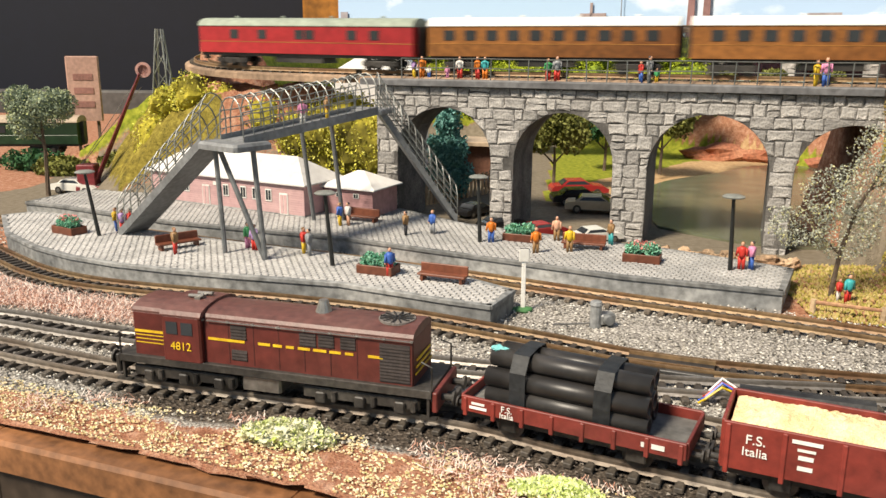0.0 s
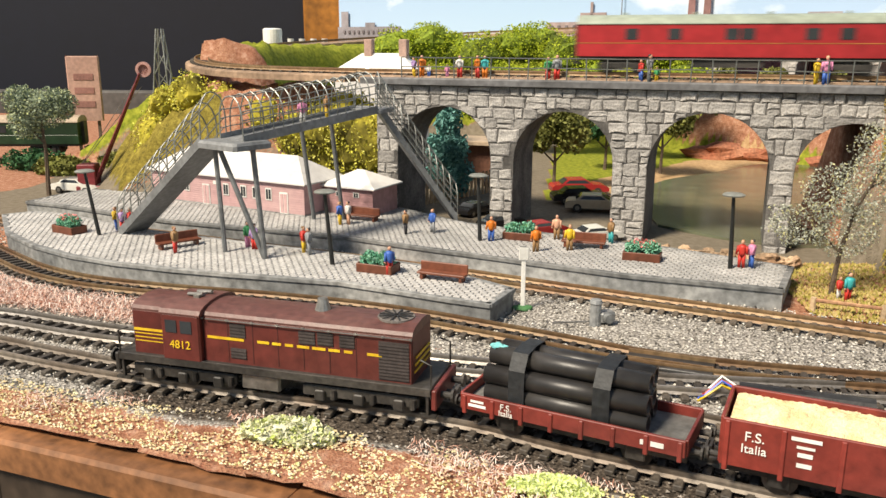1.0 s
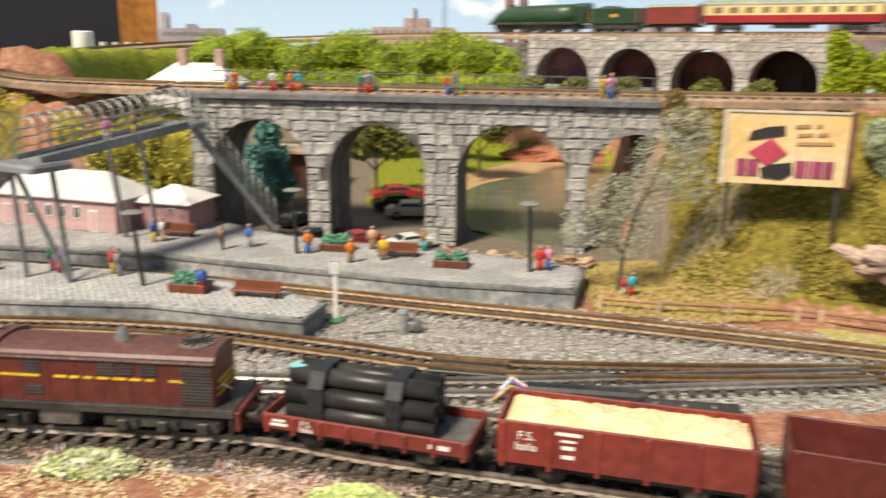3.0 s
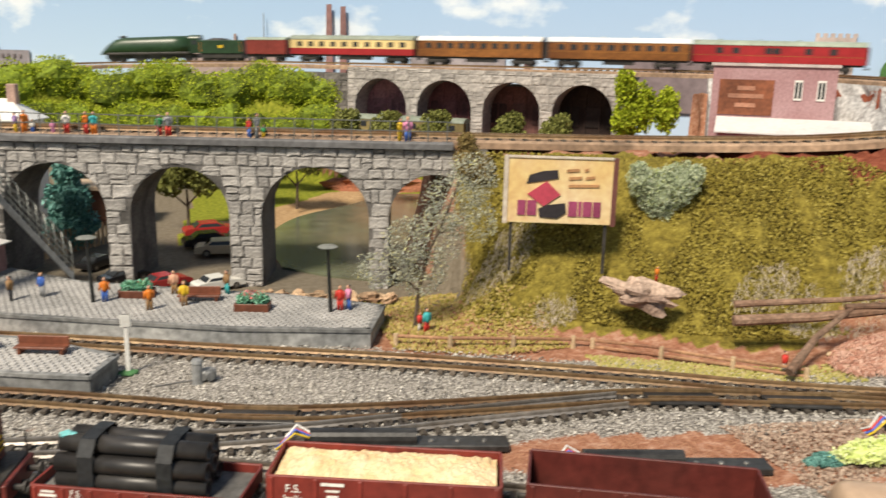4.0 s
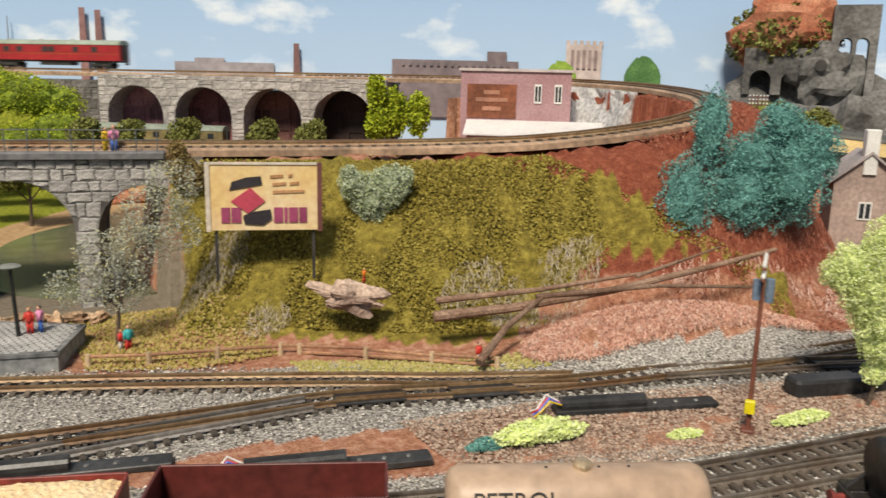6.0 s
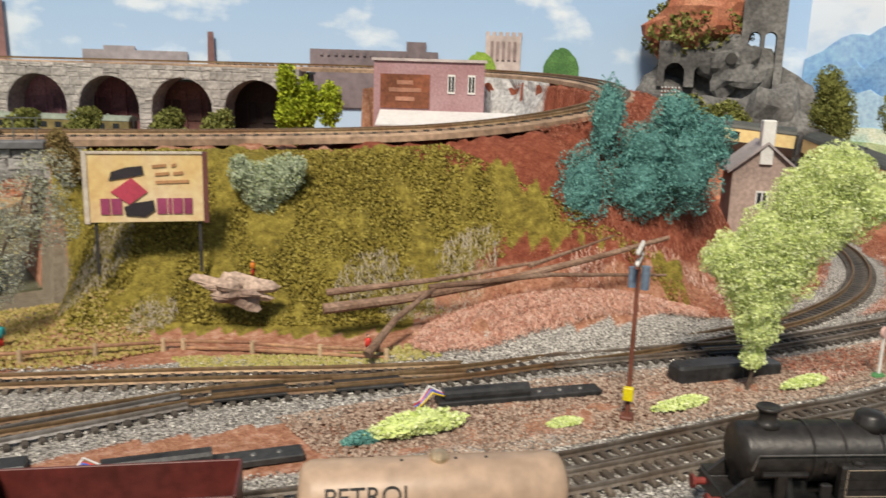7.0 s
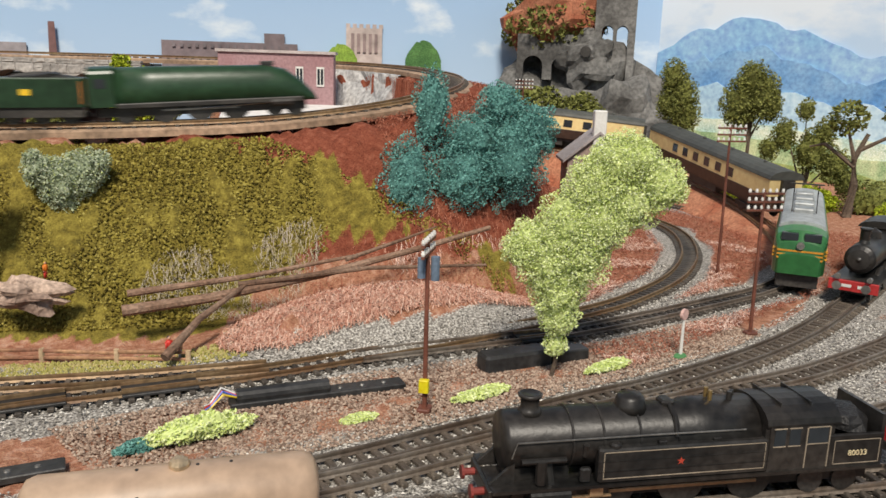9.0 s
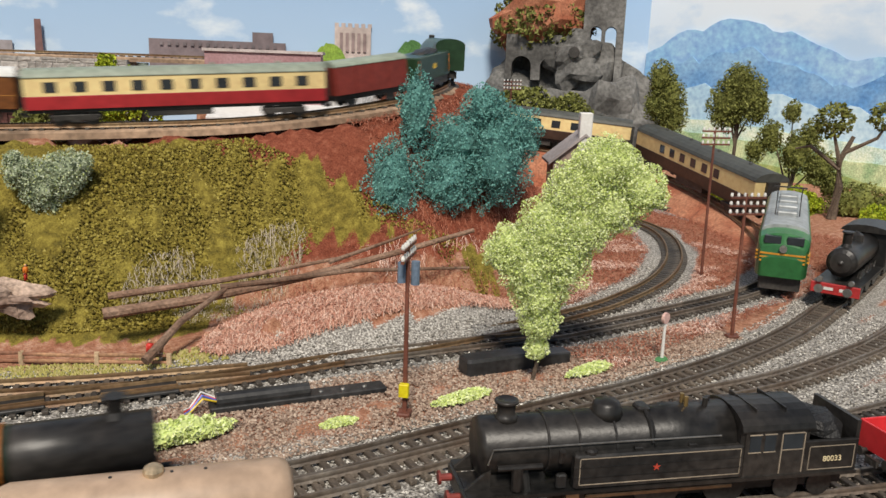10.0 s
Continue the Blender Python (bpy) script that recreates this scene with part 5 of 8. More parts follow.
        part("front_brace", Geo().add([(-0.095, s * 0.010, 0.0166), (-0.084, s * 0.010, 0.0166), (-0.084, s * 0.010, 0.0265), (-0.095, s * 0.012, 0.0166), (-0.084, s * 0.012, 0.0166), (-0.084, s * 0.012, 0.0265)], [(0, 1, 2), (5, 4, 3), (0, 2, 5, 3), (1, 4, 5, 2), (0, 3, 4, 1)]), K, t)
        part("cab_side", Geo().box(0.033, 0.064, s * 0.0168 - 0.0008, s * 0.0168 + 0.0008, 0.0165, 0.0395, 0.0003), K, t)
        for x0, x1, z0 in ((0.035, 0.0405, 0.0295), (0.0425, 0.048, 0.0295), (0.0520, 0.0620, 0.0300)):
            part("cab_opening", Geo().box(x0, x1, s * 0.0176 - 0.0002, s * 0.0176 + 0.0002, z0, 0.0378, 0.0), GLASS, t)
            part("window_rim", Geo().box(x0 - 0.0004, x1 + 0.0004, s * 0.0176 - 0.0003, s * 0.0176 + 0.0003, z0 - 0.0006, z0 - 0.0001).box(x0 - 0.0004, x1 + 0.0004, s * 0.0176 - 0.0003, s * 0.0176 + 0.0003, 0.0379, 0.0384), LINE, t)
        bunker = part("bunker", Geo().box(0.064, 0.092, s * 0.0165 - 0.0010, s * 0.0165 + 0.0010, 0.0165, 0.0330, 0.0004), K, t)
        for b in ((0.066, 0.090, 0.0300, 0.0304), (0.066, 0.090, 0.0180, 0.0184), (0.066, 0.0664, 0.0180, 0.0304), (0.0896, 0.090, 0.0180, 0.0304)):
            part("lining", Geo().box(b[0], b[1], s * 0.0177 - 0.0001, s * 0.0177 + 0.0001, b[2], b[3]), LINE, bunker)
        for y2 in (0.009,):
            part("buffer", Geo().cyl((-0.096, s * y2, 0.0125), (-0.102, s * y2, 0.0125), 0.0018).cyl((-0.1015, s * y2, 0.0125), (-0.1027, s * y2, 0.0125), 0.0034), MATS["oxide_red"], t)
    lettering("80033", 0.0040, mat("cream_letters", (0.66, 0.55, 0.34), 0.5), t, Matrix.Translation((0.0785, -0.0178, 0.0222)) @ SIDE)
    part("cab_roof", extrude(Geo(), arc_profile(0.0178, 0.0392, 0.0400, 0.0085, 10), 0.031, 0.068), K, t)
    part("cab_front", Geo().box(0.031, 0.0335, -0.0165, 0.0165, 0.0165, 0.0400), K, t)
    part("bunker_back", Geo().box(0.0905, 0.0925, -0.0165, 0.0165, 0.0165, 0.0420).box(0.064, 0.066, -0.0165, 0.0165, 0.0165, 0.040), K, t)
    part("coal", Geo().blob((0.079, 0, 0.0345), 0.011, (1.15, 1.35, 0.7), 0.5, 9), mat("coal", (0.016, 0.015, 0.015), 0.5, var=0.3, scale=250, bump=1.0), t)
    part("buffer_beam", Geo().box(-0.0965, -0.0945, -0.0165, 0.0165, 0.0085, 0.0160, 0.0003), K, t)
    mat("beam_red", (0.42, 0.03, 0.03), 0.5)
    part("smokebox_saddle", Geo().box(-0.086, -0.058, -0.0085, 0.0085, 0.0130, 0.0220), K, t)
    part("frame", Geo().box(-0.094, 0.092, -0.0085, 0.0085, 0.0050, 0.0150), K, t)
    for x in (-0.038, -0.004, 0.030):
        wheelset(t, x, 0.0100)
    for x in (-0.078, -0.060, 0.062, 0.080):
        wheelset(t, x, 0.0058)
    t.matrix_world = on_track("train", 0.664, 0.05) @ Matrix.Diagonal((1.04, 1.02, 0.99, 1))
    return t


goods_train()
tank_loco()


# ---- stock at the right ----
def electric_loco():
    t = thing("electric_locomotive", "green electric locomotive with yellow bands and a silver roof", "locomotive")
    G = mat("bright_green", (0.030, 0.14, 0.045), 0.28, var=0.15, scale=60)
    SIL = mat("silver_roof", (0.36, 0.38, 0.38), 0.45, 0.3, var=0.2, scale=60)
    rs = []
    for x, w, zt in ((-0.10, 0.0165, 0.043), (0.088, 0.0165, 0.043), (0.097, 0.0158, 0.041), (0.103, 0.0140, 0.034), (0.105, 0.0125, 0.026)):
        rs.append([(x, y * w / 0.0165, 0.0125 + (z - 0.0125) * (zt - 0.0125) / 0.0305) for y, z in arc_profile(0.0165, 0.0125, 0.037, 0.006)])
    part("body", Geo().rings(rs[::-1]), G, t)
    part("roof", extrude(Geo(), arc_profile(0.0150, 0.0400, 0.0405, 0.0045), -0.098, 0.085), SIL, t)
    for z in (0.0225, 0.0250, 0.0275):
        part("yellow_band", Geo().box(-0.10, 0.0985, -0.0168, 0.0168, z, z + 0.0011).box(0.0985, 0.1048, -0.0140, 0.0140, z, z + 0.0011), mat("orange_band", (0.62, 0.27, 0.03), 0.45), t)
    for y in (-0.0070, 0.0070):
        part("windscreen", Geo().box(0.0975, 0.1025, y - 0.0052, y + 0.0052, 0.0345, 0.0395, 0.0004), GLASS, t)
    part("headlamp", Geo().cyl((0.098, 0, 0.0318), (0.1062, 0, 0.0318), 0.0024, n=12), STEEL, t)
    part("pantograph", Geo().tube([(0.05, -0.008, 0.046), (0.035, -0.008, 0.058), (0.05, -0.008, 0.066)], 0.0005, 5).tube([(0.05, 0.008, 0.046), (0.035, 0.008, 0.058), (0.05, 0.008, 0.066)], 0.0005, 5)
         .tube([(0.05, -0.011, 0.066), (0.05, 0.011, 0.066)], 0.0006, 5), BLACK, t)
    for i in range(4):
        part("roof_gear", Geo().box(-0.06 + i * 0.03, -0.045 + i * 0.03, -0.007, 0.007, 0.0440, 0.0475, 0.0008), SIL, t)
    part("pilot", Geo().box(0.092, 0.100, -0.0130, 0.0130, 0.003, 0.0125, 0.001), BLACK, t)
    part("frame", Geo().box(-0.098, 0.094, -0.0130, 0.0130, 0.0085, 0.0125), BLACK, t)
    for s in (-1, 1):
        bogie(t, s * 0.062, 0.030, 0.0062)
    t.matrix_world = on_track("green", 1.215, 0.06, flip=True) @ Matrix.Scale(1.42, 4)
    return t


def small_steamer():
    t = thing("steam_locomotive", "small black steam locomotive with a red buffer beam", "locomotive")
    K = MATS["sooty_black"]
    fw = Matrix.Rotation(math.pi / 2, 4, "Y")
    part("boiler", Geo().lathe([(0.0005, 0.0), (0.0095, 0.0), (0.0102, 0.002), (0.0102, 0.08)], 20, m=Matrix.Translation((-0.085, 0, 0.0275)) @ fw), K, t, smooth=True)
    part("smokebox_door", Geo().lathe([(0.0088, 0.0), (0.0070, -0.0016), (0.0020, -0.0024), (0.0004, -0.0034)], 18, m=Matrix.Translation((-0.085, 0, 0.0275)) @ fw), K, t)
    part("chimney", Geo().lathe([(0.0040, 0), (0.0028, 0.003), (0.0032, 0.010), (0.0042, 0.0105), (0.0040, 0.0115)], 14, (-0.075, 0, 0.0365)), K, t)
    part("dome", Geo().lathe([(0.0050, 0), (0.0045, 0.005), (0.0005, 0.0075)], 14, (-0.045, 0, 0.0365)), K, t)
    part("cab", Geo().box(-0.010, 0.020, -0.0155, 0.0155, 0.0140, 0.0385, 0.001), K, t)
    part("cab_roof", extrude(Geo(), arc_profile(0.0170, 0.0385, 0.0390, 0.0050), -0.013, 0.024), K, t)
    part("running_board", Geo().box(-0.092, 0.02, -0.0150, 0.0150, 0.0125, 0.0140), K, t)
    part("tender_body", Geo().box(0.026, 0.085, -0.0150, 0.0150, 0.0125, 0.0320, 0.001), K, t)
    part("buffer_beam", Geo().box(-0.0945, -0.0920, -0.0155, 0.0155, 0.0070, 0.0140, 0.0004), MATS["beam_red"], t, "red buffer beam")
    for y in (-0.009, 0.009):
        part("buffer", Geo().cyl((-0.095, y, 0.0110), (-0.100, y, 0.0110), 0.0014).cyl((-0.0996, y, 0.0110), (-0.1006, y, 0.0110), 0.0030), STEEL, t)
        part("headlamp", Geo().cyl((-0.0935, y * 1.1, 0.0165), (-0.0965, y * 1.1, 0.0165), 0.0018), STEEL, t)
    for y in (-0.006, 0.004):
        part("marking", Geo().box(-0.0947, -0.0945, y - 0.003, y + 0.003, 0.0095, 0.0115), WHITE, t)
    part("frame", Geo().box(-0.090, 0.083, -0.0080, 0.0080, 0.0045, 0.0125), K, t)
    for x in (-0.055, -0.030, -0.005):
        wheelset(t, x, 0.0090)
    for x in (-0.078, 0.038, 0.056, 0.074):
        wheelset(t, x, 0.0056)
    t.matrix_world = Matrix.Translation((1.218, 0.184, 0.0058)) @ Matrix.Rotation(radians(9), 4, "Z") @ Matrix.Scale(1.35, 4)


electric_loco()
small_steamer()
CHOC = [coach("chocolate and cream coach with a dark roof", 0.250, BROWN, CREAM, ROOF_DARK, [x for x in WIN10[2:8]], None) for _ in range(2)]
FAR_LINE = [(1.20, 0.262, 0.001), (1.36, 0.375, 0.010), (1.47, 0.51, 0.027), (1.54, 0.65, 0.042), (1.535, 0.73, 0.050), (1.50, 0.83, 0.060), (1.42, 0.93, 0.070), (1.30, 1.02, 0.075)]
FP, FL = spline(FAR_LINE, 0.005)
for ob, s in zip(CHOC, (0.385, 0.765)):
    k = int(s / 0.005)
    a, b = FP[max(0, k - 14)], FP[min(len(FP) - 1, k + 14)]
    ob.matrix_world = Matrix.Translation((FP[k][0], FP[k][1], FP[k][2] + 0.004)) @ Matrix.Rotation(math.atan2(b[1] - a[1], b[0] - a[0]), 4, "Z") @ Matrix.Rotation(-math.atan2(b[2] - a[2], math.hypot(b[0] - a[0], b[1] - a[1])), 4, "Y") @ Matrix.Scale(1.46, 4)
bank = Geo()
rs = []
for k in range(0, len(FP), 4):
    d = FP[min(k + 1, len(FP) - 1)] - FP[max(k - 1, 0)]
    n = np.array([-d[1], d[0], 0]) / np.hypot(d[0], d[1])
    w = 0.05 + 0.012 * noise.noise((k * 0.15, 1, 0))
    rs.append([tuple(FP[k] + n * a + np.array([0, 0, b if b > -0.02 else -FP[k][2] - 0.003])) for a, b in ((w, -0.08), (0.019, -0.002), (-0.019, -0.002), (-w, -0.08))])
bank.rings(rs)
RED_EARTH = mat("red_earth", (0.30, 0.095, 0.05), 0.95, var=0.3, scale=90, bump=0.9, second=(0.42, 0.19, 0.11))
solid("embankment", bank, RED_EARTH, "red earth embankment carrying the coaches' track", "embankment", kind="structure")
ft = thing("railway_track", "track on the red embankment", "railway track", kind="structure")
for g in rails(FP[::2], lift=0.0002):
    part("rail", g, RAIL, ft)

# the dark engine that runs in along the outer track at the end
def runner():
    t = thing("steam_locomotive", "dark green and black steam locomotive running past", "locomotive")
    fw = Matrix.Rotation(math.pi / 2, 4, "Y")
    K = MATS["sooty_black"]
    part("boiler", Geo().lathe([(0.0005, 0.0), (0.0125, 0.0), (0.0135, 0.002), (0.0135, 0.06)], 22, m=Matrix.Translation((0.040, 0, 0.0310)) @ fw), K, t, smooth=True)
    part("firebox", Geo().lathe([(0.0138, 0.0), (0.0138, 0.080)], 22, m=Matrix.Translation((-0.04, 0, 0.0310)) @ fw), GREEN_LOCO, t, smooth=True)
    for x in (-0.02, 0.010, 0.036):
        part("boiler_band", Geo().lathe([(0.0140, 0), (0.0144, 0.0004), (0.0144, 0.0012), (0.0140, 0.0016)], 22, m=Matrix.Translation((x, 0, 0.0310)) @ fw), mat("orange_lining", (0.55, 0.17, 0.03), 0.5), t)
    part("chimney", Geo().lathe([(0.0055, 0), (0.0040, 0.003), (0.0044, 0.0085), (0.0052, 0.0100)], 16, (0.083, 0, 0.0435)), K, t)
    part("dome", Geo().lathe([(0.0075, 0), (0.0062, 0.004), (0.0005, 0.0065)], 16, (0.02, 0, 0.0440)), GREEN_LOCO, t)
    part("running_board", Geo().box(-0.08, 0.100, -0.0165, 0.0165, 0.0135, 0.0152), K, t)
    part("cab", Geo().box(-0.075, -0.040, -0.0160, 0.0160, 0.0150, 0.0420, 0.001), GREEN_LOCO, t)
    part("cab_roof", extrude(Geo(), arc_profile(0.0175, 0.0415, 0.0420, 0.0060), -0.080, -0.036), K, t)
    for s in (-1, 1):
        part("splasher", Geo().box(-0.03, 0.05, s * 0.0150 - 0.0015, s * 0.0150 + 0.0015, 0.0150, 0.0210, 0.001), GREEN_LOCO, t)
        part("buffer", Geo().cyl((0.101, s * 0.009, 0.0115), (0.107, s * 0.009, 0.0115), 0.0020), BLACK, t)
    part("buffer_beam", Geo().box(0.0985, 0.101, -0.0165, 0.0165, 0.0080, 0.0145), K, t)
    part("frame", Geo().box(-0.078, 0.096, -0.0085, 0.0085, 0.0045, 0.0135), K, t)
    for x in (-0.03, 0.005, 0.04):
        wheelset(t, x, 0.0098)
    for x in (0.065, 0.085):
        wheelset(t, x, 0.0058)
    return t


RUNNER = runner()
RUN, RUN_L = spline([(-0.62, 0.628), (-0.45, 0.562), (-0.30, 0.505), (-0.197, 0.483), (-0.105, 0.455), (0.02, 0.432), (0.09, 0.408)] + TRACKS["outer"], 0.004)


def on_run(s):
    """Pose at s metres along the siding and the outer track."""
    i = min(len(RUN) - 2, max(0, int(s / 0.004)))
    d = RUN[min(len(RUN) - 1, i + 9)] - RUN[max(0, i - 9)]
    f = s / 0.004 - i
    p = RUN[i] * (1 - f) + RUN[i + 1] * f
    return Matrix.Translation((p[0], p[1], 0.0058)) @ Matrix.Rotation(math.atan2(d[1], d[0]), 4, "Z")


# ---- plants ----
def leaves(blobs, count, size, seed, fill=0.35, flat=1.0):
    """Small leaf blades spread over and a little inside a set of rounded masses."""
    rng = np.random.default_rng(seed)
    w = np.array([b[1] ** 2 for b in blobs])
    pick = rng.choice(len(blobs), count, p=w / w.sum())
    c = np.array([b[0] for b in blobs])[pick]
    r = np.array([b[1] for b in blobs])[pick]
    q = np.array([b[2] if len(b) > 2 else (1, 1, 1) for b in blobs])[pick]
    d = rng.normal(size=(count, 3))
    d /= np.linalg.norm(d, axis=1)[:, None]
    lump = np.array([noise.noise(Vector(v) * 2.6 + Vector((float(p), seed, 0))) for v, p in zip(d, pick)])
    rad = r * (1 - fill * rng.random(count) ** 2 + 0.32 * lump)
    p = c + d * rad[:, None] * q
    a = rng.normal(size=(count, 3)) + d * 0.4
    a /= np.linalg.norm(a, axis=1)[:, None]
    b = np.cross(a, rng.normal(size=(count, 3)))
    b /= np.linalg.norm(b, axis=1)[:, None]
    s = size * (0.6 + 0.8 * rng.random(count))[:, None]
    v = np.stack([p - a * s, p - b * s * 0.55 * flat, p + a * s, p + b * s * 0.55 * flat + d * s * 0.3], 1).reshape(-1, 3)
    g = Geo()
    g.v = [tuple(x) for x in v]
    g.f = [(4 * i, 4 * i + 1, 4 * i + 2, 4 * i + 3) for i in range(count)]
    return g


BARK = mat("dark_bark", (0.085, 0.06, 0.042), 0.9, var=0.3, scale=150, bump=0.9, second=(0.15, 0.11, 0.08))
F_GREY = islands("grey_green_leaves", [(0.09, 0.12, 0.09), (0.20, 0.25, 0.17), (0.36, 0.42, 0.30), (0.42, 0.46, 0.20)])
F_SMOKE = islands("smoky_leaves", [(0.20, 0.20, 0.15), (0.33, 0.35, 0.29), (0.43, 0.45, 0.38), (0.48, 0.45, 0.20)])
F_OLIVE = islands("olive_leaves", [(0.07, 0.075, 0.02), (0.16, 0.17, 0.04), (0.26, 0.27, 0.09)])
F_LIME = islands("lime_foam", [(0.46, 0.56, 0.17), (0.58, 0.67, 0.26), (0.68, 0.75, 0.37), (0.78, 0.83, 0.52)], translucent=0.3)
F_TEAL = islands("teal_foam", [(0.06, 0.18, 0.16), (0.11, 0.29, 0.26), (0.20, 0.42, 0.38)])
F_YELLOW = islands("yellow_green_foam", [(0.36, 0.34, 0.04), (0.56, 0.52, 0.07), (0.70, 0.67, 0.20)])
F_SPRING = islands("spring_green_foam", [(0.12, 0.17, 0.015), (0.30, 0.37, 0.02), (0.47, 0.52, 0.06)])
F_DARK = islands("dark_green_leaves", [(0.015, 0.05, 0.02), (0.03, 0.10, 0.04), (0.07, 0.17, 0.07)])
F_TURF = islands("turf_blades", [(0.06, 0.045, 0.010), (0.15, 0.115, 0.020), (0.24, 0.195, 0.035), (0.36, 0.30, 0.08)])


def core(blobs, shrink=0.72):
    g = Geo()
    for i, b in enumerate(blobs):
        q = b[2] if len(b) > 2 else (1, 1, 1)
        g.blob(b[0], b[1] * shrink, q, 0.5, i * 3.1, 9, 6)
    return g


def inner(leaf_mat):
    """A plain foam of the leaves' middle colour for the inside of a crown."""
    c = leaf_mat.node_tree.nodes["Color Ramp"].color_ramp.elements[1].color
    return mat("inner_" + leaf_mat.name, (c[0], c[1], c[2]), 0.95, var=0.2, scale=150, bump=0.9)


def tree(label, base, trunk, limbs, blobs, leaf_mat, count, size, seed, category="tree", with_core=True, r=0.0022, name="tree"):
    t = thing(name, label, category, Matrix.Translation(base))
    if trunk:
        part("trunk", Geo().tube(trunk, r, 7, 0.45), BARK, t)
    for l in limbs:
        part("limb", Geo().tube(l, r * 0.5, 5, 0.4), BARK, t)
    crown = part("crown", leaves(blobs, count, size, seed), leaf_mat, t)
    if with_core:
        part("inner_foliage", core(blobs), inner(leaf_mat), t)
    return t


def ground_z(x, y):
    return float(height(np.array([x]), np.array([y]))[0])


# feathery lime tree by the outer track
LEAN = Vector((0.62, -0.78, 0))
lime = [(tuple(LEAN * (u * 0.00037) + Vector((0, 0, v * 0.00039))), r * 0.00040) for u, v, r in ((5, 60, 20), (6, 115, 36), (2, 165, 48), (-18, 215, 56), (-50, 235, 42), (38, 220, 52), (20, 265, 60), (62, 285, 56), (60, 340, 52), (95, 378, 50), (122, 385, 36), (165, 345, 42), (115, 310, 48), (190, 335, 22), (-74, 225, 26))]
tree("bright lime feathery foam tree leaning over the ballast", (0.743, 0.226, 0), [(0, 0, -0.002), (0.004, -0.002, 0.02), (0.012, -0.008, 0.05), (0.022, -0.014, 0.085), (0.028, -0.018, 0.11)],
     [[(0.012, -0.008, 0.05), (-0.008, 0.004, 0.075)], [(0.018, -0.012, 0.07), (0.036, -0.024, 0.105)]], lime, F_LIME, 90000, 0.00075, 11, r=0.0016)
# blue-green clump on the red slope
TB = [((-0.040, 0.020, 0.022), 0.027, (0.9, 0.9, 1.4)), ((0.0, 0.0, 0.026), 0.028, (1, 1, 1.1)), ((-0.016, 0.02, 0.080), 0.017, (0.9, 0.9, 2.0)), ((0.038, -0.012, 0.045), 0.036, (0.9, 1, 1.25)), ((0.055, -0.02, 0.062), 0.026), ((0.016, 0.0, 0.052), 0.028), ((0.030, -0.01, 0.085), 0.018)]
tree("blue-green teased foam bushes on the red slope", (0.852, 0.43, 0.076), None, [], [(tuple(Vector(b[0]) * 1.12), b[1] * 1.10, *b[2:]) for b in TB], F_TEAL, 44000, 0.0011, 12, "bush", name="bush")
# wispy tree at the end of the platform
WB = [((0.006, 0, 0.045), 0.020, (1, 0.8, 0.9)), ((-0.026, 0, 0.050), 0.018, (1.2, 0.8, 0.8)), ((0.016, 0, 0.075), 0.022), ((-0.008, 0, 0.072), 0.017), ((0.030, 0, 0.100), 0.024), ((0.046, 0, 0.120), 0.020), ((0.050, 0.0, 0.085), 0.018)]
tree("wispy grey-green tree beside the platform end", (0.338, 0.577, 0), [(0, 0, -0.002), (0.003, 0, 0.03), (0.010, 0, 0.06), (0.024, 0, 0.09), (0.036, 0, 0.12)],
     [[(0.003, 0, 0.03), (-0.02, 0, 0.052)], [(0.010, 0, 0.06), (-0.01, 0, 0.08)], [(0.018, 0, 0.075), (0.045, 0, 0.09)]], WB, F_SMOKE, 11000, 0.0009, 13, with_core=False, r=0.0018)
tree("pale grey-green shrub at the top of the turf bank", (0.548, 0.560, 0.070), [(0, 0, 0), (0.002, 0, 0.03)], [], [((-0.018, 0.004, 0.046), 0.013), ((0.012, -0.004, 0.044), 0.017, (1, 0.9, 1.1)), ((-0.004, 0, 0.036), 0.017, (1, 0.9, 1.2)), ((0.000, 0, 0.016), 0.011, (0.9, 0.9, 1.4)), ((0.024, -0.008, 0.052), 0.009), ((-0.022, 0.004, 0.056), 0.007)], islands("pale_sage_leaves", [(0.22, 0.28, 0.18), (0.36, 0.42, 0.27), (0.48, 0.52, 0.40), (0.40, 0.46, 0.16)]), 11000, 0.0010, 14, "shrub", name="shrub")
tree("grey-olive tree with a bare trunk", (-0.395, 0.905, 0), [(0, 0, 0), (0.002, 0, 0.05), (0.0, 0, 0.09)], [[(0.001, 0, 0.06), (-0.02, 0, 0.085)]], [((-0.015, 0, 0.085), 0.020), ((0.010, 0, 0.100), 0.024, (1.2, 1, 0.8)), ((-0.02, 0, 0.105), 0.018), ((0.024, 0, 0.104), 0.016)], F_GREY, 8000, 0.0014, 15, r=0.0028)
for (x, y), h, s, f in (((0.178, 1.00), 0.085, 16, F_OLIVE), ((0.33, 1.13), 0.09, 17, F_OLIVE), ((0.26, 1.16), 0.08, 18, F_DARK)):
    tree("small olive tree on the lawn behind the viaduct", (x, y, 0), [(0, 0, 0), (0.001, 0, h * 0.35), (0, 0, h * 0.6)], [[(0.001, 0, h * 0.35), (-0.022, 0, h * 0.62)], [(0.001, 0, h * 0.38), (0.022, 0, h * 0.66)]],
         [((-0.02, 0, h * 0.78), 0.022), ((0.018, 0, h * 0.82), 0.024), ((0, 0, h), 0.022)], f, 3500, 0.0026, s, r=0.0026)
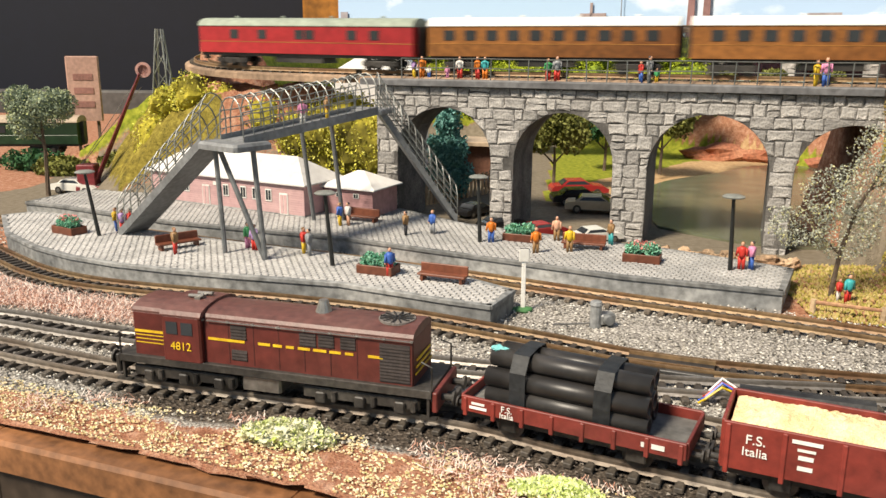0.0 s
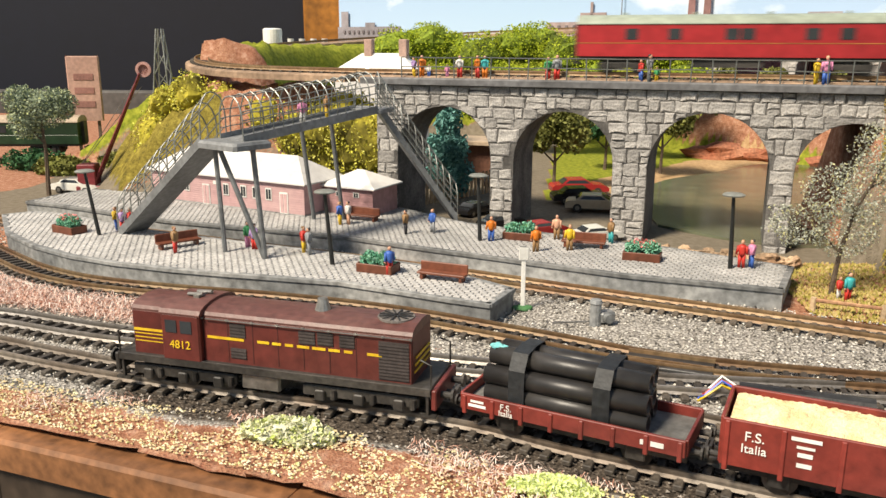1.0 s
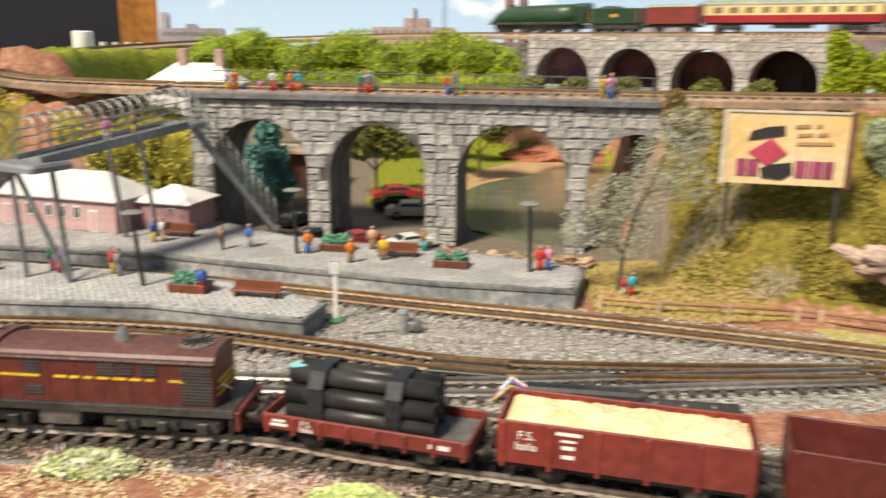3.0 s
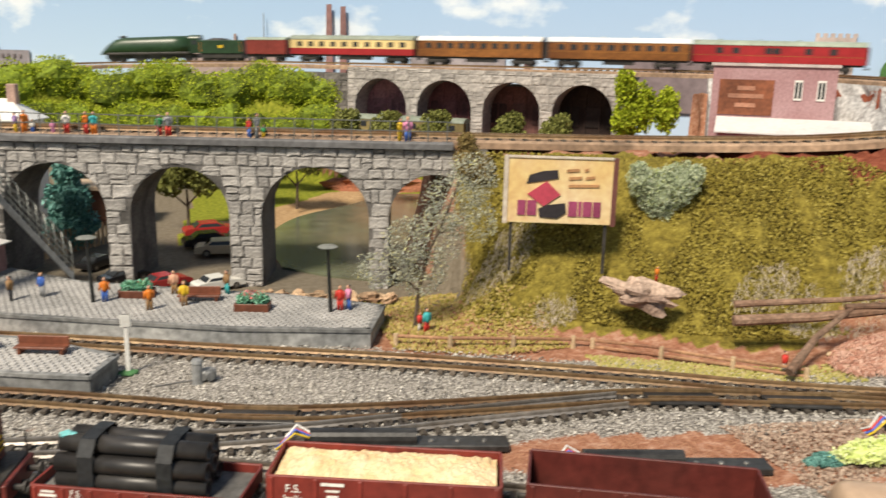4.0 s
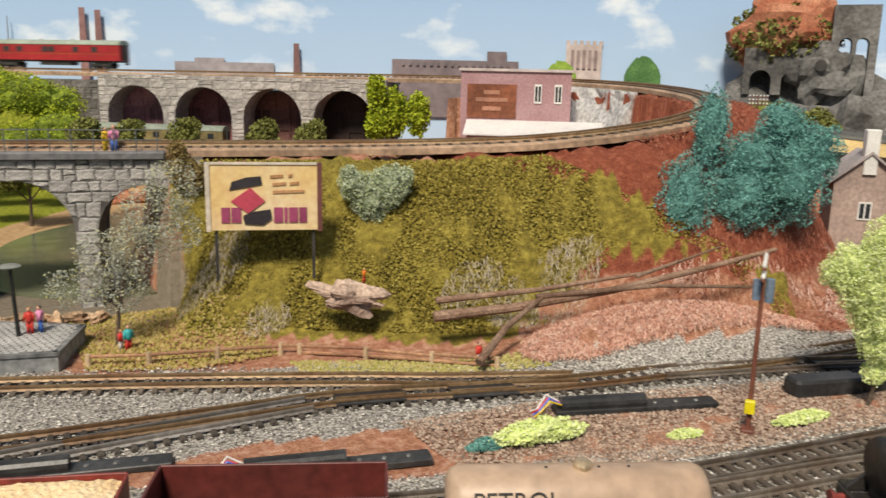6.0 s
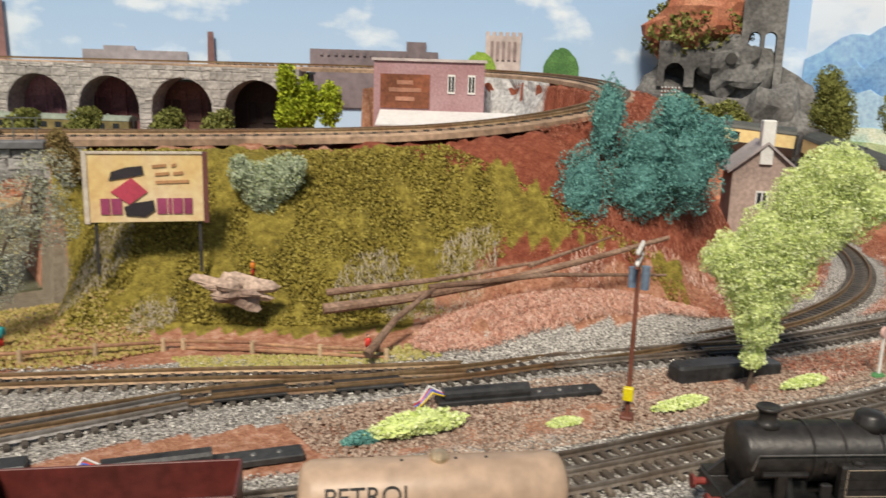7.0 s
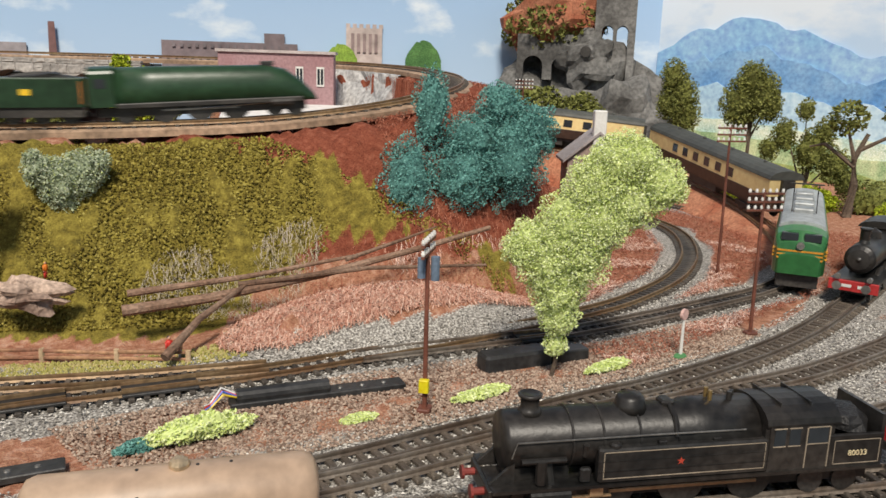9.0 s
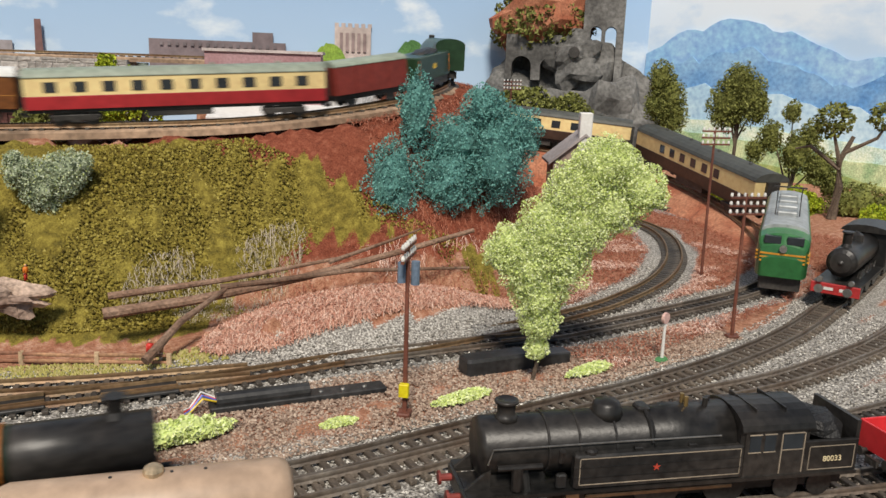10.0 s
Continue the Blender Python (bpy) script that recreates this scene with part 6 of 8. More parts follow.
tree("dark teal conifer behind the stairs", (0.055, 0.93, 0), [(0, 0, 0), (0, 0, 0.05)], [], [((0, 0, 0.025), 0.026), ((0, 0, 0.055), 0.022), ((0.0, 0, 0.085), 0.015), ((0, 0, 0.105), 0.009)], F_TEAL, 5000, 0.0024, 19)
tree("tall green tree beside the pink warehouse", (0.80, 1.02, 0.10), [(0, 0, 0), (0, 0, 0.06)], [[(0, 0, 0.03), (0.03, -0.01, 0.07)]], [((-0.015, 0, 0.035), 0.022, (0.8, 0.8, 1.3)), ((0.012, 0, 0.05), 0.024, (0.8, 0.8, 1.5)), ((-0.018, 0, 0.08), 0.018, (0.8, 0.8, 1.4)), ((0.04, -0.02, 0.05), 0.022, (0.8, 0.8, 1.5))], F_SPRING, 6500, 0.0026, 20)
for i, (x, y) in enumerate(((0.40, 1.14), (0.45, 1.10), (0.53, 1.12), (0.63, 1.08), (0.69, 1.05))):
    tree("round olive bush before the rear viaduct", (x, y, 0.09), None, [], [((0, 0, 0.018), 0.022, (1, 1, 1.2)), ((0.010, 0, 0.036), 0.014)], F_OLIVE, 2200, 0.0026, 30 + i, "bush", name="bush")
tree("brown-olive shrub at the end of the viaduct", (0.412, 0.664, 0.112), None, [], [((0, 0, 0.012), 0.013, (0.9, 0.9, 1.3)), ((0.010, -0.006, 0.004), 0.013), ((-0.002, 0.0, 0.028), 0.008)], islands("brown_olive_leaves", [(0.09, 0.06, 0.025), (0.20, 0.14, 0.05), (0.30, 0.24, 0.10)]), 4000, 0.0011, 44, "shrub", name="shrub")
# hedge hill behind the bridge, and the yellow shrubs behind the station
hb = [((-0.05 + 0.045 * i + random.uniform(-0.01, 0.01), 1.42 + 0.02 * (i % 3) - 0.012 * i, 0.160 + 0.010 * math.sin(i * 1.7)), random.uniform(0.036, 0.050), (1, 0.9, 0.8)) for i in range(11)]
hb += [((-0.02 + 0.045 * i, 1.36 + 0.02 * (i % 2) - 0.013 * i, 0.10 + 0.01 * math.sin(i * 2.3)), random.uniform(0.034, 0.046), (1, 0.8, 0.9)) for i in range(10)]
hedge = thing("hedge", "bright green foam hedge on the hill before the rear viaduct", "hedge")
part("crown", leaves(hb, 60000, 0.0017, 41), F_SPRING, hedge)
part("inner_foliage", core(hb, 0.85), mat("hedge_core", (0.20, 0.27, 0.03), 0.95, var=0.35, scale=60, bump=0.9), hedge)
yb = [((-0.255 + 0.028 * i, 0.905 - 0.006 * i + 0.02 * (i % 2), 0.062 + 0.018 * math.sin(i * 1.9)), random.uniform(0.026, 0.036), (1, 0.7, 1.2)) for i in range(10)]
yb += [((-0.25 + 0.032 * i, 0.90 - 0.006 * i, 0.105 + 0.01 * math.sin(i * 1.3)), random.uniform(0.016, 0.024)) for i in range(4)]
yb += [((-0.16 + 0.030 * i, 0.885 - 0.010 * i, 0.085 + 0.010 * math.sin(i * 2.1)), random.uniform(0.024, 0.032), (1, 0.6, 1.1)) for i in range(6)]
yh = thing("hedge", "yellow-green foam shrubs on the bank behind the station", "hedge")
part("crown", leaves(yb, 24000, 0.0017, 42), F_YELLOW, yh)
part("inner_foliage", core(yb, 0.85), mat("yellow_core", (0.40, 0.34, 0.04), 0.95, var=0.4, scale=60, bump=0.9), yh)


def tuft(base, r, m, seed, label, squash=(1.6, 0.8, 0.5)):
    t = thing("weed_tuft", label, "weeds", Matrix.Translation(base))
    bl = [((0, 0, r * 0.35), r, squash), ((r * 0.9, -r * 0.3, r * 0.25), r * 0.7, squash), ((-r * 0.9, r * 0.3, r * 0.2), r * 0.6, squash)]
    part("foliage", leaves(bl, 3000, 0.0013, seed), m, t)
    part("inner_foliage", core(bl, 0.85), inner(m), t)


tuft((0.016, 0.342, 0.0), 0.011, islands("pale_foam", [(0.62, 0.62, 0.36), (0.72, 0.72, 0.55), (0.45, 0.55, 0.12)]), 51, "pale cream-green foam tuft beside the track")
tuft((0.128, 0.305, 0.0), 0.009, F_LIME, 52, "lime foam tuft at the board edge", (1.6, 0.8, 0.25))
tuft((0.518, 0.290, 0.001), 0.016, F_LIME, 53, "lime foam weeds with a blue-green end", (1.6, 0.7, 0.35))
tuft((0.487, 0.296, 0.0), 0.007, F_TEAL, 54, "blue-green foam weed tuft", (1.3, 0.8, 0.4))
tuft((0.60, 0.252, 0.0), 0.006, F_LIME, 55, "small lime weed tuft", (1.5, 0.8, 0.2))
tuft((0.68, 0.232, 0.0), 0.010, F_LIME, 56, "flat lime weeds on the grit", (2.0, 0.6, 0.15))
tuft((0.785, 0.210, 0.0), 0.010, F_LIME, 57, "flat lime weeds below the tree", (2.0, 0.6, 0.15))


# ---- loose stuff on the ground ----
def scatter(name, label, n, region, size, material, seed, category, lift=0.0, flat=0.7):
    """Grains or blades strewn where region(x, y) allows."""
    rng = np.random.default_rng(seed)
    x0, x1, y0, y1, test = region
    x, y = rng.uniform(x0, x1, n * 4), rng.uniform(y0, y1, n * 4)
    ok = test(x, y)
    x, y = x[ok][:n], y[ok][:n]
    z = height(x, y) + lift
    k = len(x)
    base = np.array([(1, 0, 0), (-0.5, 0.86, 0), (-0.5, -0.86, 0), (0.1, 0.1, 1.0), (-0.1, 0, -0.8)])
    s = size * rng.uniform(0.5, 1.3, (k, 1, 1)) * np.array([1, 1, flat])
    a = rng.uniform(0, 2 * np.pi, k)
    b = base[None] * s * rng.uniform(0.7, 1.3, (k, 5, 3))
    c, d = np.cos(a)[:, None], np.sin(a)[:, None]
    v = np.stack([b[..., 0] * c - b[..., 1] * d + x[:, None], b[..., 0] * d + b[..., 1] * c + y[:, None], b[..., 2] + z[:, None]], 2).reshape(-1, 3)
    tri = np.array([(0, 1, 3), (1, 2, 3), (2, 0, 3), (1, 0, 4), (2, 1, 4), (0, 2, 4)])
    f = (tri[None] + 5 * np.arange(k)[:, None, None]).reshape(-1, 3)
    me = bpy.data.meshes.new(name)
    me.from_pydata(v.tolist(), [], f.tolist())
    me.materials.append(material)
    return tagged(new(name, me), label, category, kind="stuff")


def fibres(name, label, n, region, length, material, seed, category, lift=0.0008, loft=0.0012, width=0.00022):
    """Fine curled hairs of teased fibre lying where region(x, y) allows."""
    rng = np.random.default_rng(seed)
    x0, x1, y0, y1, test = region
    x, y = rng.uniform(x0, x1, n * 4), rng.uniform(y0, y1, n * 4)
    ok = test(x, y)
    x, y = x[ok][:n], y[ok][:n]
    k = len(x)
    a = rng.uniform(0, 2 * np.pi, k)
    L = length * rng.uniform(0.5, 1.4, k)
    bend = rng.uniform(-1.2, 1.2, k)
    zz = lift + loft * rng.random(k) ** 1.5
    v = np.zeros((k, 6, 3))
    for j, u in enumerate((0.0, 0.5, 1.0)):
        ang = a + bend * u
        cx, cy = x + np.cos(ang) * L * (u - 0.5), y + np.sin(ang) * L * (u - 0.5)
        cz = height(cx, cy) + zz + loft * rng.uniform(-0.2, 0.9, k) * (1 if u == 0.5 else 0.2)
        for q, w in ((0, -1), (1, 1)):
            v[:, 2 * j + q] = np.stack([cx - np.sin(ang) * w * width, cy + np.cos(ang) * w * width, cz + w * width * rng.uniform(-1, 1, k)], 1)
    quad = np.array([(0, 2, 3, 1), (2, 4, 5, 3)])
    f = (quad[None] + 6 * np.arange(k)[:, None, None]).reshape(-1, 4)
    me = bpy.data.meshes.new(name)
    me.from_pydata(v.reshape(-1, 3).tolist(), [], f.tolist())
    me.materials.append(material)
    return tagged(new(name, me), label, category, kind="stuff")


def blotch(x, y, f, ph):
    """Uneven drifts, from about -1.5 to 1.5."""
    return np.sin(x * f + 3 * np.sin(y * f * 0.7 + ph)) * 0.7 + np.sin(y * f * 1.3 - x * f * 0.5 + ph) * 0.5 + np.sin((x + y) * f * 2.7 + ph * 2) * 0.4


def edge_y(x):
    return np.interp(x, [e[0] for e in EDGE], [e[1] for e in EDGE])


def near_track(x, y, lo, hi):
    d = np.full(x.shape, 9.0)
    for k, line in TRACKS.items():
        d = np.minimum(d, dist(x, y, line)[0])
    return (d > lo) & (d < hi)


def off_platform(x, y):
    return np.array([not (in_poly(a, b, PF) or in_poly(a, b, PR)) for a, b in zip(x, y)], bool)


GRIT = islands("ballast_grit", [(0.05, 0.045, 0.04), (0.22, 0.205, 0.18), (0.42, 0.395, 0.35), (0.74, 0.71, 0.65)], 0.85)
STRAW = islands("straw_chips", [(0.50, 0.36, 0.18), (0.68, 0.55, 0.33), (0.80, 0.71, 0.52), (0.52, 0.50, 0.20)], 0.8)
PINK = islands("pink_fibre", [(0.38, 0.17, 0.12), (0.60, 0.37, 0.29), (0.78, 0.62, 0.54), (0.82, 0.74, 0.68)], 0.95)
REDS = islands("red_fibre", [(0.18, 0.045, 0.026), (0.32, 0.105, 0.062), (0.48, 0.22, 0.15)], 0.95)
in_yard = lambda x, y: (near_track(x, y, 0.0, 0.034) | ((x > 0.10) & (x < 0.50) & (y < 0.56 - 0.36 * (x - 0.1)) & (y > 0.415 - 0.28 * (x - 0.2)))) & (y > edge_y(x) + 0.004) & (height(x, y) < 0.012) & off_platform(x, y) & ((dist(x, y, TRACKS["train"])[0] > 0.029) | (x < -0.08))
scatter("ballast", "loose grey ballast stones between and beside the tracks", 42000, (-0.42, 1.1, 0.02, 0.75, in_yard), 0.00098, GRIT, 61, "ballast", 0.0006)
DARK_GRIT = islands("sooty_grit", [(0.02, 0.018, 0.016), (0.07, 0.06, 0.05), (0.15, 0.125, 0.105), (0.34, 0.30, 0.26)], 0.85)
scatter("sooty_ballast", "dark brown sooty ballast under the goods line", 16000, (-0.42, 0.80, 0.0, 0.60, lambda x, y: (dist(x, y, TRACKS["train"])[0] < 0.028) & (x > -0.08) & (y > edge_y(x) + 0.004)), 0.00095, DARK_GRIT, 78, "ballast", 0.0005)
fore = lambda x, y: (y > edge_y(x) + 0.003) & (y < edge_y(x) + 0.075 - 0.02 * x) & near_track(x, y, 0.024, 1.0)
scatter("straw_litter", "pale golden straw chips strewn in drifts on the near verge", 40000, (-0.40, 0.45, 0.1, 0.56, lambda x, y: fore(x, y) & (blotch(x, y, 60, 1.0) + 30 * (0.042 - (y - edge_y(x))) > -0.25)), 0.00085, STRAW, 62, "straw", 0.0004)
fibres("pink_fibre", "dusty pink and white teased fibre on the verge", 30000, (-0.40, 0.45, 0.1, 0.56, lambda x, y: fore(x, y) & (blotch(x, y, 45, 4.0) + 25 * (y - edge_y(x) - 0.040) > 0.25)), 0.0045, PINK, 63, "fibre litter", 0.0006, 0.0032, 0.00015)
bank_t = lambda x, y: (height(x, y) > 0.008) & (y < 0.70) & (x > 0.36) & (x < 0.865 - 1.6 * np.maximum(height(x, y) - 0.04, 0)) & (dist(x, y, spline(LOOP, 0.03)[0])[0] > 0.034) & (dist(x, y, TOE)[1] > 0) & ~((np.hypot((x - 0.70) / 0.13, (y - 0.385) / 0.07) < 1.0))
scatter("turf", "olive and yellow crumbled turf on the bank", 26000, (0.36, 0.86, 0.36, 0.72, bank_t), 0.0013, F_TURF, 64, "turf", 0.0010, 1.1)
red_t = lambda x, y: (y > edge_y(x)) & near_track(x, y, 0.028, 9) & (((x > 0.80) & (y > 0.2)) | (np.hypot((x - 0.72) / 0.13, (y - 0.385) / 0.06) < 1.0))
fibres("red_fibre", "deep red teased fibre on the slopes", 80000, (0.62, 1.45, 0.10, 0.90, red_t), 0.0050, REDS, 65, "fibre litter", 0.0004, 0.0030, 0.0002)
fibres("pale_fibre", "pale salmon fibre drifts beside the curves", 16000, (0.72, 1.25, 0.14, 0.62, lambda x, y: red_t(x, y) & (height(x, y) < 0.05) & (blotch(x, y, 38, 2.0) > 0.35)), 0.0065, islands("pale_salmon", [(0.50, 0.26, 0.18), (0.66, 0.43, 0.34), (0.80, 0.64, 0.56)], 0.95), 77, "fibre litter", 0.0008, 0.0032, 0.0002)
scatter("straw_on_mound", "pale straw on the red mound", 2600, (0.58, 0.85, 0.33, 0.46, lambda x, y: np.hypot((x - 0.70) / 0.10, (y - 0.395 + 0.2 * (x - 0.7)) / 0.022) < 1.0), 0.0014, STRAW, 66, "straw", 0.0016)
grit_t = lambda x, y: (y > edge_y(x)) & near_track(x, y, 0.022, 9) & (y > 0.17) & (y < 0.345 - 0.17 * (x - 0.5))
scatter("brown_grit", "brown and grey grit between the tracks", 24000, (0.46, 0.95, 0.14, 0.36, grit_t), 0.0012, islands("brown_grit", [(0.12, 0.08, 0.06), (0.30, 0.21, 0.16), (0.48, 0.38, 0.30)]), 67, "grit", 0.0005)
GRASS = islands("verge_grass", [(0.22, 0.20, 0.04), (0.36, 0.29, 0.08), (0.46, 0.36, 0.16), (0.34, 0.19, 0.09)])
scatter("verge_grass", "yellowish grass and litter at the platform end", 5000, (0.31, 0.44, 0.50, 0.66, lambda x, y: near_track(x, y, 0.03, 9) & off_platform(x, y) & (height(x, y) < 0.03)), 0.0013, GRASS, 68, "grass", 0.0006, 1.2)
scatter("fence_grass", "strip of lime grass below the fence", 3500, (0.44, 0.60, 0.36, 0.50, lambda x, y: near_track(x, y, 0.022, 0.045) & (y > 0.40 - 0.35 * (x - 0.52))), 0.0011, islands("strip_grass", [(0.26, 0.25, 0.06), (0.40, 0.36, 0.12), (0.46, 0.38, 0.20)]), 69, "grass", 0.0005, 1.2)
fluff = lambda x, y: (np.hypot((x - 0.66) / 0.06, (y - 0.462) / 0.018) < 1) | (np.hypot((x - 0.42) / 0.03, (y - 0.60) / 0.02) < 1) | (np.hypot((x - 0.445) / 0.02, (y - 0.545) / 0.012) < 1) | (np.hypot((x - 0.60) / 0.03, (y - 0.485) / 0.012) < 1)
fibres("lilac_fibre", "pale lilac-grey fibre patches on the turf", 9000, (0.36, 0.78, 0.40, 0.63, fluff), 0.0045, islands("lilac_fibre", [(0.34, 0.28, 0.18), (0.54, 0.47, 0.42), (0.42, 0.37, 0.18)]), 70, "fibre", 0.002, 0.0025, 0.00014)
fibres("pink_fibre", "dusty pink fibre between the siding and the main track", 20000, (-0.45, -0.03, 0.44, 0.66, lambda x, y: near_track(x, y, 0.022, 9) & off_platform(x, y) & (y < 0.62 - 0.25 * (x + 0.3))), 0.0050, PINK, 75, "fibre litter", 0.0010, 0.0040, 0.00018)
fibres("mound_fibre", "salmon pink fibre on the red mound", 22000, (0.58, 0.88, 0.32, 0.44, lambda x, y: near_track(x, y, 0.026, 9) & (np.hypot((x - 0.72) / 0.13, (y - 0.372 + 0.2 * (x - 0.72)) / 0.045) < 1.0)), 0.0060, islands("salmon_fibre", [(0.44, 0.19, 0.13), (0.60, 0.34, 0.25), (0.76, 0.55, 0.45)], 0.95), 76, "fibre litter", 0.0010, 0.0030)


# ---- station ----
PINKW = mat("pink_wall", (0.54, 0.355, 0.35), 0.8, var=0.07, scale=60, second=(0.50, 0.31, 0.31))
ROOFW = mat("white_sheet_roof", (0.66, 0.65, 0.63), 0.7, var=0.1, scale=50, second=(0.56, 0.55, 0.54))


def hip_roof(x0, x1, y0, y1, z0, z1, over=0.004):
    a, b, c, d = x0 - over, x1 + over, y0 - over, y1 + over
    m, k = (c + d) / 2, (d - c) / 2
    vs = [(a, c, z0), (b, c, z0), (b, d, z0), (a, d, z0), (a + k, m, z1), (b - k, m, z1), (a, c, z0 - 0.0012), (b, c, z0 - 0.0012), (b, d, z0 - 0.0012), (a, d, z0 - 0.0012)]
    return Geo().add(vs, [(0, 1, 5, 4), (1, 2, 5), (2, 3, 4, 5), (3, 0, 4), (6, 7, 1, 0), (7, 8, 2, 1), (8, 9, 3, 2), (9, 6, 0, 3), (9, 8, 7, 6)])


def house_window(owner, x, y, z, w, h, m=None):
    f = part("window", Geo().box(-w / 2, w / 2, -0.0006, 0.0004, 0, h, m=m), WHITE, owner)
    f.location = (x, y, z)
    for dx in (-1, 1):
        p = part("pane", Geo().box(dx * w * 0.22 - w * 0.16, dx * w * 0.22 + w * 0.16, -0.0009, -0.0004, h * 0.1, h * 0.9), GLASS, f)


def station():
    t = thing("station_building", "pink weatherboard station with a white hipped roof", "station building", Matrix.Translation((-0.243, 0.831, 0.0138)) @ Matrix.Rotation(math.atan2(-0.085, 0.177), 4, "Z"))
    L, D, H = 0.196, 0.055, 0.0300
    part("wall", Geo().box(0, L, 0, D, 0, H), PINKW, t)
    for k in range(14):
        part("weatherboard", Geo().box(-0.0004, L + 0.0004, -0.0005, 0.0002, 0.0002 + k * 0.0021, 0.0020 + k * 0.0021), PINKW, t)
    part("roof", hip_roof(0, L, 0, D, H, H + 0.021), ROOFW, t, "white hipped sheet roof")
    for x in (0.025, 0.050, 0.102, 0.124, 0.139, 0.155):
        house_window(t, x, -0.0006, 0.0115, 0.0072, 0.0115)
    for x in (0.076, 0.173):
        d = part("door", Geo().box(x - 0.0048, x + 0.0048, -0.0012, 0.0004, 0.0005, 0.0205), WHITE, t)
        part("door_panel", Geo().box(x - 0.0038, x - 0.0004, -0.0016, -0.0010, 0.0015, 0.0190).box(x + 0.0004, x + 0.0038, -0.0016, -0.0010, 0.0015, 0.0190), PINKW, d)
    part("sign_board", Geo().box(0.086, 0.092, -0.0014, -0.0004, 0.021, 0.0245), WHITE, t)
    part("plinth", Geo().box(-0.001, L + 0.001, -0.001, D, -0.001, 0.0012), KERB, t)
    a = thing("station_annexe", "small dusky pink annexe with a white roof", "building", Matrix.Translation((-0.052, 0.770, 0.0138)) @ Matrix.Rotation(math.atan2(-0.018, 0.042), 4, "Z"))
    part("wall", Geo().box(0, 0.052, 0, 0.045, 0, 0.026), mat("dusky_pink", (0.42, 0.235, 0.235), 0.8, var=0.15, scale=60), a)
    for k in range(12):
        part("weatherboard", Geo().box(-0.0004, 0.0524, -0.0005, 0.0002, 0.0002 + k * 0.0021, 0.0020 + k * 0.0021), MATS["dusky_pink"], a)
    part("roof", hip_roof(0, 0.052, 0, 0.045, 0.026, 0.039), ROOFW, a)
    house_window(a, 0.016, -0.0006, 0.0165, 0.006, 0.0045)
    house_window(a, 0.035, -0.0006, 0.0165, 0.006, 0.0045)


station()

# ---- footbridge ----
WIRE = mat("grey_wire", (0.30, 0.31, 0.29), 0.45, 0.4, var=0.2, scale=200)
PLATE = mat("grey_plate", (0.22, 0.23, 0.235), 0.55, var=0.2, scale=80)


def hooped(owner, a, b, w, h, n, flare=0.0):
    """A flight or span from a to b with arched wire hoops and long wires over it."""
    a, b = Vector(a), Vector(b)
    d = (b - a)
    side = Vector((-d.y, d.x, 0)).normalized() * w
    L = d.length
    hoops = []
    for i in range(n + 1):
        p = a + d * i / n
        pts = [p - side + Vector((0, 0, 0.001))] + [p - side * math.cos(math.pi * k / 8) * 1.0 + Vector((0, 0, h * 0.45 + h * 0.55 * math.sin(math.pi * k / 8) + random.uniform(-0.0006, 0.0006))) for k in range(9)] + [p + side + Vector((0, 0, 0.001))]
        hoops.append(pts)
        part("hoop", Geo().tube(pts, 0.00055, 5), WIRE, owner)
    for k in (1, 2, 4, 6, 8, 9):
        part("long_wire", Geo().tube([hp[k] for hp in hoops], 0.0005, 5), WIRE, owner)
    for k in (0, 10):
        mid = [(hp[k] * 0.5 + hp[1 if k == 0 else 9] * 0.5) for hp in hoops]
        part("long_wire", Geo().tube(mid, 0.00042, 5), WIRE, owner)
    return side


def deck_between(owner, name, a, b, w, th, treads=0):
    a, b = Vector(a), Vector(b)
    d = b - a
    s = Vector((-d.y, d.x, 0)).normalized() * w
    up = Vector((0, 0, th))
    g = Geo().add([a - s - up, a + s - up, a + s, a - s, b - s - up, b + s - up, b + s, b - s], [(0, 1, 2, 3), (7, 6, 5, 4), (0, 4, 5, 1), (1, 5, 6, 2), (2, 6, 7, 3), (3, 7, 4, 0)])
    part(name, g, PLATE, owner)
    for k in (-1, 1):
        e = s * k * 1.04
        q = Vector((0, 0, 0.0035))
        part("side_girder", Geo().add([a + e - up, a + e * 0.93 - up, a + e * 0.93 + q, a + e + q, b + e - up, b + e * 0.93 - up, b + e * 0.93 + q, b + e + q], [(0, 1, 2, 3), (7, 6, 5, 4), (0, 4, 5, 1), (1, 5, 6, 2), (2, 6, 7, 3), (3, 7, 4, 0)]), PLATE, owner)
    ang = math.atan2(d.y, d.x)
    for i in range(treads):
        p = a + d * (i + 0.5) / treads
        part("tread", Geo().box(-0.0022, 0.0022, -w * 0.92, w * 0.92, 0, 0.0022, m=Matrix.Translation(p) @ Matrix.Rotation(ang, 4, "Z")), PLATE, owner)


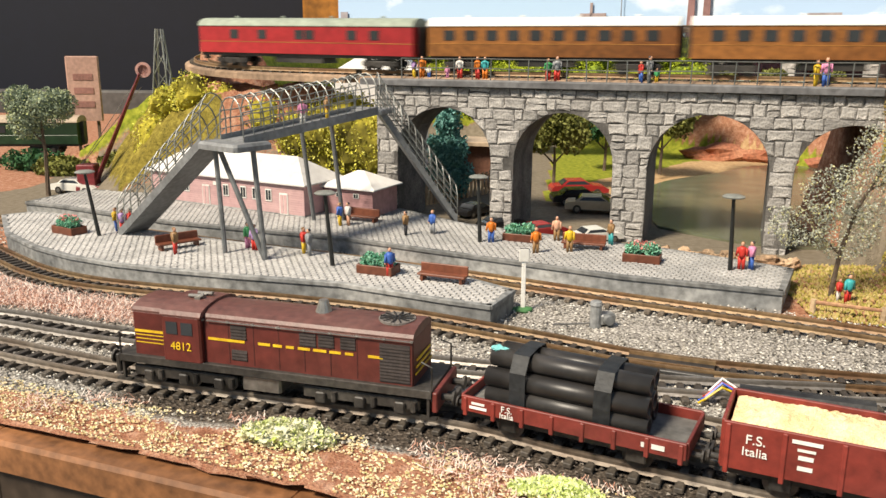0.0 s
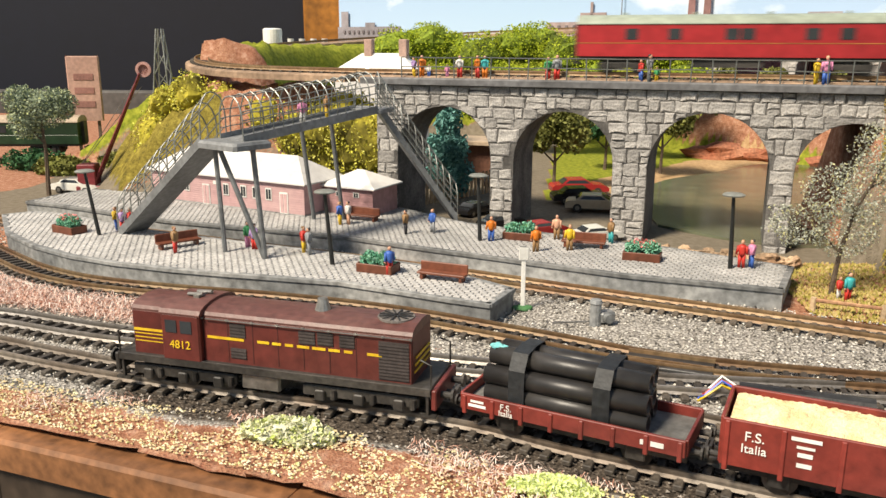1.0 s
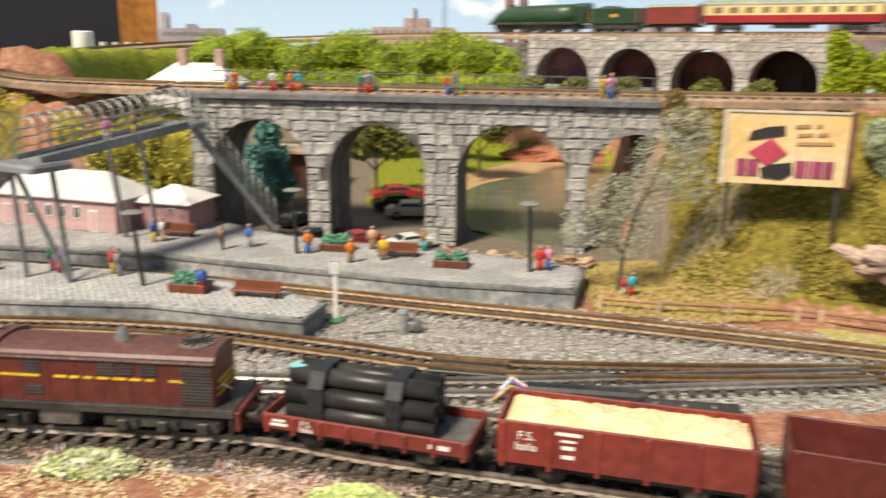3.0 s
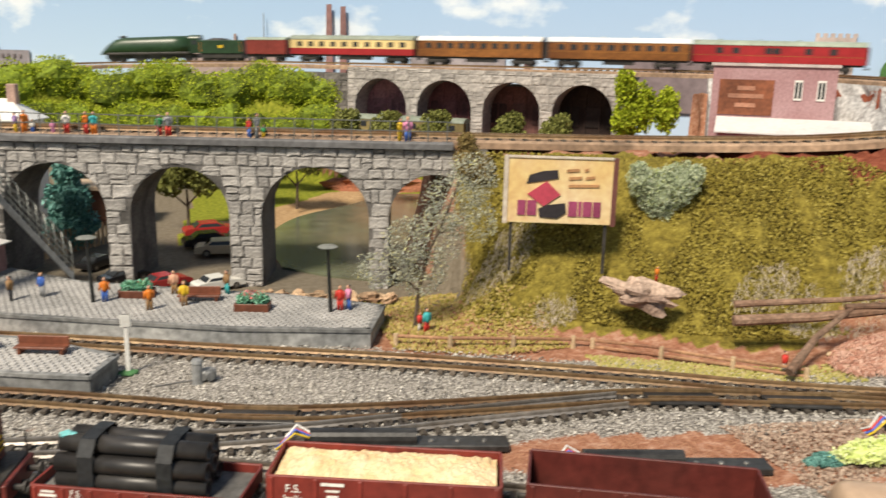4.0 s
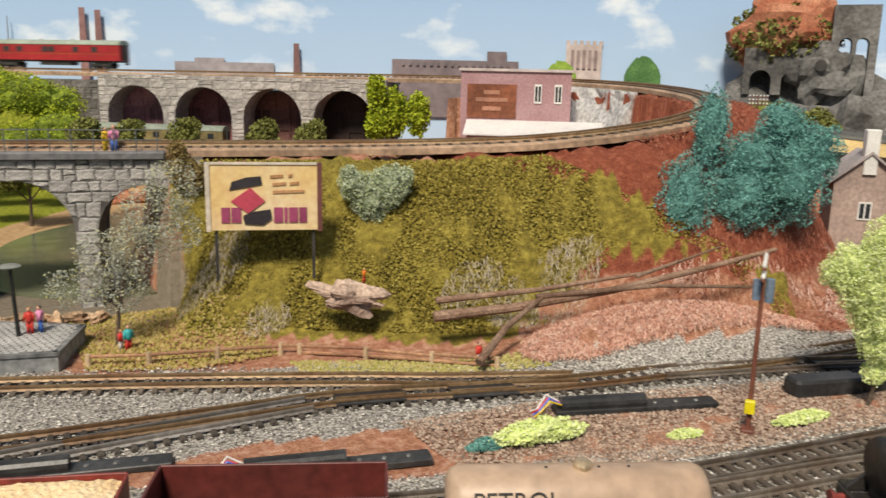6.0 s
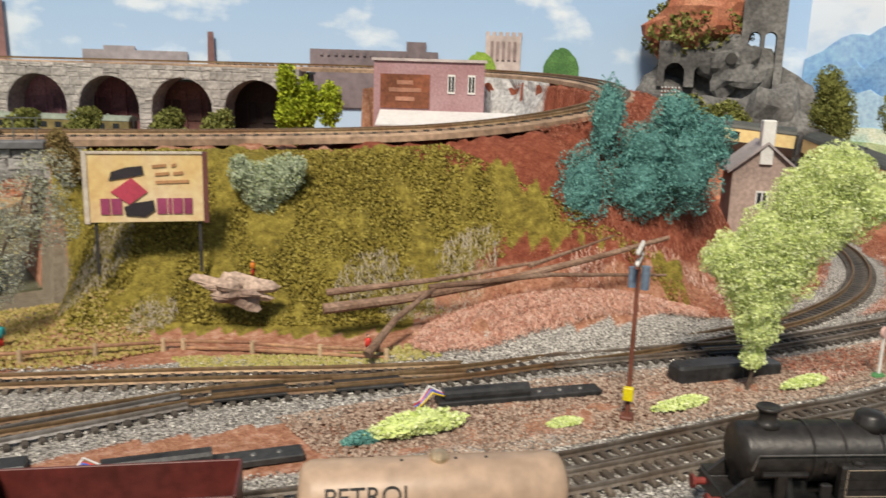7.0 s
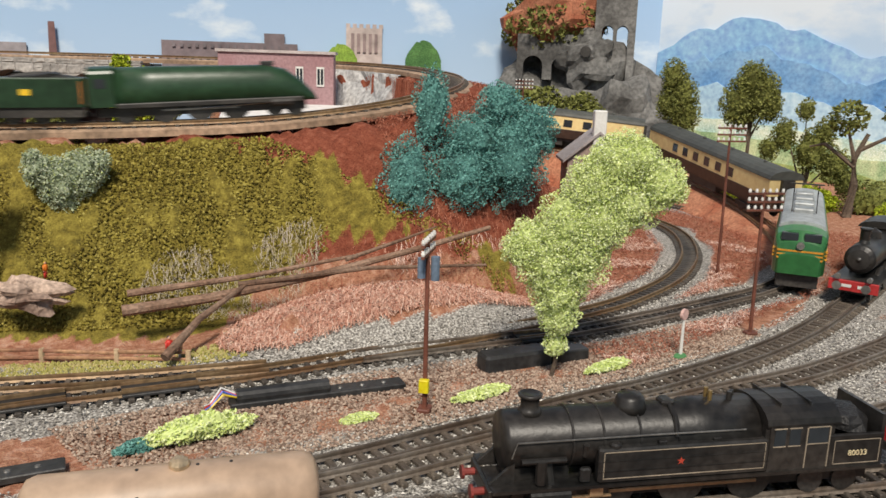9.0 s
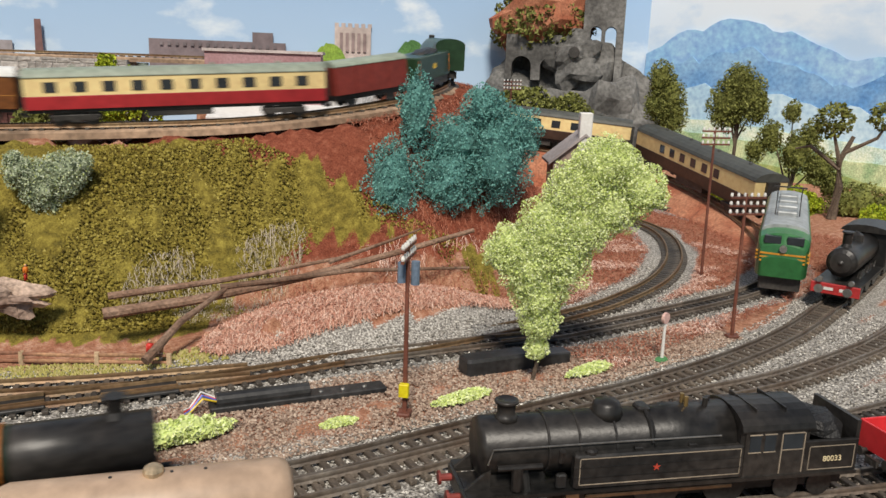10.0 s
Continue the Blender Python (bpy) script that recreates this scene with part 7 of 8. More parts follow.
def footbridge():
    t = thing("footbridge", "grey metal footbridge with arched wire cage and two stairs", "footbridge")
    A, B = (-0.083, 0.600, 0.100), (-0.004, 0.722, 0.113)
    deck_between(t, "deck", A, B, 0.0125, 0.003)
    hooped(t, A, B, 0.0125, 0.031, 15)
    deck_between(t, "stair", (-0.198, 0.676, 0.014), (-0.100, 0.611, 0.099), 0.0115, 0.004, 20)
    hooped(t, (-0.198, 0.676, 0.016), (-0.100, 0.611, 0.100), 0.0115, 0.033, 11)
    deck_between(t, "stair", (0.070, 0.757, 0.014), (0.004, 0.735, 0.113), 0.0105, 0.004, 20)
    hooped(t, (0.070, 0.757, 0.016), (0.004, 0.735, 0.114), 0.0105, 0.030, 11)
    part("landing", Geo().box(-0.022, 0.022, -0.017, 0.017, -0.006, -0.0005, 0.002, Matrix.Translation((-0.082, 0.602, 0.100)) @ Matrix.Rotation(-0.6, 4, "Z")), PLATE, t)
    part("landing", Geo().box(-0.017, 0.017, -0.016, 0.016, -0.004, 0.0, 0.001, Matrix.Translation((-0.002, 0.733, 0.114)) @ Matrix.Rotation(-0.3, 4, "Z")), PLATE, t)
    POST = mat("grey_post", (0.17, 0.18, 0.185), 0.5, 0.2, var=0.2, scale=80)
    for a, b in (((-0.097, 0.612, 0.013), (-0.100, 0.612, 0.097)), ((-0.061, 0.593, 0.013), (-0.066, 0.592, 0.097)), ((-0.061, 0.593, 0.013), (-0.098, 0.611, 0.097)), ((-0.055, 0.734, 0.013), (-0.052, 0.640, 0.104)), ((-0.029, 0.736, 0.013), (-0.030, 0.690, 0.107))):
        if a[1] > 0.7:
            b = (a[0] - 0.006, a[1] - 0.015, 0.105)
        part("post", Geo().cyl(a, b, 0.0019, 0.0019, 8), POST, t)


footbridge()


# ---- platform furniture ----
def lamp(x, y, lean, h=0.052):
    t = thing("platform_lamp", "black platform lamp with a wide mushroom shade", "street lamp", Matrix.Translation((x, y, 0.0138)), group="platform lamps")
    part("post", Geo().cyl((0, 0, 0), (lean, 0, h), 0.0017, 0.0012, 10), mat("lamp_black", (0.02, 0.022, 0.022), 0.4, var=0.2, scale=80), t)
    part("shade", Geo().lathe([(0.0010, -0.0012), (0.0074, 0.0), (0.0078, 0.0008), (0.0060, 0.0018), (0.0006, 0.0024)], 18, (lean, 0, h)), mat("shade_grey", (0.22, 0.23, 0.21), 0.4, var=0.15, scale=80), t, "grey mushroom shade")


for x, y, l in ((-0.218, 0.660, -0.007), (-0.009, 0.581, -0.004), (0.095, 0.663, -0.002), (0.273, 0.591, -0.002)):
    lamp(x, y, l)
BENCH = mat("bench_brown", (0.17, 0.055, 0.03), 0.5, var=0.2, scale=80)


def bench(x, y, ang):
    t = thing("bench", "red-brown platform bench with a low back", "bench", Matrix.Translation((x, y, 0.0139)) @ Matrix.Rotation(ang, 4, "Z"), group="platform benches")
    part("seat", Geo().box(-0.017, 0.017, -0.0048, 0.0030, 0.0040, 0.0054, 0.0004), BENCH, t)
    part("backrest", Geo().box(-0.017, 0.017, 0.0022, 0.0036, 0.0050, 0.0112, 0.0004), BENCH, t)
    for sx in (-0.014, 0.014):
        part("leg", Geo().box(sx - 0.001, sx + 0.001, -0.0042, 0.0030, 0, 0.0040), BENCH, t)


for b in ((-0.138, 0.625, 0.75), (0.072, 0.547, -0.33), (0.176, 0.647, -0.25), (-0.012, 0.735, -0.38)):
    bench(*b)


def planter(x, y, ang, seed, flowers):
    t = thing("planter", "brown box planter of green foliage", "planter", Matrix.Translation((x, y, 0.0139)) @ Matrix.Rotation(ang, 4, "Z"), group="platform planters")
    for b in ((-0.0135, 0.0135, -0.0075, -0.0063), (-0.0135, 0.0135, 0.0063, 0.0075), (-0.0135, -0.0123, -0.0063, 0.0063), (0.0123, 0.0135, -0.0063, 0.0063)):
        part("board", Geo().box(*b, 0, 0.0062, 0.0004), BENCH, t)
    bl = [((-0.006, 0, 0.008), 0.0065, (1, 0.9, 0.8)), ((0.006, 0, 0.009), 0.0065, (1, 0.9, 0.8))]
    part("foliage", leaves(bl, 1500, 0.0010, seed), islands("sea_green_leaves", [(0.06, 0.26, 0.16), (0.15, 0.42, 0.28), (0.30, 0.55, 0.40)]), t)
    part("soil", core(bl, 0.8), F_DARK, t)
    if flowers:
        part("blossom", leaves([((0, 0, 0.0125), 0.007, (1.6, 0.8, 0.4))], 120, 0.0011, seed + 1), islands("pink_flowers", [(0.7, 0.15, 0.12), (0.75, 0.4, 0.4)]), t)


for i, (x, y, a, f) in enumerate(((-0.247, 0.668, -0.5, 1), (0.026, 0.566, -0.33, 0), (0.215, 0.612, -0.3, 1), (0.128, 0.672, -0.3, 0))):
    planter(x, y, a, 71 + i, f)

# ---- small painted figurines, each one plain moulded piece ----
TINTS = {"r": (0.55, 0.04, 0.03), "b": (0.04, 0.12, 0.42), "y": (0.65, 0.42, 0.03), "g": (0.05, 0.32, 0.12), "w": (0.66, 0.64, 0.60), "k": (0.03, 0.03, 0.035), "o": (0.62, 0.17, 0.02), "p": (0.62, 0.24, 0.40), "t": (0.03, 0.35, 0.36), "n": (0.28, 0.16, 0.07), "s": (0.60, 0.33, 0.22), "v": (0.38, 0.25, 0.48), "e": (0.24, 0.25, 0.26)}


def figurine(x, y, z, top, legs, turn=0.0, s=1.0, hair="k", seed=0):
    rnd = random.Random(seed)
    me = bpy.data.meshes.new("figurine")
    pieces = [(legs, Geo().cyl((-0.0014, 0, 0), (-0.0012, 0, 0.0095), 0.0011, 0.0015, 7).cyl((0.0014, 0.0006, 0), (0.0012, 0, 0.0095), 0.0011, 0.0015, 7)),
              (top, Geo().lathe([(0.0022, 0.0088), (0.0024, 0.0110), (0.0030, 0.0150), (0.0024, 0.0164), (0.0010, 0.0170)], 9).cyl((-0.0028, 0, 0.0158), (-0.0038, -0.0010, 0.0098), 0.0010, 0.0008, 6).cyl((0.0028, 0, 0.0158), (0.0034, -0.0020 * rnd.random(), 0.0100), 0.0010, 0.0008, 6)),
              ("s", Geo().blob((0, -0.0002, 0.0186), 0.0015, (0.9, 1, 1.15), 0.0, 0, 8, 6).blob((-0.0038, -0.0010, 0.0094), 0.0008, n=6, k=4)),
              (hair, Geo().blob((0, 0.0004, 0.0194), 0.0014, (1, 1, 0.8), 0.0, 0, 8, 5))]
    v, f, mi = [], [], []
    for k, (c, g) in enumerate(pieces):
        o = len(v)
        v += g.v
        f += [[o + i for i in q] for q in g.f]
        mi += [k] * len(g.f)
    me.from_pydata(v, [], f)
    for c, g in pieces:
        me.materials.append(mat("tint_" + c, TINTS[c], 0.5, var=0.08, scale=200, bump=0))
    me.polygons.foreach_set("material_index", mi)
    me.polygons.foreach_set("use_smooth", [True] * len(f))
    ob = new("figurine", me)
    ob.matrix_world = Matrix.Translation((x, y, z)) @ Matrix.Rotation(turn, 4, "Z") @ Matrix.Scale(s, 4)
    names = {"r": "red", "b": "blue", "y": "yellow", "g": "green", "w": "white", "k": "black", "o": "orange", "p": "pink", "t": "teal", "n": "brown", "s": "tan", "v": "mauve", "e": "grey"}
    return tagged(ob, "tiny painted model figurine in %s and %s" % (names[top], names[legs]), "figurine", group="painted figurines")


PLAT = 0.0139
FIGS = [(-0.211, 0.677, "y", "b"), (-0.203, 0.672, "v", "r"), (-0.197, 0.674, "r", "b"), (-0.133, 0.606, "n", "r"), (-0.084, 0.628, "g", "p"), (-0.077, 0.621, "v", "r"), (-0.037, 0.614, "r", "y"), (-0.032, 0.609, "e", "e"),
        (0.035, 0.557, "b", "r"), (-0.028, 0.714, "b", "y"), (-0.021, 0.716, "w", "s"), (0.033, 0.682, "n", "k"), (0.055, 0.688, "b", "e"), (0.104, 0.662, "o", "b"), (0.138, 0.629, "o", "n"), (0.164, 0.635, "y", "n"), (0.199, 0.662, "n", "t"), (0.157, 0.672, "s", "n"),
        (0.281, 0.593, "r", "r"), (0.288, 0.594, "p", "b")]
for i, (x, y, a, b) in enumerate(FIGS):
    figurine(x, y, PLAT, a, b, random.uniform(-2, 2), 1.0, "k" if i % 3 else "n", i)
for i, (s, a, b, sc) in enumerate(((-0.172, "o", "o", 1), (-0.165, "w", "b", 0.6), (-0.180, "v", "y", 0.9), (-0.147, "p", "p", 0.6), (-0.135, "w", "r", 1), (-0.118, "o", "r", 1), (-0.111, "t", "o", 1), (-0.053, "g", "r", 0.95), (-0.045, "e", "r", 1.05), (0.027, "r", "b", 0.9), (0.034, "e", "e", 1.1), (0.040, "g", "y", 0.6), (0.163, "y", "y", 1), (0.170, "p", "b", 1.1))):
    p = BRIDGE @ Vector((s, 0.0075, 0.1372))
    figurine(p.x, p.y, p.z, a, b, random.uniform(-2, 2), sc, "n" if i % 2 else "k", 40 + i)
figurine(-0.045, 0.660, 0.1065, "p", "w", 0.4, 0.95, "k", 61)
figurine(-0.030, 0.682, 0.1085, "n", "y", 1.4, 0.95, "n", 62)
figurine(0.3435, 0.562, 0.0, "t", "r", 0.3, 1.0, "k", 63)
figurine(0.339, 0.566, 0.0, "r", "w", 0.8, 0.8, "n", 64)
figurine(0.559, 0.412, ground_z(0.559, 0.412), "r", "w", 0.3, 0.8, "k", 65)
figurine(0.564, 0.406, ground_z(0.564, 0.406), "s", "w", 0.8, 0.8, "n", 66)

# ---- lineside things ----
def sign_post():
    t = thing("lineside_sign", "white square sign on a post with a green base", "sign", Matrix.Translation((0.125, 0.530, 0)))
    part("base", Geo().blob((0, 0, 0.001), 0.006, (1.1, 0.8, 0.35), 0.3, 2), mat("green_base", (0.07, 0.22, 0.08), 0.7), t)
    part("post", Geo().box(-0.0014, 0.0014, -0.0010, 0.0010, 0, 0.036, 0.0003), WHITE, t)
    part("board", Geo().box(-0.0034, 0.0034, -0.0016, -0.0006, 0.0335, 0.0420, 0.0006), WHITE, t)


def point_motor():
    t = thing("point_lever", "grey cast point machine with a rod", "point machine", Matrix.Translation((0.168, 0.500, 0)) @ Matrix.Rotation(0.4, 4, "Z"))
    G = mat("cast_grey", (0.30, 0.31, 0.31), 0.5, 0.3, var=0.25, scale=90)
    part("pillar", Geo().lathe([(0.0040, 0), (0.0036, 0.003), (0.0034, 0.014), (0.0040, 0.0150), (0.0034, 0.0170), (0.0010, 0.0172)], 12), G, t)
    part("body", Geo().box(0.002, 0.012, -0.004, 0.004, 0.003, 0.009, 0.001), G, t)
    part("drum", Geo().cyl((0.006, -0.007, 0.006), (0.006, -0.002, 0.006), 0.003, n=12), G, t)
    part("rod", Geo().cyl((-0.026, 0.006, 0.003), (0, 0, 0.003), 0.0006, n=5), STEEL, t)


sign_post()
point_motor()
PLASTIC = mat("black_plastic", (0.016, 0.016, 0.017), 0.4, var=0.3, scale=80, second=(0.04, 0.04, 0.04))


def switch_motor(a, b, label):
    a, b = Vector((*a, 0)), Vector((*b, 0))
    L = (b - a).length
    t = thing("switch_motor", label, "switch motor", Matrix.Translation(a) @ Matrix.Rotation(math.atan2(b.y - a.y, b.x - a.x), 4, "Z"))
    part("base", Geo().box(0, L, -0.0065, 0.0065, 0.0005, 0.0040, 0.0006), PLASTIC, t)
    part("housing", Geo().cyl((0.004, 0, 0.0062), (L * 0.55, 0, 0.0062), 0.0050, n=14), PLASTIC, t)
    for k in range(3):
        part("screw", Geo().lathe([(0.0016, 0), (0.0012, 0.0008)], 8, (L * (0.62 + 0.13 * k), 0, 0.0040)), STEEL, t)
    for k, c in enumerate(((0.65, 0.45, 0.02), (0.05, 0.12, 0.5), (0.6, 0.05, 0.03), (0.7, 0.7, 0.68))):
        part("wire", Geo().tube([(0.004, -0.003 + 0.002 * k, 0.007), (-0.004, -0.004 + 0.003 * k, 0.010 + 0.001 * (k % 2)), (-0.011, -0.006 + 0.002 * k, 0.004), (-0.014, -0.005 + 0.003 * k, 0.001)], 0.0007, 5), mat("wire_%d" % k, c, 0.4, bump=0), t)


switch_motor((0.219, 0.393), (0.328, 0.362), "black plastic point motor with coloured wires")
switch_motor((0.352, 0.329), (0.452, 0.299), "black plastic point motor with coloured wires")
switch_motor((0.552, 0.316), (0.655, 0.277), "black plastic point motor with coloured wires")
bb = thing("black_box", "low black box beside the track", "box", Matrix.Translation((0.712, 0.257, 0)) @ Matrix.Rotation(math.atan2(-0.028, 0.081), 4, "Z"))
part("body", Geo().box(0, 0.052, -0.001, 0.016, 0, 0.0120, 0.002), PLASTIC, bb)
part("lid", Geo().box(0.030, 0.084, 0.001, 0.014, 0, 0.0085, 0.001), PLASTIC, bb)


def turnout(x, key, L=0.045):
    t = thing("turnout_plate", "black crossing plate in the pointwork", "turnout", on_track(key, x, 0.02, 0.0026), kind="structure")
    part("plate", Geo().box(-L / 2, L / 2, -0.012, 0.008, 0, 0.0016, 0.0004), PLASTIC, t)
    part("check_rail", Geo().box(-L / 2, L / 2, 0.0050, 0.0062, 0.0016, 0.0036).box(-L / 2, L / 2, -0.0062, -0.0050, 0.0016, 0.0036), RAIL, t)


for x, k in ((0.20, "front"), (0.53, "front"), (0.80, "green"), (0.46, "front")):
    turnout(x, k)


def telegraph_pole(x, y, h, arms, label, box=False, ang=0.4):
    t = thing("telegraph_pole", label, "telegraph pole", Matrix.Translation((x, y, 0)) @ Matrix.Rotation(ang, 4, "Z"))
    RB = mat("pole_brown", (0.16, 0.055, 0.035), 0.6, var=0.2, scale=80)
    part("pole", Geo().cyl((0, 0, 0), (-0.002, 0, h), 0.0016, 0.0012, 8), RB, t)
    part("foot", Geo().box(-0.005, 0.005, -0.004, 0.004, 0, 0.003, 0.0008), RB, t)
    for k in range(arms):
        z = h - 0.004 - k * 0.0065
        arm = part("crossarm", Geo().box(-0.0155, 0.0155, -0.0010, 0.0010, z, z + 0.0016), RB, t)
        for i in range(6):
            xx = -0.0142 + i * 0.0057
            part("insulator", Geo().lathe([(0.0009, 0), (0.0013, 0.0010), (0.0008, 0.0030)], 7, (xx, 0, z + 0.0016)), WHITE, arm)
    if box:
        part("junction_box", Geo().box(-0.0050, -0.0010, -0.0030, 0.0030, 0.0135, 0.0215, 0.0005), mat("yellow_box", (0.80, 0.66, 0.02), 0.4), t, "bright yellow box")
        part("transformer", Geo().cyl((0.001, -0.004, h - 0.026), (0.001, -0.004, h - 0.012), 0.0026, n=10).cyl((-0.004, 0.003, h - 0.024), (-0.004, 0.003, h - 0.012), 0.0024, n=10), mat("transformer_blue", (0.16, 0.22, 0.30), 0.5), t, "blue-grey transformer drum")


telegraph_pole(0.639, 0.238, 0.108, 2, "brown telegraph pole with white insulators and a yellow box", True, 0.62)
telegraph_pole(0.942, 0.184, 0.118, 3, "brown telegraph pole with three insulated arms", ang=-0.55)
telegraph_pole(1.10, 0.30, 0.155, 3, "tall brown telegraph pole by the curve", ang=-0.55)
telegraph_pole(1.42, 0.86, 0.185, 3, "distant telegraph pole before the hills", ang=-0.7)
telegraph_pole(1.28, 1.0, 0.20, 3, "distant telegraph pole near the ruin", ang=-0.7)
sg = thing("signal_marker", "white marker post with a pink disc and green base", "signal", Matrix.Translation((0.849, 0.191, 0)))
part("base", Geo().blob((0, 0, 0.001), 0.0055, (1.2, 0.8, 0.35), 0.3, 4), MATS["green_base"], sg)
part("post", Geo().cyl((0, 0, 0), (0, 0, 0.030), 0.0013, 0.0010, 8), WHITE, sg)
part("disc", Geo().cyl((0, -0.001, 0.033), (0, 0.001, 0.033), 0.0042, n=14), mat("pale_pink", (0.62, 0.40, 0.36), 0.5), sg)


# ---- bank: billboard, rock, logs, fence ----
def billboard():
    a, b = Vector((0.410, 0.568, 0)), Vector((0.487, 0.537, 0))
    L = (b - a).length
    t = thing("billboard", "weathered yellow advertising hoarding on two black posts", "billboard", Matrix.Translation((a.x, a.y, 0)) @ Matrix.Rotation(math.atan2(b.y - a.y, b.x - a.x), 4, "Z"))
    y = -0.0012
    part("board", Geo().box(0, L, 0, 0.0022, 0.0855, 0.1375), mat("poster_yellow", (0.66, 0.46, 0.20), 0.7, var=0.15, scale=50, second=(0.70, 0.56, 0.36), bump=0.1), t)
    part("frame", Geo().box(-0.003, 0.0005, -0.001, 0.003, 0.0845, 0.1385).box(0, L, -0.001, 0.003, 0.1370, 0.1385), mat("pale_frame", (0.66, 0.58, 0.48), 0.7), t)
    part("frame", Geo().box(L - 0.0008, L + 0.003, -0.001, 0.003, 0.0845, 0.1385), mat("brown_frame", (0.17, 0.06, 0.05), 0.7), t)
    for x in (0.004, L - 0.004):
        part("post", Geo().box(x - 0.0012, x + 0.0012, 0.0022, 0.0042, 0.045, 0.130), BLACK, t)
    INK, RED, PUR = mat("ink_black", (0.03, 0.025, 0.03), 0.6), mat("ink_red", (0.50, 0.06, 0.10), 0.6, var=0.1), mat("ink_purple", (0.32, 0.055, 0.13), 0.6, var=0.15)

    def shape(name, pts, m, d=0.0003):
        part(name, Geo().rings([[(x, -d - 0.0006, z) for x, z in pts], [(x, -0.0001, z) for x, z in pts]]), m, t)
    shape("printed_shape", [(0.015, 0.1170), (0.030, 0.1195), (0.040, 0.1215), (0.039, 0.1280), (0.028, 0.1270), (0.017, 0.1235)], INK)
    shape("printed_shape", [(0.016, 0.1085), (0.029, 0.0990), (0.042, 0.1085), (0.031, 0.1190)], RED, 0.0006)
    shape("printed_shape", [(0.026, 0.0905), (0.040, 0.0895), (0.047, 0.0945), (0.046, 0.1020), (0.032, 0.1000), (0.025, 0.0970)], INK, 0.0006)
    for x0, x1 in ((0.0085, 0.0150), (0.0160, 0.0235), (0.0485, 0.0555), (0.0565, 0.0590), (0.0600, 0.0670), (0.0680, 0.0740)):
        shape("printed_bar", [(x0, 0.0915), (x1, 0.0915), (x1, 0.1035), (x0, 0.1035)], PUR)
    for x0, x1, z in ((0.046, 0.056, 0.1265), (0.060, 0.063, 0.1270), (0.048, 0.058, 0.1205), (0.061, 0.068, 0.1210), (0.048, 0.072, 0.1145)):
        shape("printed_bar", [(x0, z), (x1, z + 0.0008), (x1, z + 0.0030), (x0, z + 0.0022)], mat("ink_brown", (0.42, 0.22, 0.10), 0.7))


billboard()
rock = Geo().blob((0, 0, 0), 0.020, (1.25, 0.55, 0.42), 1.1, 4, 22, 14)
solid("rock_slab", rock, mat("flaky_rock", (0.50, 0.37, 0.29), 0.85, var=0.35, scale=110, bump=1.0, second=(0.20, 0.13, 0.10)), "flaky pale brown rock slab jutting from the turf", "rock", m=Matrix.Translation((0.494, 0.495, 0.040)) @ pose(0, 0, 0, 18, 10, -26))
figurine(0.511, 0.504, 0.0465, "o", "r", 0.5, 0.6, "y", 67)
LOGB = mat("twig_bark", (0.15, 0.085, 0.055), 0.85, var=0.35, scale=140, bump=1.0, second=(0.26, 0.17, 0.12))
for pts, r in (([(0.543, 0.450, 0.030), (0.60, 0.430, 0.034), (0.68, 0.405, 0.045), (0.76, 0.385, 0.058), (0.825, 0.366, 0.072)], 0.0042), ([(0.552, 0.462, 0.038), (0.63, 0.432, 0.044), (0.72, 0.404, 0.054)], 0.0028),
               ([(0.548, 0.395, 0.010), (0.58, 0.408, 0.026), (0.63, 0.425, 0.042)], 0.0034), ([(0.62, 0.425, 0.042), (0.71, 0.385, 0.048), (0.80, 0.345, 0.046)], 0.0024), ([(0.70, 0.40, 0.054), (0.76, 0.40, 0.064), (0.79, 0.395, 0.070)], 0.0018)):
    solid("log", Geo().tube([(x, y, z + 0.001 * math.sin(x * 90)) for x, y, z in pts], r, 9, 0.45), LOGB, "bare brown twig laid as a felled log", "log", group="felled logs")
FENCE = mat("fence_timber", (0.36, 0.20, 0.11), 0.8, var=0.3, scale=120, second=(0.22, 0.10, 0.06))
fence = thing("fence", "low rustic fence of brown rails on pale stub posts", "fence")
FP_ = [(0.312, 0.539), (0.350, 0.524), (0.396, 0.512), (0.440, 0.500), (0.452, 0.492), (0.492, 0.462), (0.530, 0.430), (0.566, 0.398)]
for i, (x, y) in enumerate(FP_):
    part("post", Geo().cyl((x, y, -0.002), (x, y, 0.0095), 0.0021, 0.0018, 8), mat("cut_timber", (0.58, 0.42, 0.26), 0.8, var=0.2, scale=150), fence)
for (a, b) in zip(FP_[:-1], FP_[1:]):
    part("rail", Geo().cyl((*a, 0.0078), (*b, 0.0076 + random.uniform(-0.001, 0.001)), 0.0014, 0.0012, 7), FENCE, fence)
    if a[0] > 0.44:
        part("rail", Geo().cyl((a[0], a[1], 0.0028), (b[0], b[1], 0.0030), 0.0014, 0.0012, 7), FENCE, fence)

# ---- behind the viaduct ----
WATER = mat("pond_water", (0.085, 0.125, 0.085), 0.16, var=0.2, scale=14, bump=0.05, second=(0.14, 0.12, 0.075), spec=0.45)
pg = Geo().prism([(p[0], p[1]) for p in spline([(0.262, 0.79), (0.33, 0.725), (0.42, 0.72), (0.52, 0.80), (0.60, 1.0), (0.60, 1.17), (0.50, 1.22), (0.40, 1.13), (0.315, 1.05), (0.265, 0.93), (0.262, 0.79)], 0.02)[0][:-1]], -0.002, 0.0022)
solid("pond", pg, WATER, "still greenish brown pond", "water", kind="structure")


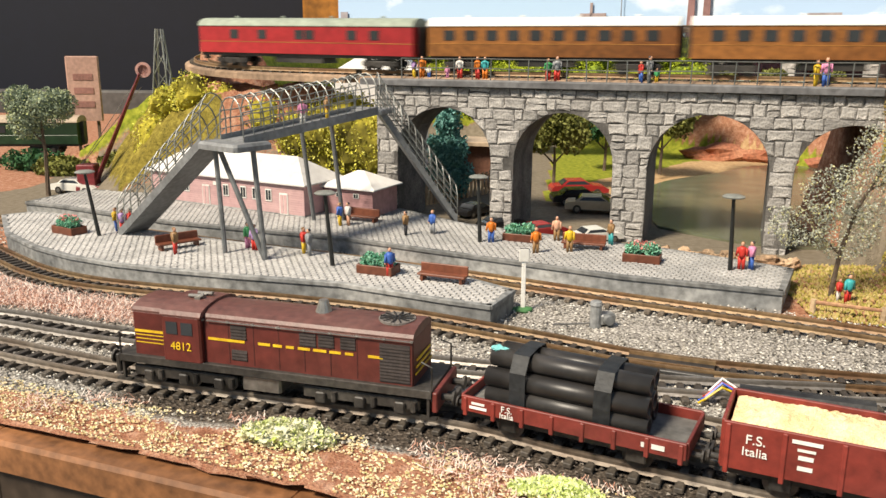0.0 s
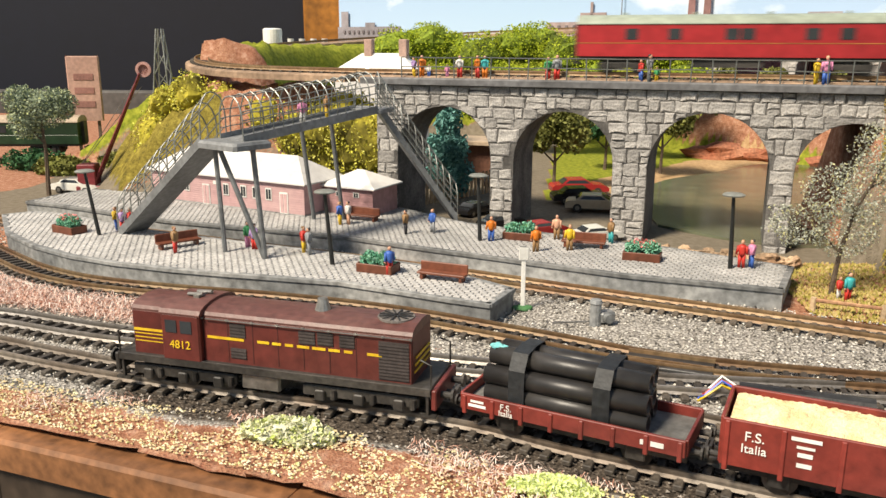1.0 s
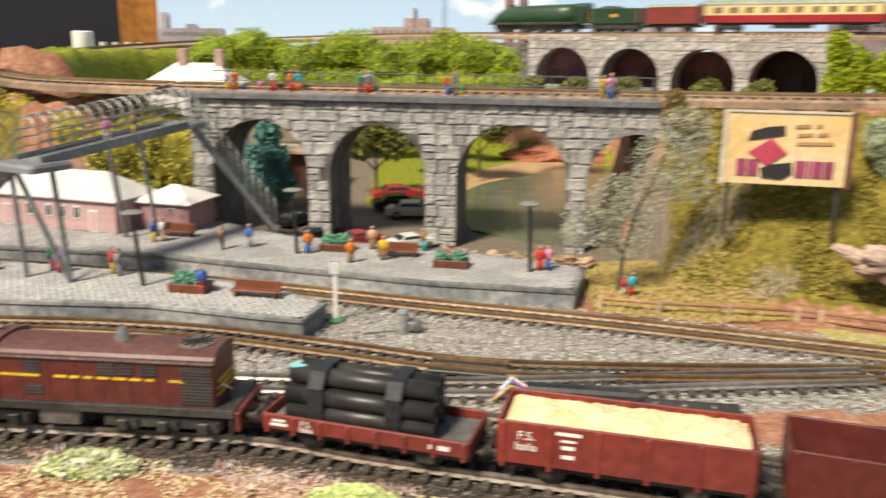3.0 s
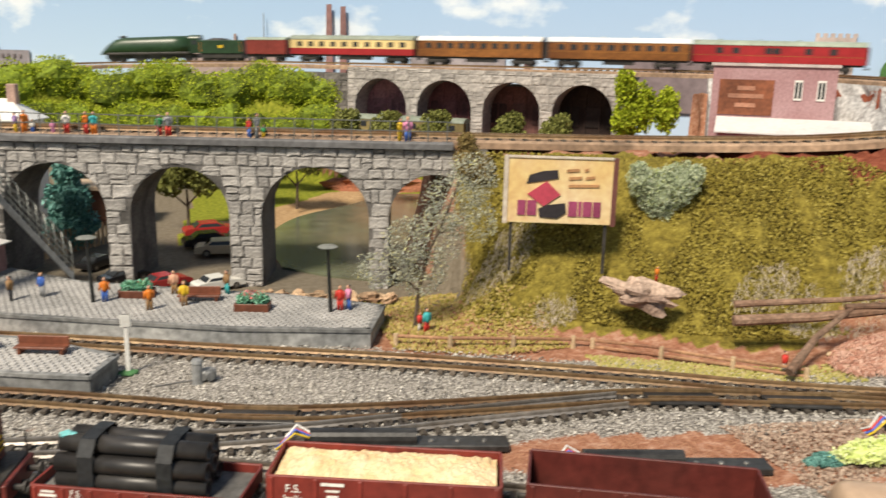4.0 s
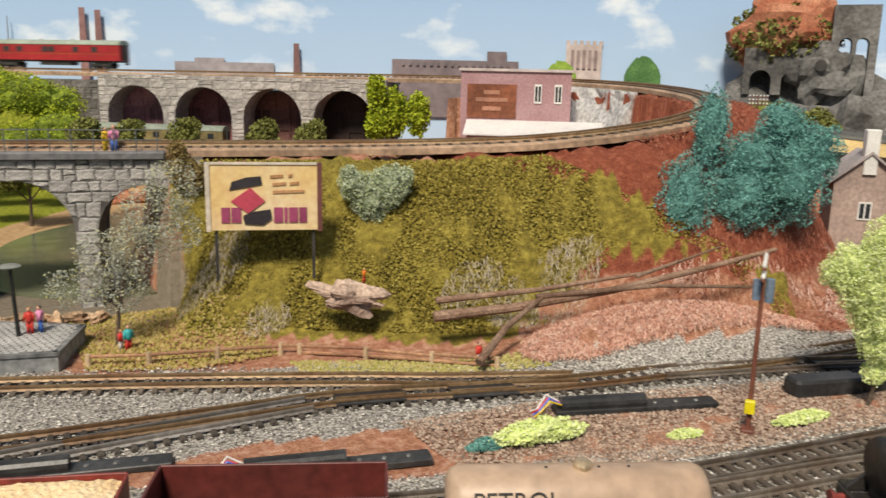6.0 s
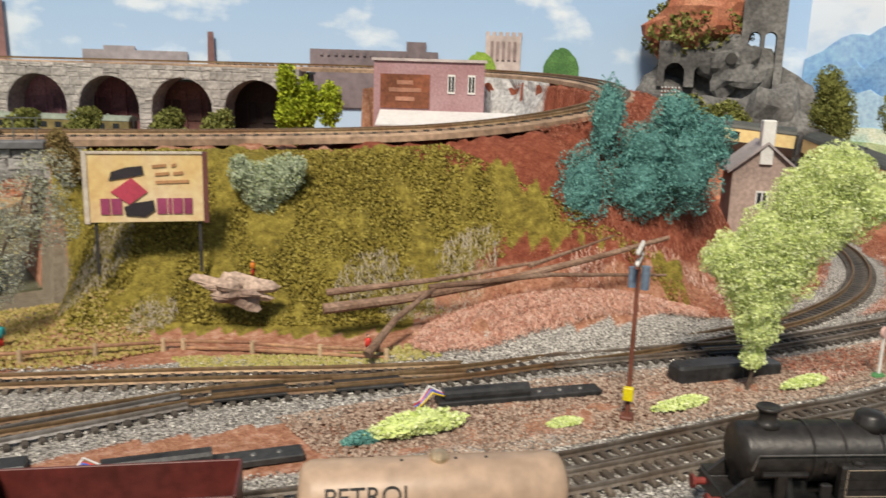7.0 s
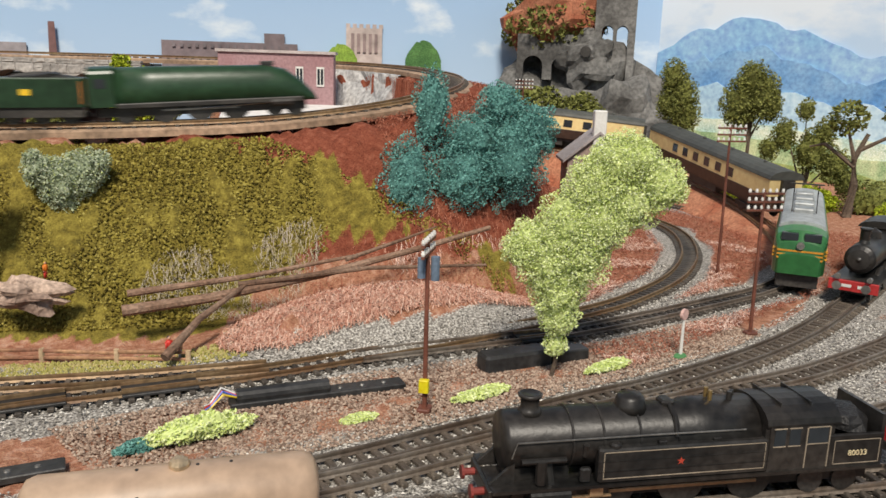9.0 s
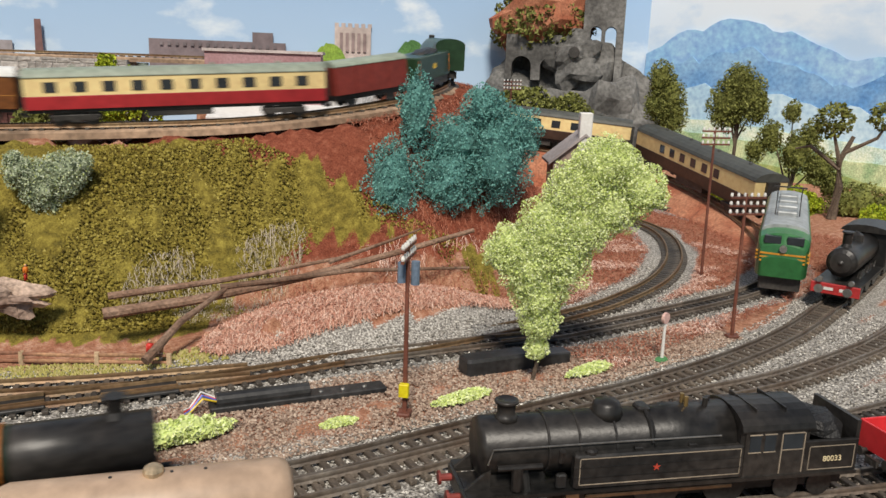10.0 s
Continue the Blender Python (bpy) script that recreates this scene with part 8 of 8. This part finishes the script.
def car(x, y, ang, colour, label, s=1.0):
    t = thing("model_car", label, "car", Matrix.Translation((x, y, 0.0005)) @ Matrix.Rotation(ang, 4, "Z") @ Matrix.Scale(s, 4), group="parked cars")
    prof = [(-0.0255, 0.0035), (-0.0258, 0.0075), (-0.0235, 0.0095), (-0.0170, 0.0100), (-0.0120, 0.0142), (0.0040, 0.0146), (0.0110, 0.0102), (0.0215, 0.0090), (0.0255, 0.0068), (0.0255, 0.0035)]
    rs = [[(px, yy * (0.86 if pz > 0.0105 else 1.0), pz) for px, pz in prof] for yy in (-0.0102, 0.0102)]
    rs = [[(px, p[1] * 0.97, pz) for (px, pz), p in zip(prof, rs[0])], [(px, p[1] * 0.97, pz) for (px, pz), p in zip(prof, rs[1])]]
    part("body", Geo().rings(rs), colour, t)
    part("windscreen", Geo().add([(0.0048, -0.0076, 0.0142), (0.0048, 0.0076, 0.0142), (0.0112, 0.0086, 0.0107), (0.0112, -0.0086, 0.0107)], [(0, 3, 2, 1)]), GLASS, t)
    part("rear_window", Geo().add([(-0.0122, -0.0076, 0.0144), (-0.0122, 0.0076, 0.0144), (-0.0172, 0.0086, 0.0107), (-0.0172, -0.0086, 0.0107)], [(0, 1, 2, 3)]), GLASS, t)
    for k in (-1, 1):
        part("side_window", Geo().add([(-0.0105, k * 0.00880, 0.0137), (0.0035, k * 0.00880, 0.0139), (0.0085, k * 0.00965, 0.0110), (-0.0140, k * 0.00965, 0.0110)], [(0, 1, 2, 3) if k > 0 else (3, 2, 1, 0)]), GLASS, t)
        for px in (-0.0155, 0.0150):
            w = part("wheel", Geo().cyl((px, k * 0.0075, 0.0036), (px, k * 0.0103, 0.0036), 0.0036, n=14), BLACK, t)
            part("hub", Geo().cyl((px, k * 0.0102, 0.0036), (px, k * 0.0106, 0.0036), 0.0019, n=10), STEEL, w)
        part("headlight", Geo().box(0.0248, 0.0257, k * 0.0075 - 0.0014, k * 0.0075 + 0.0014, 0.0052, 0.0066), WHITE, t)


CW, CR, CK, CT = mat("car_white", (0.68, 0.67, 0.62), 0.25, var=0.05), mat("car_red", (0.35, 0.03, 0.03), 0.25, var=0.06), mat("car_black", (0.02, 0.02, 0.022), 0.2, var=0.05), mat("car_cream", (0.55, 0.46, 0.34), 0.25, var=0.06)
for c in ((0.212, 0.862, -0.12, CT, "cream model car parked behind the viaduct", 1.22), (0.200, 0.905, 0.12, CK, "black model car parked behind the viaduct", 1.22), (0.204, 0.960, 0.12, CR, "red model car parked behind the viaduct", 1.28),
          (0.196, 0.728, 0.35, CW, "white model car nosed up to the platform", 0.9), (0.150, 0.745, 0.5, CR, "red model car nosed up to the platform", 0.9), (0.114, 0.772, 0.6, CK, "black model car nosed up to the platform", 0.9), (0.088, 0.835, 0.9, CK, "black model car in the car park", 0.9),
          (0.104, 1.02, 1.5, CK, "dark model car on the road", 0.9), (0.115, 1.08, 1.5, CW, "white model car on the road", 0.9), (-0.370, 0.925, -0.2, CW, "white model car behind the platform", 1.15), (-0.350, 1.05, 0.2, CW, "white model car in a row", 1.2), (-0.355, 1.10, 0.2, CR, "red model car in a row", 1.2), (-0.335, 1.02, 0.3, CW, "pale model car in a row", 1.2)):
    car(*c)
pal = thing("paling_fence", "tan paling fence behind the stairs", "fence")
for i in range(22):
    x, y = 0.035 + i * 0.0042, 0.885 + i * 0.0050
    part("paling", Geo().prism([(-0.0018, -0.0005), (0.0018, -0.0005), (0.0018, 0.0005), (-0.0018, 0.0005)], 0, 0.026 + random.uniform(-0.001, 0.001), Matrix.Translation((x, y, 0)) @ Matrix.Rotation(0.87, 4, "Z")), mat("tan_paling", (0.42, 0.30, 0.18), 0.8, var=0.2, scale=120), pal)
shed = thing("shed", "brown shed with a pale roof behind the viaduct", "shed", Matrix.Translation((0.075, 1.06, 0)) @ Matrix.Rotation(-0.2, 4, "Z"))
part("wall", Geo().box(-0.035, 0.035, 0, 0.05, 0, 0.045), mat("brown_boards", (0.16, 0.07, 0.045), 0.8, var=0.2, scale=90), shed)
part("roof", Geo().box(-0.045, 0.045, -0.012, 0.055, 0.045, 0.050, 0.001), mat("tan_roof", (0.45, 0.34, 0.24), 0.8, var=0.15, scale=60), shed)
sh = thing("chalet", "white-roofed house with two chimneys beside the raised track", "house", Matrix.Translation((-0.035, 0.99, 0.085)) @ Matrix.Rotation(-0.25, 4, "Z"))
part("wall", Geo().box(-0.05, 0.05, 0, 0.05, -0.085, 0.05), ROOFW, sh)
part("roof", hip_roof(-0.05, 0.05, 0, 0.05, 0.05, 0.072), WHITE, sh)
for x in (-0.016, 0.028):
    part("chimney", Geo().box(x - 0.005, x + 0.005, 0.02, 0.03, 0.055, 0.088, 0.0008), mat("pink_brick", (0.50, 0.33, 0.27), 0.8), sh)
for i, x in enumerate((0.232, 0.246, 0.262, 0.276, 0.290, 0.304, 0.320, 0.336)):
    solid("bank_stone", Geo().blob((0, 0, 0), 0.0085, (1.2, 0.7, 0.6), 0.9, i * 1.3, 12, 8), mat("tan_stone", (0.48, 0.34, 0.22), 0.9, var=0.35, scale=120, bump=0.9, second=(0.26, 0.14, 0.08)), "rough tan stone edging the pond", "stone", group="pond edge stones", m=Matrix.Translation((x, 0.684 - 0.35 * (x - 0.23), 0.004)) @ Matrix.Rotation(i, 4, "Z"))
for x, y, r in ((0.47, 1.30, 0.045), (0.55, 1.27, 0.042), (0.62, 1.20, 0.04)):
    solid("earth_mound", Geo().blob((0, 0, 0), r, (1.5, 0.7, 0.42), 0.6, r * 90, 16, 10), RED_EARTH, "red earth mound beyond the pond", "mound", m=Matrix.Translation((x, y, 0.005)))


# ---- far left: crane, sign, old coach ----
def crane():
    t = thing("breakdown_crane", "maroon model crane with a long lattice jib", "crane", Matrix.Translation((-0.352, 0.925, 0)) @ Matrix.Rotation(0.15, 4, "Z"))
    MR = mat("crane_maroon", (0.20, 0.03, 0.035), 0.45, var=0.15, scale=80)
    part("carriage", Geo().box(-0.016, 0.016, -0.012, 0.012, 0.004, 0.010, 0.001), MR, t)
    part("cab", Geo().box(-0.014, 0.006, -0.010, 0.010, 0.010, 0.034, 0.001), MR, t)
    for k in (-1, 1):
        part("jib_side", Geo().cyl((0.004, k * 0.006, 0.014), (0.062, k * 0.002, 0.135), 0.0016, 0.0013, 6), MR, t)
    for i in range(8):
        a, b = i / 8, (i + 1) / 8
        p = lambda u, k: (0.004 + 0.058 * u, k * (0.006 - 0.004 * u), 0.014 + 0.121 * u)
        part("lattice", Geo().cyl(p(a, -1), p(b, 1), 0.0007, n=5).cyl(p(a, 1), p(b, -1), 0.0007, n=5), MR, t)
    part("pulley", Geo().lathe([(0.0085, -0.0012), (0.0085, 0.0012), (0.0055, 0.0012), (0.0055, -0.0012)], 18, m=Matrix.Translation((0.066, 0, 0.139)) @ Matrix.Rotation(math.pi / 2, 4, "X")), mat("pulley_pink", (0.45, 0.25, 0.22), 0.5), t)
    part("cable", Geo().cyl((-0.012, 0, 0.032), (0.060, 0, 0.130), 0.0004, n=5).cyl((-0.012, 0.004, 0.032), (0.062, 0.002, 0.120), 0.0004, n=5), STEEL, t)
    for x in (-0.010, 0.010):
        wheelset(t, x)


crane()
mast = thing("lattice_mast", "thin grey lattice mast", "mast", Matrix.Translation((-0.42, 1.32, 0)))
for k, (dx, dy) in enumerate(((-1, -1), (1, -1), (1, 1), (-1, 1))):
    part("leg", Geo().cyl((dx * 0.02, dy * 0.02, 0), (dx * 0.004, dy * 0.004, 0.19), 0.0012, n=5), WIRE, mast)
for i in range(6):
    z, w, w2 = 0.03 * i, 0.02 - 0.0026 * i, 0.02 - 0.0026 * (i + 1)
    for a, b in (((-1, -1), (1, -1)), ((1, -1), (1, 1)), ((1, 1), (-1, 1)), ((-1, 1), (-1, -1))):
        part("brace", Geo().cyl((a[0] * w, a[1] * w, z), (b[0] * w2, b[1] * w2, z + 0.031), 0.0008, n=5), WIRE, mast)
hd = thing("hoarding", "pink wooden hoarding with faded panels", "hoarding", Matrix.Translation((-0.50, 1.22, 0)) @ Matrix.Rotation(0.15, 4, "Z"))
part("board", Geo().box(-0.024, 0.024, 0, 0.004, 0.055, 0.15, 0.002), mat("pink_board", (0.48, 0.29, 0.23), 0.7, var=0.15, scale=60), hd)
for z in (0.075, 0.095, 0.115):
    part("printed_bar", Geo().box(-0.014, 0.014, -0.0008, 0.0, z, z + 0.009), mat("faded_pink", (0.36, 0.17, 0.14), 0.7), hd)
for x in (-0.015, 0.015):
    part("leg", Geo().box(x - 0.002, x + 0.002, 0.004, 0.007, -0.004, 0.14), BARK, hd)
old = coach("dark green coach with cream roof at the far end", 0.30, GREEN_LOCO, GREEN_LOCO, mat("tan_coach_roof", (0.42, 0.33, 0.24), 0.6), WIN10)
old.matrix_world = Matrix.Translation((-0.66, 1.16, 0.012)) @ Matrix.Rotation(0.12, 4, "Z") @ Matrix.Scale(1.15, 4)
solid("grey_wall", Geo().box(-2.2, -0.42, 2.0, 2.06, -0.1, 0.055, 0.004), mat("grey_board", (0.09, 0.085, 0.08), 0.8, var=0.2, scale=20), "dull grey board below the dark panel", "board", kind="structure")
for i, (x, y, r) in enumerate(((-0.46, 1.06, 0.03), (-0.52, 1.10, 0.035), (-0.40, 1.12, 0.03), (-0.34, 1.17, 0.035), (-0.60, 1.02, 0.03))):
    tree("low green bush on the red earth", (x, y, 0), None, [], [((0, 0, r * 0.3), r, (1.2, 0.8, 0.5)), ((r * 0.8, 0, r * 0.2), r * 0.7, (1.2, 0.8, 0.5))], F_DARK if i % 2 else F_OLIVE, 1600, 0.0028, 80 + i, "bush", name="bush")
tube_t = thing("white_drum", "ribbed white drum at the corner of the raised track", "drum", Matrix.Translation((-0.32, 1.62, 0.16)))
part("body", Geo().lathe([(0.018, -0.16), (0.018, 0.035), (0.015, 0.037)], 20), WHITE, tube_t)
for i in range(4):
    part("small_drum", Geo().lathe([(0.006, -0.1), (0.006, 0.018)], 10, (0.035 + i * 0.022, 0.0, 0.0)), WHITE, tube_t)

# ---- right and rear: warehouse, hut, ruin ----
wh = thing("warehouse", "faded pink brick warehouse with a long white-roofed shed", "warehouse", Matrix.Translation((0.985, 0.945, 0.09)) @ Matrix.Rotation(-0.675, 4, "Z"))
BRK = mat("pink_brickwork", (0.42, 0.26, 0.27), 0.85, var=0.15, scale=90, second=(0.36, 0.20, 0.21))
part("wall", Geo().box(-0.09, 0.075, 0, 0.06, 0, 0.124), BRK, wh)
part("cornice", Geo().box(-0.093, 0.078, -0.003, 0.063, 0.124, 0.128), mat("pale_cornice", (0.55, 0.48, 0.46), 0.8), wh)
mural = part("mural", Geo().box(-0.080, -0.006, -0.0015, 0.0005, 0.055, 0.105), mat("rust_mural", (0.30, 0.10, 0.05), 0.8, var=0.25, scale=60), wh, "rust-red painted wall sign")
for z, w in ((0.090, 0.012), (0.079, 0.024), (0.066, 0.014)):
    part("painted_bar", Geo().box(-0.043 - w, -0.043 + w, -0.0022, -0.0012, z, z + 0.006), mat("faded_ink", (0.42, 0.20, 0.13), 0.8), mural)
for x in (0.026, 0.056):
    house_window(wh, x, -0.0008, 0.078, 0.011, 0.028)
part("shed_wall", Geo().box(-0.075, 0.118, -0.05, -0.002, 0, 0.034), mat("pink_shed", (0.46, 0.22, 0.25), 0.8, var=0.12, scale=60), wh)
part("shed_roof", Geo().add([(-0.08, -0.056, 0.034), (0.123, -0.056, 0.034), (0.123, 0.0, 0.052), (-0.08, 0.0, 0.052), (-0.08, -0.056, 0.032), (0.123, -0.056, 0.032), (0.123, 0.0, 0.050), (-0.08, 0.0, 0.050)], [(0, 1, 2, 3), (7, 6, 5, 4), (4, 5, 1, 0), (5, 6, 2, 1), (6, 7, 3, 2), (7, 4, 0, 3)]), ROOFW, wh)
for d, c, l, z in ((-0.33, (0.62, 0.30, 0.34), "pale pink warehouse seen through the arches", 0.115), (-0.19, (0.36, 0.13, 0.13), "dull red warehouse seen through the arches", 0.118), (-0.06, (0.16, 0.07, 0.06), "dark maroon shed seen through the arches", 0.100), (0.07, (0.055, 0.032, 0.026), "black timber shed seen through the arches", 0.118)):
    w2 = thing("warehouse", l, "warehouse", RV @ Matrix.Translation((d, 0.062, 0.07)))
    part("wall", Geo().box(-0.066, 0.066, 0, 0.04, -0.07, z), mat("wall_" + str(int(c[0] * 100)), c, 0.85, var=0.3, scale=70), w2)
    for k in range(3):
        part("wall_panel", Geo().box(-0.052 + k * 0.038, -0.024 + k * 0.038, -0.002, 0.0005, 0.036, 0.070), mat("panel_" + str(int(c[0] * 100)), (c[0] * 0.6, c[1] * 0.6, c[2] * 0.6), 0.7, var=0.3, scale=90), w2)
    for k in range(6):
        part("batten", Geo().box(-0.064 + k * 0.025, -0.062 + k * 0.025, -0.003, 0.0005, 0.0, z), mat("wall_" + str(int(c[0] * 100)), c), w2)
    part("roof", Geo().box(-0.068, 0.068, -0.004, 0.044, z, z + 0.004), ROOF_DARK, w2)
low = coach("khaki coach with a grey roof below the rear viaduct", 0.250, mat("khaki_paint", (0.24, 0.19, 0.08), 0.6, var=0.2, scale=50), MATS["khaki_paint"], ROOF_GREY, WIN10)
low.matrix_world = RV @ Matrix.Translation((-0.245, -0.045, 0.0700))
plaster = Geo()
rs = []
for k in range(len(LOOP_PTS)):
    x, y, z = LOOP_PTS[k]
    if 0.98 < x and 0.80 < y < 1.14 and k % 2 == 0:
        d = LOOP_PTS[k + 1] - LOOP_PTS[k]
        n = np.array([-d[1], d[0], 0]) / np.hypot(d[0], d[1])
        rs.append([tuple(LOOP_PTS[k] * np.array([1, 1, 0]) + n * (0.023 + a + 0.012 * noise.noise((k * 0.11, b * 40, 2)) + 0.006 * noise.noise((k * 0.4, b * 120, 7))) + np.array([0, 0, b])) for a, b in ((0.045, 0.06), (0.038, 0.10), (0.030, 0.13), (0.020, 0.155), (0.010, 0.175), (0.004, z - 0.008), (0.0, z - 0.008), (0.0, 0.06))])
solid("plaster_rockface", plaster.rings(rs), mat("grey_plaster", (0.36, 0.36, 0.36), 0.9, var=0.35, scale=60, bump=1.0, second=(0.62, 0.61, 0.59)), "pale grey plaster rock face below the raised curve", "rock face")
hut = thing("stone_hut", "pale stone hut with a gabled roof and a white chimney", "hut", Matrix.Translation((1.108, 0.472, 0.012)) @ Matrix.Rotation(-0.75, 4, "Z"))
HS = mat("hut_stone", (0.36, 0.27, 0.23), 0.85, var=0.2, scale=80)
part("wall", Geo().add([(-0.034, -0.025, 0), (0.034, -0.025, 0), (0.034, 0.025, 0), (-0.034, 0.025, 0), (-0.034, -0.025, 0.095), (0.034, -0.025, 0.095), (0.034, 0.025, 0.095), (-0.034, 0.025, 0.095), (0, -0.025, 0.122), (0, 0.025, 0.122)], [(0, 1, 5, 8, 4), (2, 3, 7, 9, 6), (1, 2, 6, 5), (3, 0, 4, 7)]), HS, hut)
for k in (-1, 1):
    part("roof_slope", Geo().add([(k * 0.040, -0.030, 0.092), (0, -0.030, 0.125), (0, 0.030, 0.125), (k * 0.040, 0.030, 0.092), (k * 0.040, -0.030, 0.089), (0, -0.030, 0.122), (0, 0.030, 0.122), (k * 0.040, 0.030, 0.089)], [(0, 1, 2, 3), (7, 6, 5, 4), (4, 5, 1, 0), (5, 6, 2, 1), (6, 7, 3, 2), (7, 4, 0, 3)]), mat("grey_slate", (0.34, 0.30, 0.29), 0.7, var=0.15, scale=80), hut)
part("chimney", Geo().box(-0.007, 0.007, -0.028, -0.014, 0.10, 0.148, 0.001), WHITE, hut, "whitewashed chimney")
house_window(hut, 0.0, -0.0256, 0.05, 0.014, 0.02)
RUIN = mat("ruin_stone", (0.075, 0.072, 0.068), 0.9, var=0.4, scale=50, bump=1.0, second=(0.20, 0.195, 0.185))
MR_ = Matrix.Translation((1.66, 0.945, -0.012)) @ Matrix.Rotation(-0.95, 4, "Z") @ Matrix.Scale(1.08, 4)
ruin = thing("castle_ruin", "grey ruined castle on a craggy mound with turf", "castle ruin", MR_)
part("crag", Geo().blob((0, 0.05, 0.10), 0.12, (1.2, 0.9, 1.05), 0.7, 5, 26, 18).blob((0.09, 0.0, 0.09), 0.085, (1, 0.9, 1.2), 0.7, 9, 20, 14), RUIN, ruin, smooth=False)
part("arcade", arched_wall([(-0.075, 0.018), (-0.025, 0.015)], -0.105, 0.0, 0.18, 0.262, 0.205, 0.05), RUIN, ruin, "arched ruin wall")
part("tower", arched_wall([(0.058, 0.010), (0.085, 0.010)], 0.035, 0.108, 0.15, 0.335, 0.27, 0.05), RUIN, ruin, "pierced ruin tower")
part("gable", Geo().blob((0.025, 0.0, 0.215), 0.052, (0.95, 0.5, 0.95), 0.6, 12, 22, 16), RUIN, ruin)
part("oculus", Geo().cyl((0.022, -0.0290, 0.232), (0.022, -0.0180, 0.232), 0.010, n=12), BLACK, ruin)
part("hill_top", Geo().blob((-0.04, 0.06, 0.29), 0.085, (1.1, 0.8, 0.75), 0.5, 7, 20, 14), RED_EARTH, ruin, "red earth hilltop")
part("turf_cap", leaves([((-0.05, 0.045, 0.285), 0.082, (1.1, 0.8, 0.65))], 3500, 0.005, 91), F_OLIVE, ruin)
part("bush", leaves([((-0.06, -0.08, 0.13), 0.05, (1, 0.8, 0.8)), ((0.02, -0.09, 0.12), 0.04, (1, 0.8, 1))], 5000, 0.004, 92), F_OLIVE, ruin)
def tall_tree(label, x, y, z0, z1, lean, masses, f, count, seed):
    """A tree before the hills: trunk to z0, crown masses up to z1; masses are (across, up, size) in crown heights."""
    h = z1 - z0
    ax = Vector((0.55, -0.83, 0))
    bl = [(tuple(ax * (u * h) + Vector((0, 0, z0 + v * h))), r * h, (0.9, 0.9, 1.25)) for u, v, r in masses]
    tree(label, (x, y, 0), [(0, 0, 0), (0.004, 0, z0 * 0.6), tuple(ax * (lean * h * 0.4) + Vector((0, 0, z0 + h * 0.4)))],
         [[(0.002, 0, z0 * 0.8), tuple(ax * (u * h * 0.8) + Vector((0, 0, z0 + v * h * 0.9)))] for u, v, r in masses[:4]], bl, f, count, 0.0022, seed, r=0.0045)


tall_tree("dark olive rounded tree before the painted hills", 1.672, 0.570, 0.115, 0.218, 0.1, [(-0.18, 0.40, 0.34), (0.12, 0.52, 0.36), (-0.02, 0.72, 0.30), (0.30, 0.40, 0.22)], F_OLIVE, 9000, 100)
tall_tree("slim pale olive tree beside the ruin", 1.640, 0.690, 0.090, 0.222, 0.0, [(-0.08, 0.80, 0.20), (0.04, 0.55, 0.23), (0.10, 0.30, 0.22), (-0.10, 0.45, 0.20)], F_OLIVE, 6000, 101)
tall_tree("straggling yellow-olive tree with open branches", 1.690, 0.475, 0.020, 0.165, 0.2, [(-0.25, 0.62, 0.15), (-0.05, 0.90, 0.11), (0.05, 0.45, 0.20), (0.30, 0.30, 0.18), (0.18, 0.66, 0.13), (-0.40, 0.45, 0.12), (0.45, 0.12, 0.14)], F_OLIVE, 7000, 102)
for i, (x, y, r) in enumerate(((1.60, 0.56, 0.030), (1.63, 0.50, 0.034), (1.62, 0.43, 0.028), (1.68, 0.36, 0.036), (1.58, 0.29, 0.024), (1.70, 0.27, 0.034))):
    tree("low olive scrub at the foot of the hills", (x, y, 0), None, [], [((0, 0, r * 0.5), r, (1.2, 1.2, 0.9)), ((r * 0.7, -r * 0.6, r * 0.3), r * 0.7)], F_OLIVE if i % 2 else F_SPRING, 2400, 0.0024, 120 + i, "bush", name="bush")
gnarl = thing("bare_tree", "gnarled bare brown tree with few leaves", "tree", Matrix.Translation((1.60, 0.365, 0.0)) @ Matrix.Rotation(-1.0, 4, "Z") @ Matrix.Scale(1.25, 4))
part("trunk", Geo().tube([(0, 0, 0), (0.004, 0.002, 0.04), (0.0, 0.0, 0.07), (0.012, 0.0, 0.10)], 0.006, 8, 0.4), BARK, gnarl)
for l in ([(0.002, 0, 0.06), (-0.03, 0.02, 0.085), (-0.045, 0.03, 0.08)], [(0.004, 0, 0.08), (0.035, -0.01, 0.10), (0.045, -0.01, 0.12)], [(0.0, 0, 0.07), (-0.012, 0.0, 0.11)]):
    part("limb", Geo().tube(l, 0.003, 6, 0.4), BARK, gnarl)
part("crown", leaves([((-0.012, 0, 0.118), 0.02), ((0.04, -0.01, 0.125), 0.016)], 900, 0.003, 110), F_OLIVE, gnarl)

motions()
